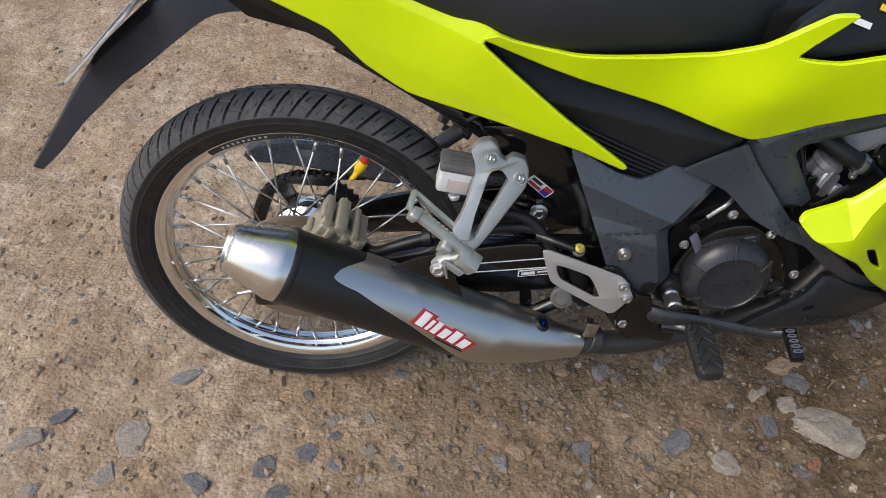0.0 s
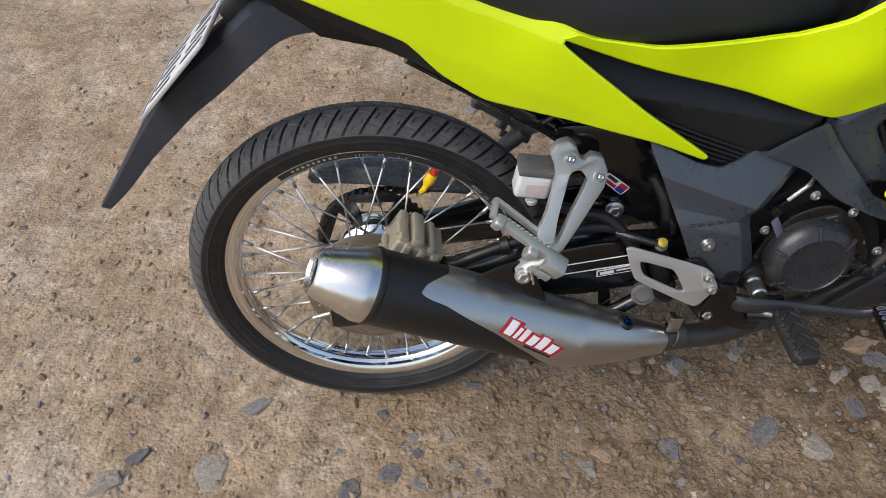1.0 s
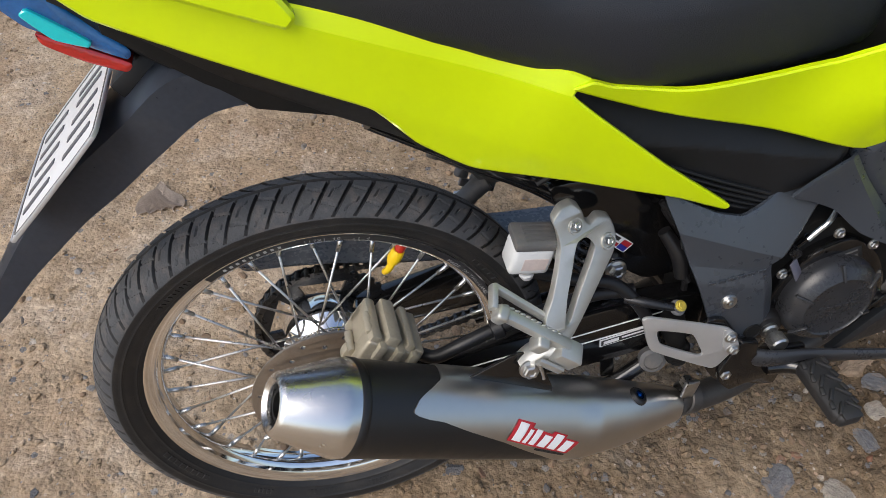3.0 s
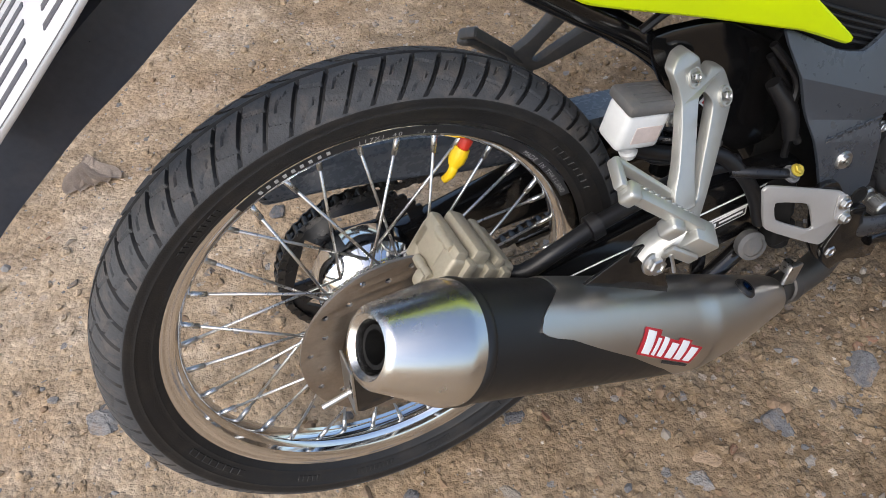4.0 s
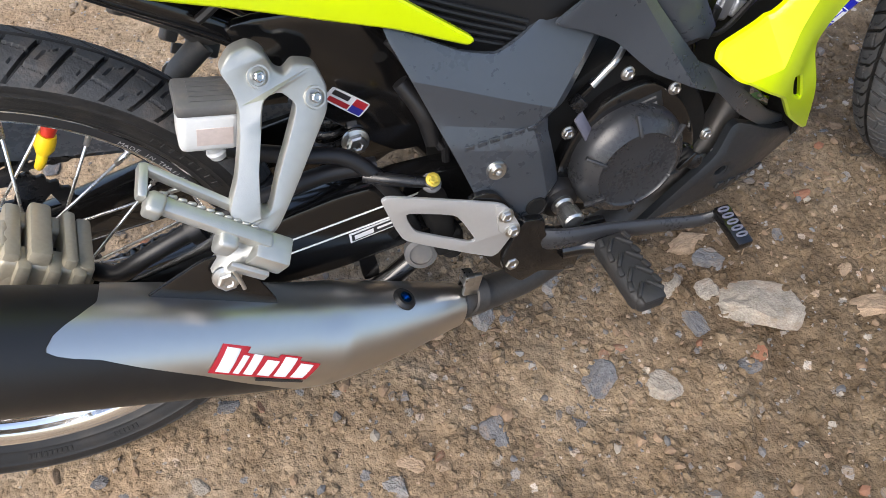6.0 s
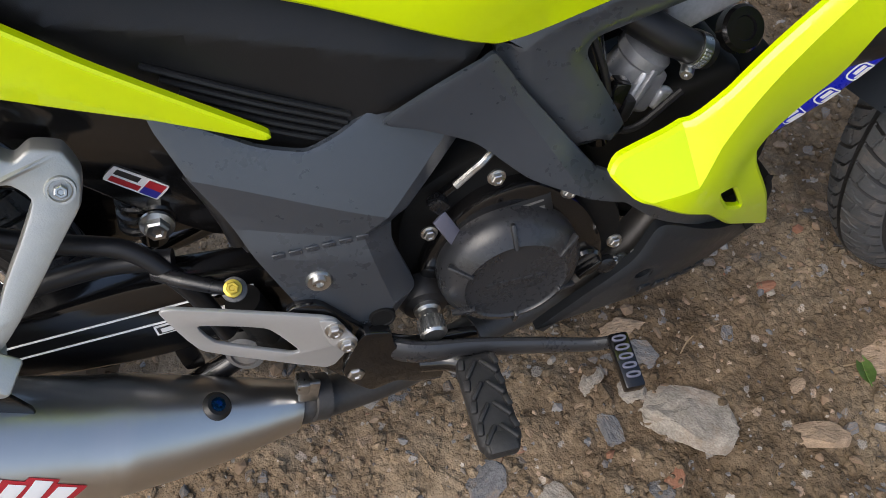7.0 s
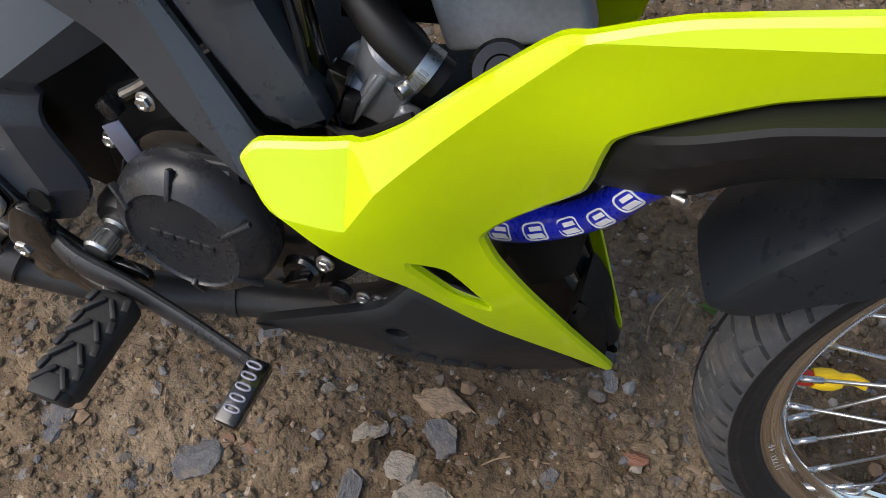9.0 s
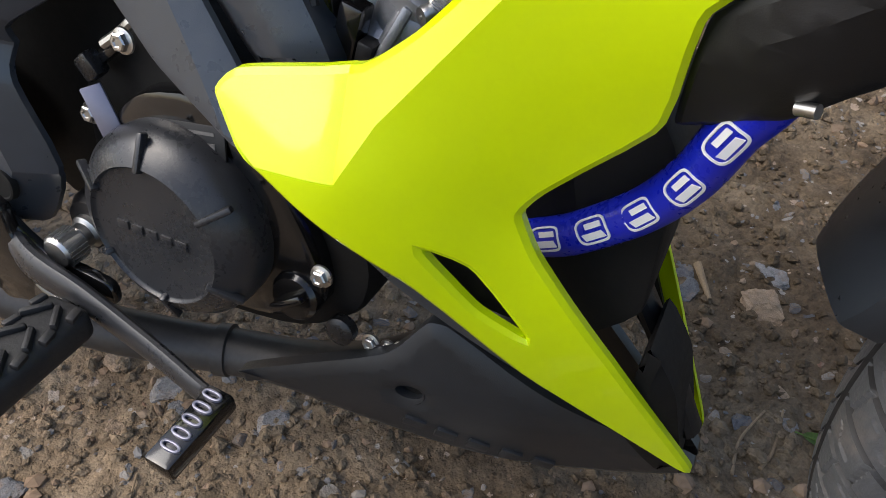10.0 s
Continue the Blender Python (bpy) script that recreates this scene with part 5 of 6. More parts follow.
part("hub_drum", lathe([(0.056, 0.068), (0.060, 0.062), (0.060, 0.030), (0.046, 0.018), (0.040, 0.0), (0.044, -0.022), (0.052, -0.032)], YAXIS, 56), CHROME, rear, "polished aluminium hub drum")

teeth = 42
spro = []
for k in range(teeth * 4):
    a = 2 * math.pi * k / (teeth * 4)
    spro.append(((0.0905, 0.0945, 0.0945, 0.0905)[k % 4] * math.cos(a), (0.0905, 0.0945, 0.0945, 0.0905)[k % 4] * math.sin(a)))
spro_lines = [spro]
for k in range(5):
    a = 2 * math.pi * k / 5 + 0.2
    spro_lines.append([(0.070 * math.cos(a + b) * c, 0.070 * math.sin(a + b) * c) for b, c in ((-0.42, 1.12), (0.42, 1.12), (0.42, 0.80), (0, 0.72), (-0.42, 0.80))])
part("sprocket", side_plate(spro_lines, 0.074, 0.006, 0.0006), ENGINE, rear, "black rear chain sprocket")


def chain():
    """Roller chain round the rear sprocket and forward to the engine."""
    R1, R2, c2 = 0.0915, 0.032, Vector((0.47, 0, 0.325))
    c1 = REAR
    base = math.atan2(c2.z - c1.z, c2.x - c1.x)
    d = math.hypot(c2.x - c1.x, c2.z - c1.z)
    off = math.acos((R1 - R2) / d)
    pts = []
    for a in np.linspace(base + off, base + 2 * math.pi - off, 80):
        pts.append((c1.x + R1 * math.cos(a), c1.z + R1 * math.sin(a)))
    for a in np.linspace(base - off, base + off, 16):
        pts.append((c2.x + R2 * math.cos(a), c2.z + R2 * math.sin(a)))
    pts.append(pts[0])
    p = np.array(pts)
    seg = np.r_[0, np.cumsum(np.linalg.norm(np.diff(p, axis=0), axis=1))]
    n = int(seg[-1] / 0.0127) // 2 * 2
    s = np.linspace(0, seg[-1], n, endpoint=False)
    q = np.stack([np.interp(s, seg, p[:, 0]), np.interp(s, seg, p[:, 1])], axis=1)
    bm = bmesh.new()
    for i in range(n):
        a, b = q[i], q[(i + 1) % n]
        ang = math.degrees(math.atan2(b[1] - a[1], b[0] - a[0]))
        w = 0.0075 if i % 2 else 0.0058
        for y in (-w, w):
            m = pose((a[0] + b[0]) / 2, 0.074 + y, (a[1] + b[1]) / 2, 0, -ang, 0)
            ring = []
            for yy in (-0.0007, 0.0007):
                ring.append([bm.verts.new(m @ Vector((x, yy, z))) for x, z in ((-0.0100, 0), (-0.0083, 0.0040), (-0.004, 0.0044), (0, 0.0034), (0.004, 0.0044), (0.0083, 0.0040), (0.0100, 0), (0.0083, -0.0040), (0.004, -0.0044), (0, -0.0034), (-0.004, -0.0044), (-0.0083, -0.0040))])
            for k in range(12):
                bm.faces.new((ring[0][k], ring[0][(k + 1) % 12], ring[1][(k + 1) % 12], ring[1][k]))
            bm.faces.new(ring[0])
            bm.faces.new(ring[1][::-1])
        lathe([(0, -0.0095), (0.0032, -0.0095), (0.0042, -0.005), (0.0042, 0.005), (0.0032, 0.0095), (0, 0.0095)], axis_pose((a[0], 0.074, a[1]), (0, 1, 0)), 10, bm=bm)
    return bm


CHAIN = mat("chain_steel", (0.10, 0.095, 0.09), 0.38, 0.9, vary=0.3, scale=90, spots=((0.02, 0.018, 0.016), 0.7, 30))
part("drive_chain", chain(), CHAIN, bike, "oily black drive chain")
GUARD = [(-0.085, 0.430), (-0.060, 0.446), (-0.02, 0.455), (0.064, 0.446), (0.14, 0.420), (0.25, 0.385), (0.36, 0.372), (0.36, 0.345), (0.25, 0.350), (0.19, 0.352), (0.10, 0.372), (0.03, 0.395), (-0.03, 0.408), (-0.08, 0.414)]
part("chain_guard", shell([round_line(GUARD, 0.12)], surface([(-0.08, 0.43, 0.058), (0.06, 0.445, 0.050), (0.06, 0.39, 0.064), (0.3, 0.36, 0.062), (0.2, 0.40, 0.054)]), 0.008, 0.004, 0.05), SLATE, bike, "slate grey plastic chain guard")

CALM = pose(0.068, -0.062, 0.376, 0, 38, 0) @ Matrix.Scale(1.14, 4)
cal = block((0.064, 0.022, 0.046), CALM @ pose(0, -0.020, -0.004), 0.005, 3)
caliper = part("brake_caliper", cal, CALIPER, bike, "dusty gold-painted brake caliper")
part("caliper_half", block((0.062, 0.018, 0.040), CALM @ pose(0, 0.022, -0.002), 0.005, 3), CALIPER, caliper)
for x, w, z in ((-0.025, 0.012, 0.008), (-0.007, 0.016, 0.013), (0.014, 0.010, 0.010), (0.026, 0.012, 0.005)):
    part("caliper_ridge", block((w, 0.058, 0.034), CALM @ pose(x, 0, z), 0.0035, 2), CALIPER, caliper)
for x in (-0.016, 0.004, 0.021):
    part("caliper_rib", block((0.010, 0.024, 0.040), CALM @ pose(x, -0.024, 0.0), 0.003, 2), CALIPER, caliper)
part("caliper_lug", block((0.082, 0.014, 0.016), CALM @ pose(0, -0.012, -0.016), 0.005, 2), CALIPER, caliper)
for x in (-0.016, 0.016):
    part("piston_boss", lathe([(0, 0), (0.0135, 0), (0.0125, 0.008), (0.009, 0.010), (0, 0.010)], axis_pose(CALM @ Vector((x, -0.024, -0.004)), (0, -1, 0)), 24), CALIPER, caliper)
for x, z in ((-0.034, -0.010), (-0.030, 0.020), (0.034, -0.004)):
    part("pin_boot", lathe([(0, -0.02), (0.0045, -0.02), (0.0055, -0.010), (0.004, -0.004), (0.0055, 0.004), (0.004, 0.010), (0, 0.011)], axis_pose(CALM @ Vector((x, -0.010, z)), (0, -1, 0)), 18), CALIPER, caliper)
bolt(CALM @ Vector((-0.012, -0.030, -0.024)), (0, -1, -0.3), 0.0055, caliper, HOSE)
part("caliper_bracket", prism([round_line([(0.0, 0.275), (-0.02, 0.30), (0.02, 0.36), (0.05, 0.40), (0.10, 0.36), (0.08, 0.33), (0.03, 0.285)], 0.15)], -0.062, -0.055, 0.001), ENGINE, bike)
part("brake_hose", tube([(0.105, -0.075, 0.352), (0.125, -0.086, 0.352), (0.155, -0.09, 0.366), (0.20, -0.088, 0.378), (0.26, -0.085, 0.386), (0.32, -0.080, 0.388), (0.37, -0.085, 0.385)], 0.0085, 14), HOSE, bike, "thick black rear brake hose")
part("hose_grommet", lathe([(0.009, -0.007), (0.013, -0.006), (0.013, 0.006), (0.009, 0.007)], axis_pose((0.20, -0.088, 0.378), (1, 0, 0.25)), 20), HOSE, bike)
part("reservoir_hose", tube([(0.240, -0.075, 0.462), (0.250, -0.075, 0.442), (0.297, -0.078, 0.419), (0.341, -0.085, 0.406), (0.365, -0.095, 0.382), (0.382, -0.104, 0.351), (0.392, -0.112, 0.313)], 0.0078, 14), HOSE, bike, "black reservoir hose")

# ---- master cylinder, heel plate, foot pegs ----
part("master_cylinder", merge(lathe([(0, 0), (0.012, 0), (0.012, 0.05), (0.015, 0.052), (0.015, 0.085), (0, 0.085)], axis_pose((0.43, -0.108, 0.265), (-0.22, -0.02, 1)), 24), block((0.03, 0.025, 0.03), pose(0.425, -0.108, 0.285), 0.006, 3)), DEEP, bike, "grimy black rear master cylinder")
part("banjo_fitting", tube([(0.355, -0.094, 0.384), (0.375, -0.105, 0.382), (0.398, -0.115, 0.378), (0.408, -0.118, 0.376)], [0.0055, 0.0062, 0.0052, 0.0052], 14), ENGINE, bike)
bolt((0.411, -0.118, 0.374), (0.1, -0.55, 0.8), 0.0068, bike, CAP_GREY, name="banjo_bolt")
bolt((0.4115, -0.1235, 0.3825), (0.1, -0.55, 0.8), 0.0048, bike, BRASS, name="banjo_cap")
part("bleed_boss", lathe([(0, 0), (0.017, 0), (0.017, 0.010), (0.012, 0.012), (0.012, 0.009), (0, 0.009)], axis_pose((0.398, -0.098, 0.268), (-0.2, -0.9, 0.3)), 24), CAP_GREY, bike)
HEEL_OUT = [(0.358, 0.388), (0.366, 0.390), (0.441, 0.353), (0.472, 0.337), (0.480, 0.330), (0.492, 0.296), (0.470, 0.267), (0.462, 0.265), (0.440, 0.280), (0.372, 0.330)]
HEEL_IN = [(0.377, 0.365), (0.428, 0.341), (0.446, 0.298), (0.440, 0.297), (0.385, 0.336)]
part("heel_plate", side_plate([round_line(HEEL_OUT, 0.10), round_line(HEEL_IN, 0.12)], -0.134, 0.004, 0.001), HEEL, bike, "satin aluminium heel plate with a cut-out")
part("heel_plate_tab", side_plate([round_line([(0.466, 0.338), (0.480, 0.332), (0.494, 0.298), (0.486, 0.286), (0.470, 0.30)], 0.12)], -0.1372, 0.002, 0.0005), HEEL, bike)
bolt((0.477, -0.138, 0.322), (0, -1, 0.1), 0.0058, bike)
bolt((0.484, -0.138, 0.298), (0, -1, 0.1), 0.0058, bike)
part("peg_bracket", prism([round_line([(0.440, 0.350), (0.470, 0.350), (0.505, 0.290), (0.540, 0.262), (0.600, 0.258), (0.600, 0.238), (0.555, 0.236), (0.520, 0.222), (0.478, 0.226), (0.455, 0.262)], 0.15)], -0.130, -0.122, 0.002), GLOSS_BLACK, bike, "gloss black steel foot peg bracket")
part("peg_bracket_arm", prism([round_line([(0.49, 0.289), (0.499, 0.301), (0.522, 0.295), (0.523, 0.274), (0.535, 0.254), (0.551, 0.249), (0.568, 0.226), (0.562, 0.198), (0.537, 0.205), (0.519, 0.215), (0.496, 0.207), (0.477, 0.232), (0.474, 0.252)], 0.12)], -0.136, -0.126, 0.002), GLOSS_BLACK, bike, "gloss black folded steel peg bracket")
part("peg_arm", tube([(0.545, -0.132, 0.236), (0.570, -0.140, 0.238), (0.589, -0.158, 0.243)], [0.012, 0.011, 0.010], 12), GLOSS_BLACK, bike)
bolt((0.485, -0.1305, 0.243), (0, -1, 0.1), 0.0075, bike)


def foot_peg():
    """A thick rounded rubber block, wider at its foot."""
    bm = block((0.037, 0.086, 0.025), pose(0.589, -0.194, 0.245, 4), 0.008, 4)
    block((0.031, 0.014, 0.020), pose(0.589, -0.235, 0.243, 4), 0.006, 3, bm=bm)
    return bm


peg = part("foot_peg", foot_peg(), PEG_RUBBER, bike, "worn black rubber foot peg")
for k in range(4):
    y = -0.166 - 0.020 * k
    z = 0.2583 + 0.07 * (y + 0.197)
    for s in (-1, 1):
        part("tread_bar", block((0.019, 0.0045, 0.006), pose(0.589 + s * 0.0080, y - 0.003, z, 4, 0, s * -52), 0.0018), PEG_RUBBER, peg)
        part("tread_stud", block((0.006, 0.011, 0.005), pose(0.589 + s * 0.0145, y + 0.004, z - 0.001, 4, s * 12, s * 14), 0.0018), PEG_RUBBER, peg)
part("tread_cap", block((0.024, 0.018, 0.005), pose(0.589, -0.236, 0.2545, 6), 0.002), PEG_RUBBER, peg)
pedal = part("brake_pedal", tube([(0.500, -0.118, 0.262), (0.540, -0.136, 0.257), (0.590, -0.141, 0.250), (0.650, -0.150, 0.242), (0.695, -0.160, 0.239), (0.714, -0.167, 0.246)], [0.0080, 0.0080, 0.0070, 0.0058, 0.0050, 0.0046], 14, 8, 1.8), SATIN, bike, "gloss black rear brake pedal lever")
pad = part("pedal_pad", block((0.018, 0.052, 0.013), pose(0.716, -0.1905, 0.249, 9, 0, -3), 0.0025), GLOSS_BLACK, pedal)
for k in range(5):
    y = -0.172 - 0.0085 * k
    ring = filled([round_line([(-0.0065, -0.003), (0.0065, -0.003), (0.0065, 0.003), (-0.0065, 0.003)], 0.25), round_line([(-0.0045, -0.0013), (0.0045, -0.0013), (0.0045, 0.0013), (-0.0045, 0.0013)], 0.25)], 0.003, 0.0006)
    bmesh.ops.transform(ring, matrix=pose(0.716, y, 0.2560 + 0.158 * (y + 0.19), 9, 0, -3), verts=ring.verts)
    part("grip_ring", ring, LILAC, pedal)
part("pipe_joint", lathe([(0.0195, -0.008), (0.0222, -0.007), (0.0222, 0.007), (0.0195, 0.008)], axis_pose((0.446, -0.121, 0.195), (0.85, 0.1, -0.35)), 32, closed=True), PIPE, bike)
part("pipe_clamp", block((0.012, 0.016, 0.014), pose(0.437, -0.128, 0.236, 0, 15, 0), 0.002), STEEL, bike, "bright steel pipe clamp")
part("clamp_strap", block((0.018, 0.006, 0.03), pose(0.441, -0.131, 0.226, 0, 15, 0), 0.002), STEEL, bike)
SHB = on_can(0.467, 1.30, 0.0012)
SHN = (SHB - can_centre(0.467)).normalized()
part("shield_bolt", lathe([(0, -0.004), (0.006, -0.004), (0.006, 0.004), (0.0095, 0.004), (0.0125, 0.001), (0.013, -0.006)], axis_pose(SHB, SHN), 28), MATT_BLACK, muffler)
part("bolt_head", lathe([(0, 0.001), (0.0035, 0.001), (0.0035, 0.004), (0.0065, 0.004), (0.0075, 0.0)], axis_pose(SHB, SHN), 20), BLUE_BOLT, muffler)


def can_label(outline, h, material, parent, name):
    """A thin print on the heat shield, running down to the front."""
    bm = filled([outline])
    bmesh.ops.triangulate(bm, faces=bm.faces)
    bmesh.ops.subdivide_edges(bm, edges=list(bm.edges), cuts=3, use_grid_fill=True)
    for v in bm.verts:
        x, y = v.co.x, v.co.y
        v.co = on_can(0.3155 + x + y * 0.2, 0.27 - x * 3.6 + y / 0.052, h)
    bmesh.ops.solidify(bm, geom=list(bm.faces), thickness=0.0004)
    return part(name, bm, material, parent)


badge = can_label([(-0.051, -0.0105), (0.046, -0.0110), (0.0525, 0.008), (0.030, 0.0085), (0.031, 0.0125), (0.010, 0.0125), (0.008, 0.0090), (-0.022, 0.0100), (-0.020, 0.0155), (-0.045, 0.0150)], 0.0023, RED_PRINT, muffler, "badge")
tagged(badge, "red badge with white slanted bars")
for x, w, hh in ((-0.0455, 0.0125, 0.0215), (-0.0295, 0.0055, 0.0165), (-0.0200, 0.0085, 0.0185), (-0.0065, 0.0120, 0.0150), (0.0100, 0.0125, 0.0195), (0.0275, 0.0135, 0.0150)):
    can_label([(x, -0.0085), (x + w, -0.0087), (x + w + 0.0045, -0.0087 + hh), (x + 0.0045, -0.0085 + hh)], 0.0028, WHITE, muffler, "print_bar")
can_label([(-0.005, -0.0150), (0.045, -0.0155), (0.045, -0.0128), (-0.005, -0.0122)], 0.0023, INK, muffler, "print_bar")


def bar(a, b, wide, deep, out, bevel=0.002, bm=None):
    """A bevelled bar from a to b; deep runs along out."""
    a, b = Vector(a), Vector(b)
    return block((wide, deep, (b - a).length), axis_pose((a + b) / 2, b - a, out), bevel, 2, bm=bm)


def peg_hanger(s, material, label):
    """The cast pillion peg hanger with its folded peg; s: -1 on the right, 1 on the left."""
    def p(x, y, z):
        return (x, -s * y, z)
    outer = [(0.289, 0.537), (0.299, 0.528), (0.303, 0.512), (0.309, 0.507), (0.319, 0.511), (0.336, 0.502), (0.341, 0.484), (0.336, 0.468), (0.317, 0.452), (0.299, 0.436), (0.281, 0.421), (0.266, 0.410), (0.246, 0.412), (0.236, 0.428), (0.236, 0.443), (0.249, 0.459), (0.261, 0.483), (0.268, 0.503), (0.267, 0.516), (0.262, 0.530), (0.274, 0.538)]
    slot = [(0.287, 0.501), (0.303, 0.497), (0.312, 0.483), (0.296, 0.463), (0.280, 0.445), (0.266, 0.425), (0.258, 0.430), (0.266, 0.456), (0.277, 0.480)]
    bm = side_plate([round_line(outer, 0.15), round_line(slot, 0.15)], 0, 0.014, 0.0020)
    # ridge down the rear leg, so that it shows two faces
    for v in bm.verts:
        ridge = above((0.2505, 0.415), (0.292, 0.520), v.co.x, v.co.z) if v.co.y < 0 else 0.02
        v.co.y += -0.158 + (v.co.x - 0.256) * 0.45 + (v.co.z - 0.40) * 0.475 - max(0.0, 0.006 - 0.6 * abs(ridge))
        v.co.y *= -s
    bmesh.ops.recalc_face_normals(bm, faces=bm.faces)
    tube([p(0.256, -0.154, 0.410), p(0.240, -0.152, 0.400), p(0.222, -0.148, 0.389), p(0.212, -0.146, 0.381)], [0.017, 0.0165, 0.016, 0.0135], 14, 8, 0.75, bm=bm)
    hanger = part("peg_hanger", bm, material, bike, label)
    for c in ((0.289, -0.0965, 0.516), (0.328, -0.0955, 0.483)):
        part("bolt_well", lathe([(0.0, -0.001), (0.0068, -0.001), (0.0076, 0.0015), (0.0092, 0.0015), (0.0105, -0.006)], axis_pose(p(*c), p(0.3, -0.85, 0.42)), 24), material, hanger)
        if s < 0:
            bolt(p(*c), p(0.3, -0.85, 0.42), 0.0045, hanger, flange=False)
    bolt(p(0.216, -0.160, 0.383), p(0, -1, 0.15), 0.0085, hanger)
    up = Vector(p(0.45, -0.45, 0.77)).normalized()
    peg2 = part("pillion_peg", bar(p(0.183, -0.150, 0.477), p(0.258, -0.166, 0.411), 0.0125, 0.012, up, 0.0025), material, bike, "folded cast pillion peg")
    part("rail", bar(p(0.187, -0.129, 0.490), p(0.252, -0.146, 0.427), 0.0065, 0.011, up, 0.002), material, peg2)
    part("end_bridge", bar(p(0.181, -0.152, 0.479), p(0.189, -0.127, 0.490), 0.008, 0.012, up, 0.003), material, peg2)
    part("end_knob", block((0.018, 0.018, 0.014), axis_pose(p(0.188, -0.154, 0.472), p(-0.7, 0.2, 0.6), up), 0.004, 3), material, peg2)
    part("pivot_block", block((0.026, 0.024, 0.030), axis_pose(p(0.255, -0.166, 0.402), p(0.75, -0.15, -0.63), up), 0.003, 2), material, peg2)
    part("stop_block", block((0.017, 0.021, 0.016), axis_pose(p(0.226, -0.165, 0.426), p(0.75, -0.15, -0.63), up), 0.004, 3), material, peg2)
    part("pivot_tab", bar(p(0.222, -0.170, 0.405), p(0.247, -0.176, 0.386), 0.005, 0.012, up, 0.0015), material, peg2)
    for k in range(11):
        f = k / 10
        part("grip_tooth", block((0.0030, 0.007, 0.006), axis_pose(p(0.196 + 0.054 * f, -0.146 - 0.0125 * f, 0.4735 - 0.048 * f), up, p(0.7, 0, -0.6)), 0.0012, 1), material, peg2)
    part("peg_spring", tube([p(0.224, -0.172, 0.400), p(0.226, -0.174, 0.390), p(0.227, -0.176, 0.380)], 0.0018, 8), STEEL, hanger)
    return hanger


peg_hanger(-1, ALU, "cast aluminium pillion peg hanger with folded peg")
peg_hanger(1, CAP_GREY, "dark grey pillion peg hanger with folded peg")
part("muffler_bracket", prism([round_line([(0.120, 0.365), (0.205, 0.400), (0.228, 0.392), (0.240, 0.350), (0.25, 0.315), (0.16, 0.325)], 0.12)], -0.150, -0.146, 0.001), GLOSS_BLACK, bike, "black muffler bracket")

# fluid reservoir
RM = pose(0.243, -0.082, 0.486, 8, 14, 0) @ Matrix.Scale(0.88, 4)
res = part("fluid_reservoir", block((0.054, 0.038, 0.046), RM @ pose(0, 0, -0.008), 0.007, 3), MILK, bike, "milky plastic brake fluid reservoir with grey cap")
part("reservoir_cap", block((0.058, 0.042, 0.013), RM @ pose(0, 0, 0.0205), 0.004, 2), CAP_GREY, res, "ribbed grey cap")
for k in range(5):
    part("cap_rib", block((0.040, 0.002, 0.0012), RM @ pose(0.004, -0.013 + 0.0065 * k, 0.0274), 0), CAP_GREY, res)
part("level_window", block((0.032, 0.001, 0.020), RM @ pose(0.004, -0.0192, -0.010), 0), mat("level_tint", (0.55, 0.47, 0.44), 0.35), res)
part("reservoir_nipple", lathe([(0, 0), (0.008, 0), (0.007, 0.012), (0.009, 0.014), (0.007, 0.02), (0, 0.02)], axis_pose(RM @ Vector((0.002, 0, -0.030)), (0.1, 0, -1)), 16), MILK, res)
bolt(RM @ Vector((0.036, -0.010, 0.0)), (0.3, -1, 0), 0.006, res)
part("reservoir_stay", block((0.05, 0.006, 0.016), pose(0.285, -0.070, 0.480, 0, 10, 0), 0.002), GLOSS_BLACK, bike)

# frame rails, shock, sticker
for s in (-1, 1):
    part("frame_rail", tube([(0.10, s * 0.040, 0.66), (0.20, s * 0.036, 0.585), (0.29, s * 0.032, 0.515), (0.40, s * 0.032, 0.40), (0.455, s * 0.034, 0.32)], 0.014, 14), GLOSS_BLACK, bike, "gloss black frame rail")
gusset = part("frame_gusset", prism([round_line([(0.27, 0.54), (0.36, 0.53), (0.45, 0.47), (0.46, 0.36), (0.40, 0.36), (0.35, 0.41), (0.30, 0.47)], 0.15)], -0.050, -0.038, 0.003), GLOSS_BLACK, bike, "black frame gusset with a sticker")
STK = [(0.339, 0.447), (0.351, 0.457), (0.382, 0.427), (0.369, 0.416)]
stk = part("sticker", prism([round_line(STK, 0.06)], -0.0512, -0.0504, 0), WHITE, gusset, "white sticker with red and blue patches")
def inside(a, b, c, d):
    s0, s1, s2, s3 = (Vector(q) for q in STK)
    def at(u, v):
        lo, hi = s0.lerp(s3, u), s1.lerp(s2, u)
        return tuple(lo.lerp(hi, v))
    return [at(a, c), at(a, d), at(b, d), at(b, c)]
part("print_bar", prism([inside(0.08, 0.50, 0.58, 0.88)], -0.0517, -0.0510, 0), INK, gusset)
part("print_bar", prism([inside(0.08, 0.60, 0.12, 0.42)], -0.0517, -0.0510, 0), RED_PRINT, gusset)
part("print_patch", prism([inside(0.64, 0.95, 0.50, 0.92)], -0.0517, -0.0510, 0), RED_PRINT, gusset)
part("print_patch", prism([inside(0.64, 0.95, 0.08, 0.50)], -0.0517, -0.0510, 0), BLUE_PRINT, gusset)
bolt((0.361, -0.052, 0.392), (0, -1, 0.1), 0.0095, gusset)
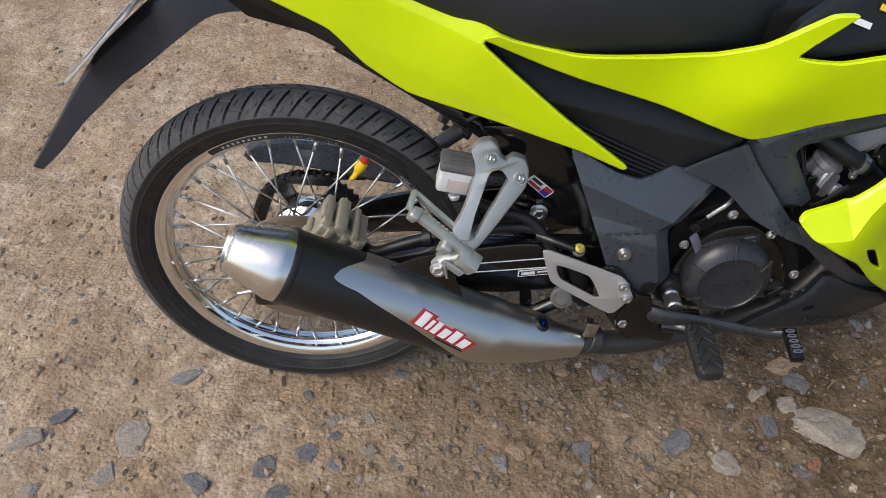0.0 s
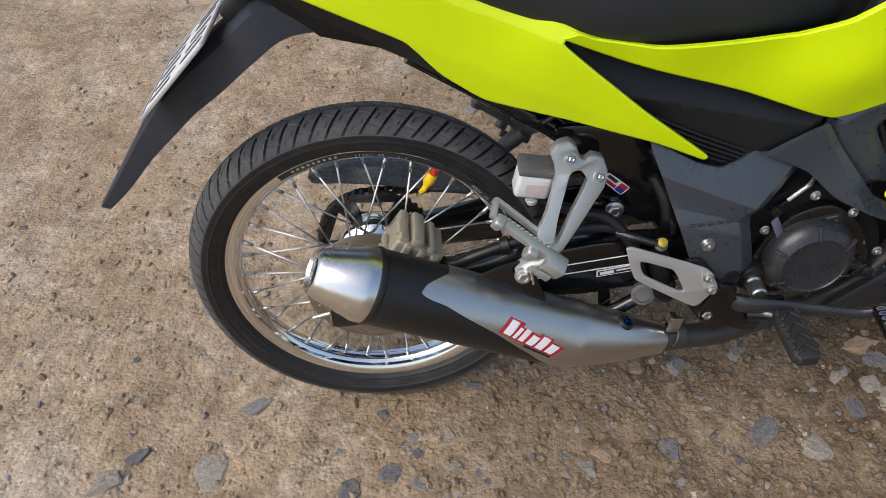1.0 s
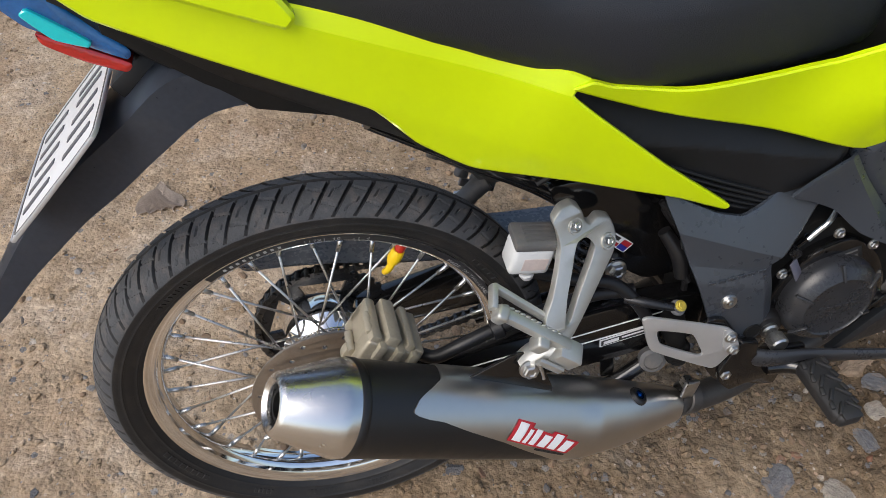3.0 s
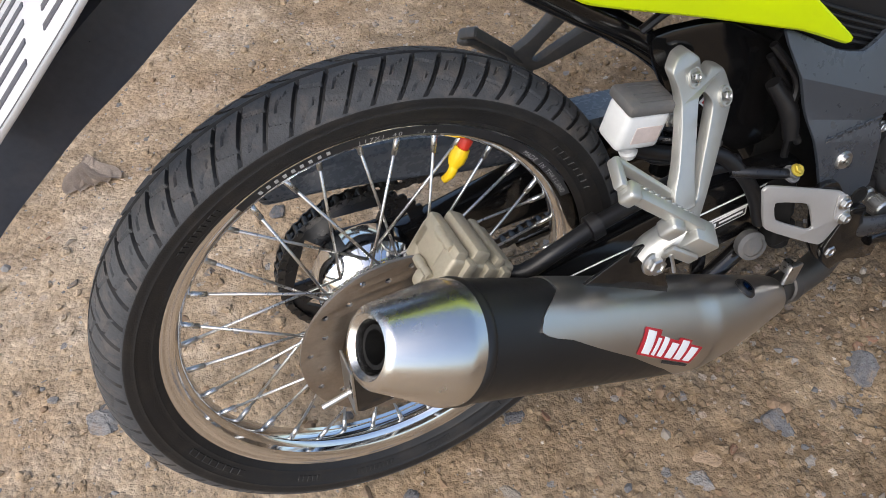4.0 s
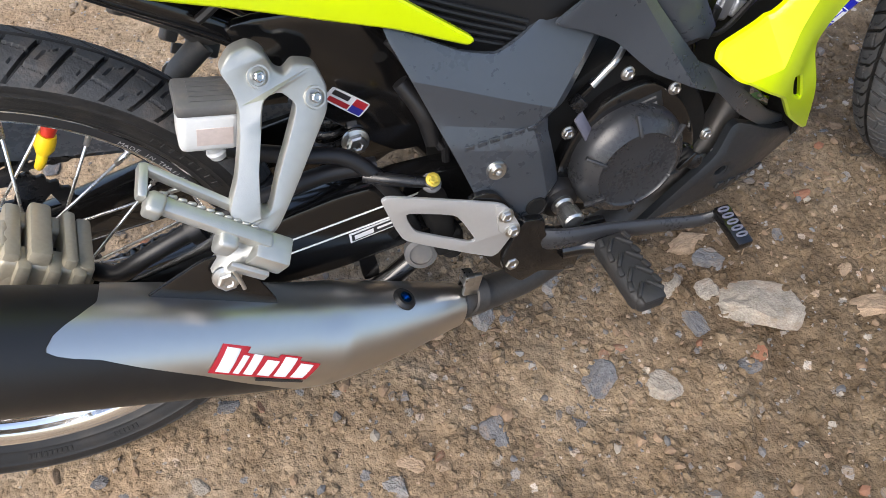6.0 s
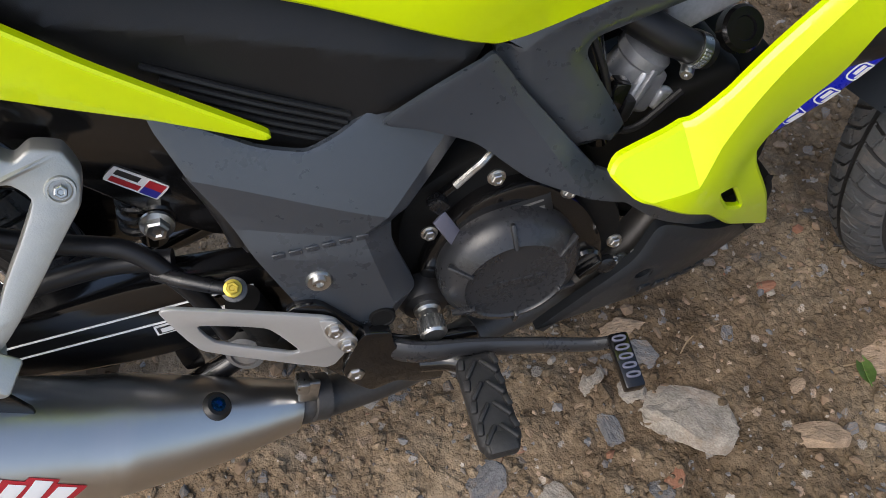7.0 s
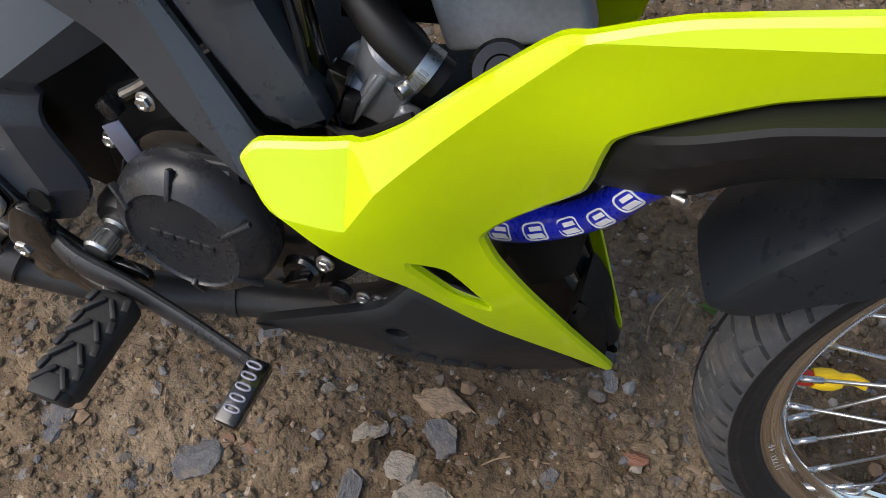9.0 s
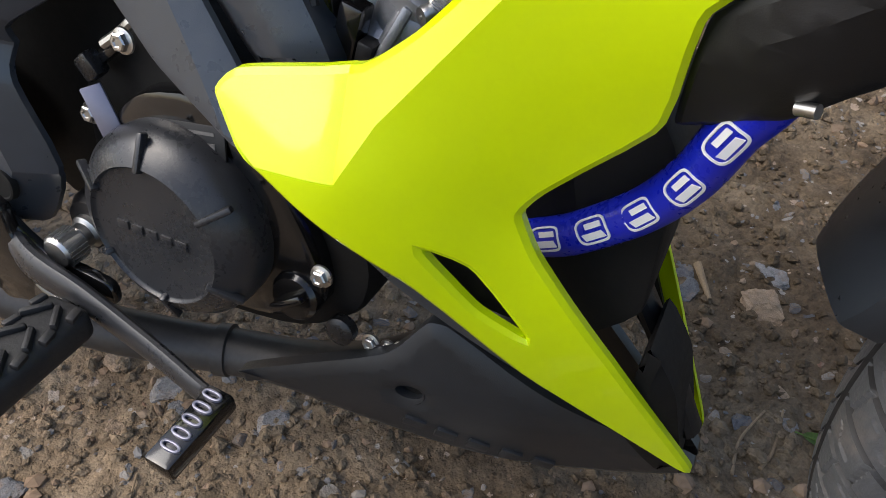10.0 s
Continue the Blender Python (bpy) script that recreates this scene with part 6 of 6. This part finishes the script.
shock = part("rear_shock", lathe([(0, 0), (0.012, 0), (0.012, 0.14), (0.022, 0.14), (0.022, 0.15), (0.018, 0.152), (0.018, 0.2), (0, 0.2)], axis_pose((0.34, -0.005, 0.33), (0.25, -0.05, 1)), 24), GLOSS_BLACK, bike, "black rear shock absorber")
helix = [Vector((0.34, -0.005, 0.35)) + Vector((0.25, -0.05, 1)).normalized() * 0.014 * t / 6.283 + Vector((0.021 * math.cos(t), 0.021 * math.sin(t), 0)) for t in np.linspace(0, 6.283 * 8, 130)]
part("shock_spring", tube(helix, 0.0036, 8, 1), ENGINE, shock)
for line in [[(0.40, -0.07, 0.50), (0.425, -0.085, 0.46), (0.418, -0.092, 0.425), (0.43, -0.10, 0.395)], [(0.41, -0.06, 0.48), (0.44, -0.075, 0.42), (0.44, -0.08, 0.36)], [(0.28, -0.05, 0.56), (0.33, -0.06, 0.555), (0.38, -0.06, 0.54)], [(0.26, -0.055, 0.55), (0.29, -0.06, 0.565), (0.34, -0.055, 0.55)]]:
    part("wiring", tube(line, 0.0042, 8), HOSE, bike)
part("cable_sleeve", tube([(0.405, -0.075, 0.46), (0.420, -0.088, 0.43), (0.424, -0.095, 0.40)], [0.008, 0.010, 0.008], 10), HOSE, bike)
# stands
for s in (-1, 1):
    part("stand_leg", tube([(0.425, s * 0.085, 0.262), (0.37, s * 0.09, 0.235), (0.30, s * 0.10, 0.205), (0.22, s * 0.125, 0.175)], 0.011, 12), GLOSS_BLACK, bike, "folded black centre stand leg")
part("stand_lug", prism([round_line([(0.335, 0.275), (0.352, 0.275), (0.356, 0.235), (0.336, 0.232)], 0.15)], -0.085, -0.081, 0.001), GLOSS_BLACK, bike)
part("side_stand", tube([(0.53, 0.10, 0.20), (0.50, 0.16, 0.11), (0.47, 0.215, 0.030)], 0.0095, 12), GLOSS_BLACK, bike, "black side stand propping the motorcycle")
part("stand_foot", block((0.045, 0.03, 0.006), pose(0.468, 0.218, 0.026, -6), 0.002), GLOSS_BLACK, bike)

# valve caps on both wheels
def valve_cap(m, parent):
    base = part("valve_stem", lathe([(0, 0), (0.0062, 0), (0.0066, 0.006), (0.0055, 0.014), (0, 0.014)], m, 16), RED, parent)
    bm = lathe([(0, 0.012), (0.0075, 0.012), (0.0085, 0.018), (0.0085, 0.026), (0.006, 0.032), (0, 0.033)], m, 20)
    tube([m @ Vector((0, 0, 0.026)), m @ Vector((0.002, 0, 0.040)), m @ Vector((-0.003, 0, 0.050))], [0.0050, 0.0046, 0.0040], 10, 6, bm=bm)
    part("valve_cap", bm, DUCK, parent, "yellow rubber valve cap")


def at_rim(deg):
    a = radians(deg)
    d = Vector((math.cos(a), 0, math.sin(a)))
    return axis_pose(d * 0.2065, -d)


valve_cap(at_rim(56), rear)
valve_cap(at_rim(188), front)


def rim_text(words, deg0, wheel_ob, y=-0.0204, size=0.0072):
    """Small dark letters along the rim's slope."""
    a = radians(deg0)
    for ch in words:
        if ch != " ":
            cu = bpy.data.curves.new("letter", "FONT")
            cu.body, cu.size, cu.align_x = ch, size, "CENTER"
            tmp = new("letter", cu)
            dg = bpy.context.evaluated_depsgraph_get()
            me = bpy.data.meshes.new_from_object(tmp.evaluated_get(dg))
            bpy.data.objects.remove(tmp)
            if len(me.polygons):
                d = Vector((math.cos(a), 0, math.sin(a)))
                t = Vector((math.sin(a), 0, -math.cos(a)))
                nrm = (Vector((0, -1, 0)) * 0.943 - d * 0.333).normalized()
                upv = nrm.cross(t)
                m = Matrix((t, upv, nrm)).transposed().to_4x4()
                m.translation = d * 0.2185 + Vector((0, y, 0)) + nrm * 0.0012
                me.transform(m)
                me.materials.append(FROST)
                new("rim_letter", me).parent = wheel_ob
        a -= 0.0052 / 0.218 if ch != " " else 0.004 / 0.218


def rim_band(deg0, deg1, wheel_ob):
    """A black band laid along the rim's slope."""
    bm = bmesh.new()
    rows = []
    for a in np.radians(np.arange(deg0, deg1 + 1, 1.0)):
        rows.append([bm.verts.new((r * math.cos(a), y, r * math.sin(a))) for r, y in ((0.2168, -0.0202), (0.2262, -0.0235), (0.2262, -0.0231), (0.2168, -0.0198))])
    for a, b in zip(rows, rows[1:]):
        for k in range(4):
            bm.faces.new((a[k], a[(k + 1) % 4], b[(k + 1) % 4], b[k]))
    bm.faces.new(rows[0])
    bm.faces.new(rows[-1][::-1])
    bmesh.ops.recalc_face_normals(bm, faces=bm.faces)
    return part("rim_band", bm, INK, wheel_ob, "black band with pale writing")


rim_band(20, 118, rear)
for k in range(9):
    a = radians(112 - 2.1 * k)
    d = Vector((math.cos(a), 0, math.sin(a)))
    m = Matrix((Vector((math.sin(a), 0, -math.cos(a))), (Vector((0, -1, 0)) * 0.943 - d * 0.333).normalized().cross(Vector((math.sin(a), 0, -math.cos(a)))), (Vector((0, -1, 0)) * 0.943 - d * 0.333).normalized())).transposed().to_4x4()
    m.translation = d * 0.2215 + Vector((0, -0.0222, 0))
    part("print_bar", block((0.0034, 0.0040, 0.0005), m, 0), FROST, rear)
rim_text("J17X1.40", 88, rear)
rim_text("-1.4", 74, rear)
rim_text("MADE IN THAILAND", 42, rear)
rim_text("J17X1.40", 215, front)

# ---- ground litter ----
def rock_mesh(seed, rough, flat):
    rnd = random.Random(seed)
    bm = bmesh.new()
    bmesh.ops.create_icosphere(bm, subdivisions=4, radius=0.5)
    off = Vector((rnd.uniform(0, 50), rnd.uniform(0, 50), rnd.uniform(0, 50)))
    planes = []
    for _ in range(17):
        n = Vector((rnd.gauss(0, 1), rnd.gauss(0, 1), rnd.gauss(0, 0.6))).normalized()
        planes.append((n, rnd.uniform(0.24, 0.42)))
    planes.append((Vector((rnd.uniform(-0.2, 0.2), rnd.uniform(-0.2, 0.2), 1)).normalized(), rnd.uniform(0.20, 0.32)))
    for v in bm.verts:
        p = v.co * (1 + 0.25 * noise.noise(v.co * 2 + off))
        for n, d in planes:
            k = p.dot(n) - d
            if k > 0:
                p -= n * k
        p += v.co.normalized() * 0.040 * rough * noise.fractal(v.co * 6 + off, 0.6, 2, 5)
        v.co = (p.x * 1.25, p.y * 1.25, p.z * flat * 1.3)
    me = bpy.data.meshes.new("stone")
    bm.to_mesh(me)
    bm.free()
    me.polygons.foreach_set("use_smooth", [True] * len(me.polygons))
    me.set_sharp_from_angle(angle=radians(22))
    return me


PALE = mat("pale_stone", (0.27, 0.238, 0.198), 0.9, vary=0.5, scale=5, bump=1.0, bump_scale=14, spots=((0.20, 0.14, 0.095), 0.85, 3), spec=0.2)
DARK = mat("slate_stone", (0.118, 0.117, 0.120), 0.8, vary=0.5, scale=5, bump=1.0, bump_scale=14, spots=((0.22, 0.155, 0.105), 0.8, 3), spec=0.3)
GREY = mat("grey_stone", (0.215, 0.205, 0.195), 0.9, vary=0.5, scale=5, bump=1.0, bump_scale=14, spots=((0.20, 0.14, 0.095), 0.85, 3), spec=0.2)
TAN = mat("tan_stone", (0.28, 0.205, 0.14), 0.92, vary=0.45, scale=5, bump=1.0, bump_scale=14, spots=((0.25, 0.16, 0.10), 0.5, 3), spec=0.15)
BRICK = mat("red_stone", (0.22, 0.105, 0.065), 0.92, vary=0.25, scale=4, bump=0.5, bump_scale=9, spots=((0.27, 0.19, 0.13), 0.5, 3), spec=0.15)
STONES = {
    "pale": (PALE, "pale limestone rock half sunk in the dirt", [(-0.55, 0.63, 41), (-0.11, 0.72, 30), (-0.12, 0.78, 28), (0.48, 0.76, 46), (0.55, 0.9, 38), (0.15, 0.81, 15), (0.4, 0.84, 12), (-0.66, 0.59, 33), (0.09, 0.9, 16), (-0.17, 1.03, 20), (0.49, 0.92, 23), (0.39, 0.85, 10), (-0.96, 2.27, 53)]),
    "slate": (DARK, "dark slate stone on the dirt", [(-0.21, 0.7, 42), (-0.38, 0.63, 51), (0.25, 0.76, 45), (0.4, 0.79, 51), (0.6, 0.76, 31), (0.36, 0.74, 20), (-0.28, 0.67, 40), (-0.24, 0.63, 39), (-0.17, 0.74, 20), (-0.74, 0.93, 19), (-0.24, 0.82, 21), (-0.08, 0.88, 28), (-0.32, 1.38, 33), (0.92, 0.84, 19), (0.77, 1.2, 22), (0.74, 0.94, 24), (0.66, 1.34, 37), (0.65, 1.37, 27), (-0.89, 2.19, 36)]),
    "grey": (GREY, "grey stone lying on the dirt", [(-0.18, 0.77, 25), (0.11, 0.72, 37), (0.28, 0.92, 37), (-0.16, 0.69, 34), (-0.62, 1.06, 49), (-0.69, 1.12, 19), (0.9, 1.02, 23), (0.31, 0.91, 22), (0.76, 1.07, 26), (0.81, 1.22, 18), (0.58, 0.93, 19), (0.74, 1.42, 43), (0.39, 0.95, 34), (-0.12, 1.71, 36)]),
    "tan": (TAN, "tan sandstone caked with dirt", [(0.14, 0.74, 34), (-0.03, 0.69, 29), (0.21, 0.92, 32), (-0.37, 1.27, 22), (0.21, 0.71, 20), (0.96, 0.9, 64), (0.8, 0.86, 22), (0.45, 0.87, 19), (0.74, 1.37, 51), (0.79, 1.26, 25), (0.73, 1.28, 19), (0.27, 0.86, 24)]),
    "red": (BRICK, "reddish piece of broken brick", [(0.81, 1.0, 25), (0.62, 0.77, 31)]),
}
BIG_STONES = [
    ("pale", 0.655, 0.845, 0.128, 0.092, 0.060, -35, 1), ("pale", 0.603, 0.880, 0.046, 0.036, 0.034, 20, 3), ("slate", 0.622, 0.930, 0.052, 0.036, 0.030, -25, 4),
    ("tan", 0.605, 0.962, 0.078, 0.036, 0.036, 8, 6), ("slate", 0.561, 0.839, 0.030, 0.060, 0.030, 22, 8), ("pale", 0.978, 0.800, 0.100, 0.090, 0.055, 40, 2),
    ("pale", -0.521, 0.711, 0.062, 0.072, 0.016, 15, 5), ("grey", -0.480, 0.837, 0.072, 0.034, 0.016, 35, 7), ("slate", -0.670, 0.727, 0.050, 0.024, 0.018, 40, 0), ("pale", -0.700, 0.681, 0.062, 0.042, 0.028, 30, 9),
    ("tan", 0.93, 0.885, 0.085, 0.055, 0.045, 10, 4), ("tan", 0.80, 0.80, 0.080, 0.040, 0.042, -12, 1)]
rnd = random.Random(5)
rocks = [rock_mesh(k, 1.0, 0.62) for k in range(10)]
for kind, (stone_mat, label, places) in STONES.items():
    variants = []
    for r in rocks:
        me = r.copy()
        me.materials.append(stone_mat)
        variants.append(me)
    for which, x, y, length, width, tall, turn, shape in BIG_STONES:
        if which == kind:
            ob = tagged(new("stone", variants[shape]), "large " + label, "stone", "stones on the ground")
            ob.matrix_world = Matrix.Translation((x, y, height(x, y))) @ pose(0, 0, 0, 0, 0, turn) @ Matrix.Diagonal((length, width, tall * 1.25, 1))
    for x, y, mm in places:
        s = mm / 1000
        ob = tagged(new("stone", rnd.choice(variants)), label, "stone", "stones on the ground")
        ob.matrix_world = Matrix.Translation((x, y, height(x, y) - s * 0.02)) @ pose(0, 0, 0, rnd.uniform(-12, 12), rnd.uniform(-12, 12), rnd.uniform(0, 360)) @ Matrix.Diagonal((s * 1.15, s * rnd.uniform(0.75, 1.0), s * rnd.uniform(0.50, 0.85), 1))


def scatter(name, count, lo, hi, mats, weights, seed, label, flat=0.6):
    """Countless small stones or crumbs pressed into the dirt, as one mesh."""
    r = np.random.RandomState(seed)
    base = bmesh.new()
    bmesh.ops.create_icosphere(base, subdivisions=1, radius=0.5)
    bv = np.array([v.co[:] for v in base.verts])
    bf = np.array([[v.index for v in f.verts] for f in base.faces])
    base.free()
    V, F, M = [], [], []
    n = 0
    for _ in range(count):
        while True:
            x, y = r.uniform(-1.3, 1.7), r.uniform(0.25, 2.6)
            dens = 0.14 + 0.86 * min(1, max(0, (x + 0.3) / 0.8))
            if y > 1.3:
                dens *= 0.5
            if r.rand() < dens:
                break
        s = lo * (hi / lo) ** (r.rand() ** 2.2)
        a = r.uniform(0, 6.28)
        v = bv * (1 + r.uniform(-0.30, 0.30, (len(bv), 1))) * (s, s * r.uniform(0.6, 1), s * flat)
        c, q = math.cos(a), math.sin(a)
        v = np.stack([v[:, 0] * c - v[:, 1] * q + x, v[:, 0] * q + v[:, 1] * c + y, v[:, 2] + height(x, y) + s * 0.04], axis=1)
        V.append(v)
        F.append(bf + n)
        M += [int(r.choice(len(mats), p=weights))] * len(bf)
        n += len(bv)
    me = bpy.data.meshes.new(name)
    me.from_pydata(np.concatenate(V).tolist(), [], np.concatenate(F).tolist())
    for m in mats:
        me.materials.append(m)
    me.polygons.foreach_set("material_index", M)
    return tagged(new(name, me), label, name, kind="stuff")


def pebbles(count, lo, hi, seed):
    """Broken stones of thumbnail size, pressed into the dirt, as one mesh."""
    r = np.random.RandomState(seed)
    base = bmesh.new()
    bmesh.ops.create_icosphere(base, subdivisions=2, radius=0.5)
    bv = np.array([v.co[:] for v in base.verts])
    bf = np.array([[v.index for v in f.verts] for f in base.faces])
    base.free()
    V, F = [], []
    for k in range(count):
        while True:
            x, y = r.uniform(-1.2, 1.6), r.uniform(0.30, 2.3)
            if r.rand() < (0.22 + 0.78 * min(1, max(0, (x + 0.35) / 0.8))) * (0.6 if y > 1.2 else 1.0):
                break
        s = lo * (hi / lo) ** (r.rand() ** 2.0)
        v = bv.copy()
        for _ in range(9):
            n = r.normal(0, 1, 3)
            n /= np.linalg.norm(n)
            over = np.maximum(v @ n - r.uniform(0.20, 0.38), 0)
            v -= over[:, None] * n
        v *= (s * 1.3, s * r.uniform(0.65, 1.2), s * r.uniform(0.45, 0.95))
        a, lean = r.uniform(0, 6.28), r.uniform(-0.3, 0.3)
        v = v @ np.array([[1, 0, lean], [0, 1, 0], [-lean, 0, 1]])
        c, q = math.cos(a), math.sin(a)
        V.append(np.stack([v[:, 0] * c - v[:, 1] * q + x, v[:, 0] * q + v[:, 1] * c + y, v[:, 2] + height(x, y) + s * r.uniform(-0.26, 0.0)], axis=1))
        F.append(bf + k * len(bv))
    me = bpy.data.meshes.new("pebbles")
    me.from_pydata(np.concatenate(V).tolist(), [], np.concatenate(F).tolist())
    m = mat("pebble_stone", (1, 1, 1), 0.9, vary=0.35, scale=90, bump=0.6, bump_scale=500, spec=0.2)
    nt = m.node_tree
    geo, pick, mul = nt.nodes.new("ShaderNodeNewGeometry"), nt.nodes.new("ShaderNodeValToRGB"), nt.nodes.new("ShaderNodeMix")
    nt.links.new(geo.outputs["Random Per Island"], pick.inputs[0])
    pick.color_ramp.interpolation = "CONSTANT"
    tones = [(0.0, (0.110, 0.108, 0.108)), (0.22, (0.16, 0.155, 0.155)), (0.40, (0.20, 0.185, 0.17)), (0.58, (0.17, 0.115, 0.075)), (0.78, (0.24, 0.175, 0.12)), (0.88, (0.25, 0.22, 0.185)), (0.985, (0.20, 0.105, 0.07))]
    pick.color_ramp.elements[0].color = (*tones[0][1], 1)
    pick.color_ramp.elements[1].position, pick.color_ramp.elements[1].color = tones[-1][0], (*tones[-1][1], 1)
    for at, tone in tones[1:-1]:
        pick.color_ramp.elements.new(at).color = (*tone, 1)
    b = nt.nodes["Principled BSDF"]
    mul.data_type, mul.blend_type = "RGBA", "MULTIPLY"
    mul.inputs[0].default_value = 1.0
    nt.links.new(b.inputs["Base Color"].links[0].from_socket, mul.inputs[6])
    nt.links.new(pick.outputs[0], mul.inputs[7])
    dust, cover, mask = nt.nodes.new("ShaderNodeTexNoise"), nt.nodes.new("ShaderNodeMix"), nt.nodes.new("ShaderNodeMapRange")
    dust.inputs["Scale"].default_value, dust.inputs["Detail"].default_value = 70, 6
    for k, value in enumerate((0.42, 0.60, 0.0, 0.85)):
        mask.inputs[k + 1].default_value = value
    nt.links.new(dust.outputs[0], mask.inputs[0])
    cover.data_type = "RGBA"
    nt.links.new(mask.outputs[0], cover.inputs[0])
    nt.links.new(mul.outputs[2], cover.inputs[6])
    cover.inputs[7].default_value = (0.20, 0.145, 0.098, 1)
    nt.links.new(cover.outputs[2], b.inputs["Base Color"])
    me.materials.append(m)
    return tagged(new("pebbles", me), "broken grey, brown and pale stones pressed into the dirt", "pebbles", kind="stuff")


pebbles(2200, 0.007, 0.026, 21)
DIRT = bpy.data.materials["dirt"]
CRUMB = mat("dirt_crumb", (0.225, 0.155, 0.102), 0.95, vary=0.35, scale=14, bump=0.4, bump_scale=120, spec=0.1)
scatter("gravel", 6000, 0.004, 0.020, [PALE, DARK, GREY, TAN, BRICK, DIRT], [0.03, 0.06, 0.06, 0.05, 0.01, 0.79], 3, "loose mixed gravel and small stones")
scatter("dirt_crumbs", 36000, 0.0032, 0.021, [DIRT, CRUMB], [0.92, 0.08], 8, "crumbs of dry brown earth", 0.75)


# ---- leaves, twigs, the wheels of a motorcycle parked behind ----
LEAF = mat("green_leaf", (0.10, 0.17, 0.03), 0.5, vary=0.25, scale=60)
DRY = mat("dry_leaf", (0.44, 0.36, 0.29), 0.85, vary=0.25, scale=40)
TWIG = mat("twig_bark", (0.24, 0.17, 0.10), 0.9, vary=0.3, scale=80)


def leaf(x, y, length, width, turn, material, label, curl=0.15, tilt=10):
    bm = bmesh.new()
    rows = []
    for i in range(15):
        t = i / 14
        w = width * 0.5 * math.sin(math.pi * t ** 0.8) ** 0.8
        row = []
        for k in (-1, -0.5, 0, 0.5, 1):
            row.append(bm.verts.new(((t - 0.5) * length, k * w, abs(k) * w * 0.35 + curl * length * (t - 0.5) ** 2 + 0.0006 * math.sin(22 * t) * abs(k))))
        rows.append(row)
    for a, b in zip(rows, rows[1:]):
        for p, q, u, v in zip(a, a[1:], b[1:], b):
            bm.faces.new((p, q, u, v))
    bmesh.ops.solidify(bm, geom=list(bm.faces), thickness=0.0005)
    body = tagged(part("leaf", bm, material), label, "leaf")
    body.matrix_world = Matrix.Translation((x, y, height(x, y) + 0.004)) @ pose(0, 0, 0, tilt, 0, turn)
    part("midrib", tube([(-0.6 * length, 0, 0.004), (-0.2 * length, 0, 0.0015), (0.48 * length, 0, curl * length * 0.22 + 0.001)], [0.0009, 0.0007, 0.0004], 6), material, body)


leaf(0.851, 1.217, 0.060, 0.016, 10, LEAF, "fallen green leaf on the dirt")
leaf(0.898, 0.875, 0.042, 0.024, 85, LEAF, "small green leaf lying on the dirt", 0.1, 4)
for k in range(5):
    leaf(-0.655 + 0.010 * k, 1.60 - 0.004 * abs(k - 2), 0.10, 0.040, 62 + 18 * k, DRY, "dry curled brown leaf on the dirt", 0.25, 12)


def twig(points, r, label="thin dry twig on the dirt"):
    tagged(part("twig", tube([(x, y, height(x, y) + r) for x, y in points], [r, r * 0.8, r * 0.6], 8), TWIG), label, "twig")


twig([(0.66, 1.385), (0.675, 1.365), (0.69, 1.345)], 0.005)
twig([(0.93, 0.86), (0.955, 0.89), (0.97, 0.94)], 0.0028)
twig([(0.66, 0.905), (0.69, 0.94), (0.735, 0.955)], 0.0012)
twig([(0.84, 0.88), (0.90, 0.885), (0.96, 0.90)], 0.0014)
twig([(0.33, 0.84), (0.345, 0.815), (0.355, 0.79)], 0.0011)
twig([(0.80, 1.16), (0.805, 1.19), (0.80, 1.23)], 0.002)
twig([(0.78, 1.14), (0.775, 1.18), (0.785, 1.22)], 0.0018)

parked = tagged(new("parked_motorcycle"), "dark wheels of another motorcycle parked on the dirt", "motorcycle")
parked.matrix_world = pose(0.08, 2.80, 0, -6, 0, -6)
tyre2 = tyre_mesh(0.284, 0.042, 0.2, 61, 10)
kinds2 = [spoke_mesh(a, b) for a in (-1, 1) for b in (1.15, -1.15)]
for x in (-1.12, 1.12):
    t2 = part("tyre", tyre2, RUBBER, parked)
    t2.location = (x, 0, 0.29)
    r2 = part("rim", lathe([(0.222, -0.02), (0.228, -0.022), (0.21, -0.01), (0.205, 0), (0.21, 0.01), (0.228, 0.022), (0.222, 0.02)], YAXIS, 64), CHROME, parked)
    r2.location = (x, 0, 0.29)
    h2 = part("hub", lathe([(0, -0.05), (0.03, -0.05), (0.045, -0.03), (0.03, 0), (0.045, 0.03), (0.03, 0.05), (0, 0.05)], YAXIS, 32), ALU, parked)
    h2.location = (x, 0, 0.29)
    for i in range(18):
        sp = new("spoke", kinds2[i % 4])
        sp.parent = parked
        sp.matrix_local = Matrix.Translation((x, 0, 0.29)) @ Matrix.Rotation(2 * math.pi * i / 18, 4, "Y")
part("frame_tube", tube([(-1.12, 0.06, 0.30), (-0.6, 0.06, 0.34), (-0.3, 0.0, 0.50), (0.5, 0.0, 0.62), (1.0, 0.0, 0.80)], 0.03, 12), GLOSS_BLACK, parked)
part("fork", tube([(1.12, -0.07, 0.29), (1.02, -0.07, 0.58), (0.96, -0.05, 0.80)], 0.018, 12), STEEL, parked)
part("engine", block((0.34, 0.22, 0.26), pose(-0.05, 0, 0.36), 0.03, 3), DEEP, parked)
part("seat", block((0.75, 0.24, 0.12), pose(-0.55, 0, 0.72, 0, -4, 0), 0.04, 4), SEAT, parked)
part("body_cover", block((0.95, 0.16, 0.20), pose(0.05, 0, 0.60, 0, -10, 0), 0.05, 4), BLACK_PLASTIC, parked)
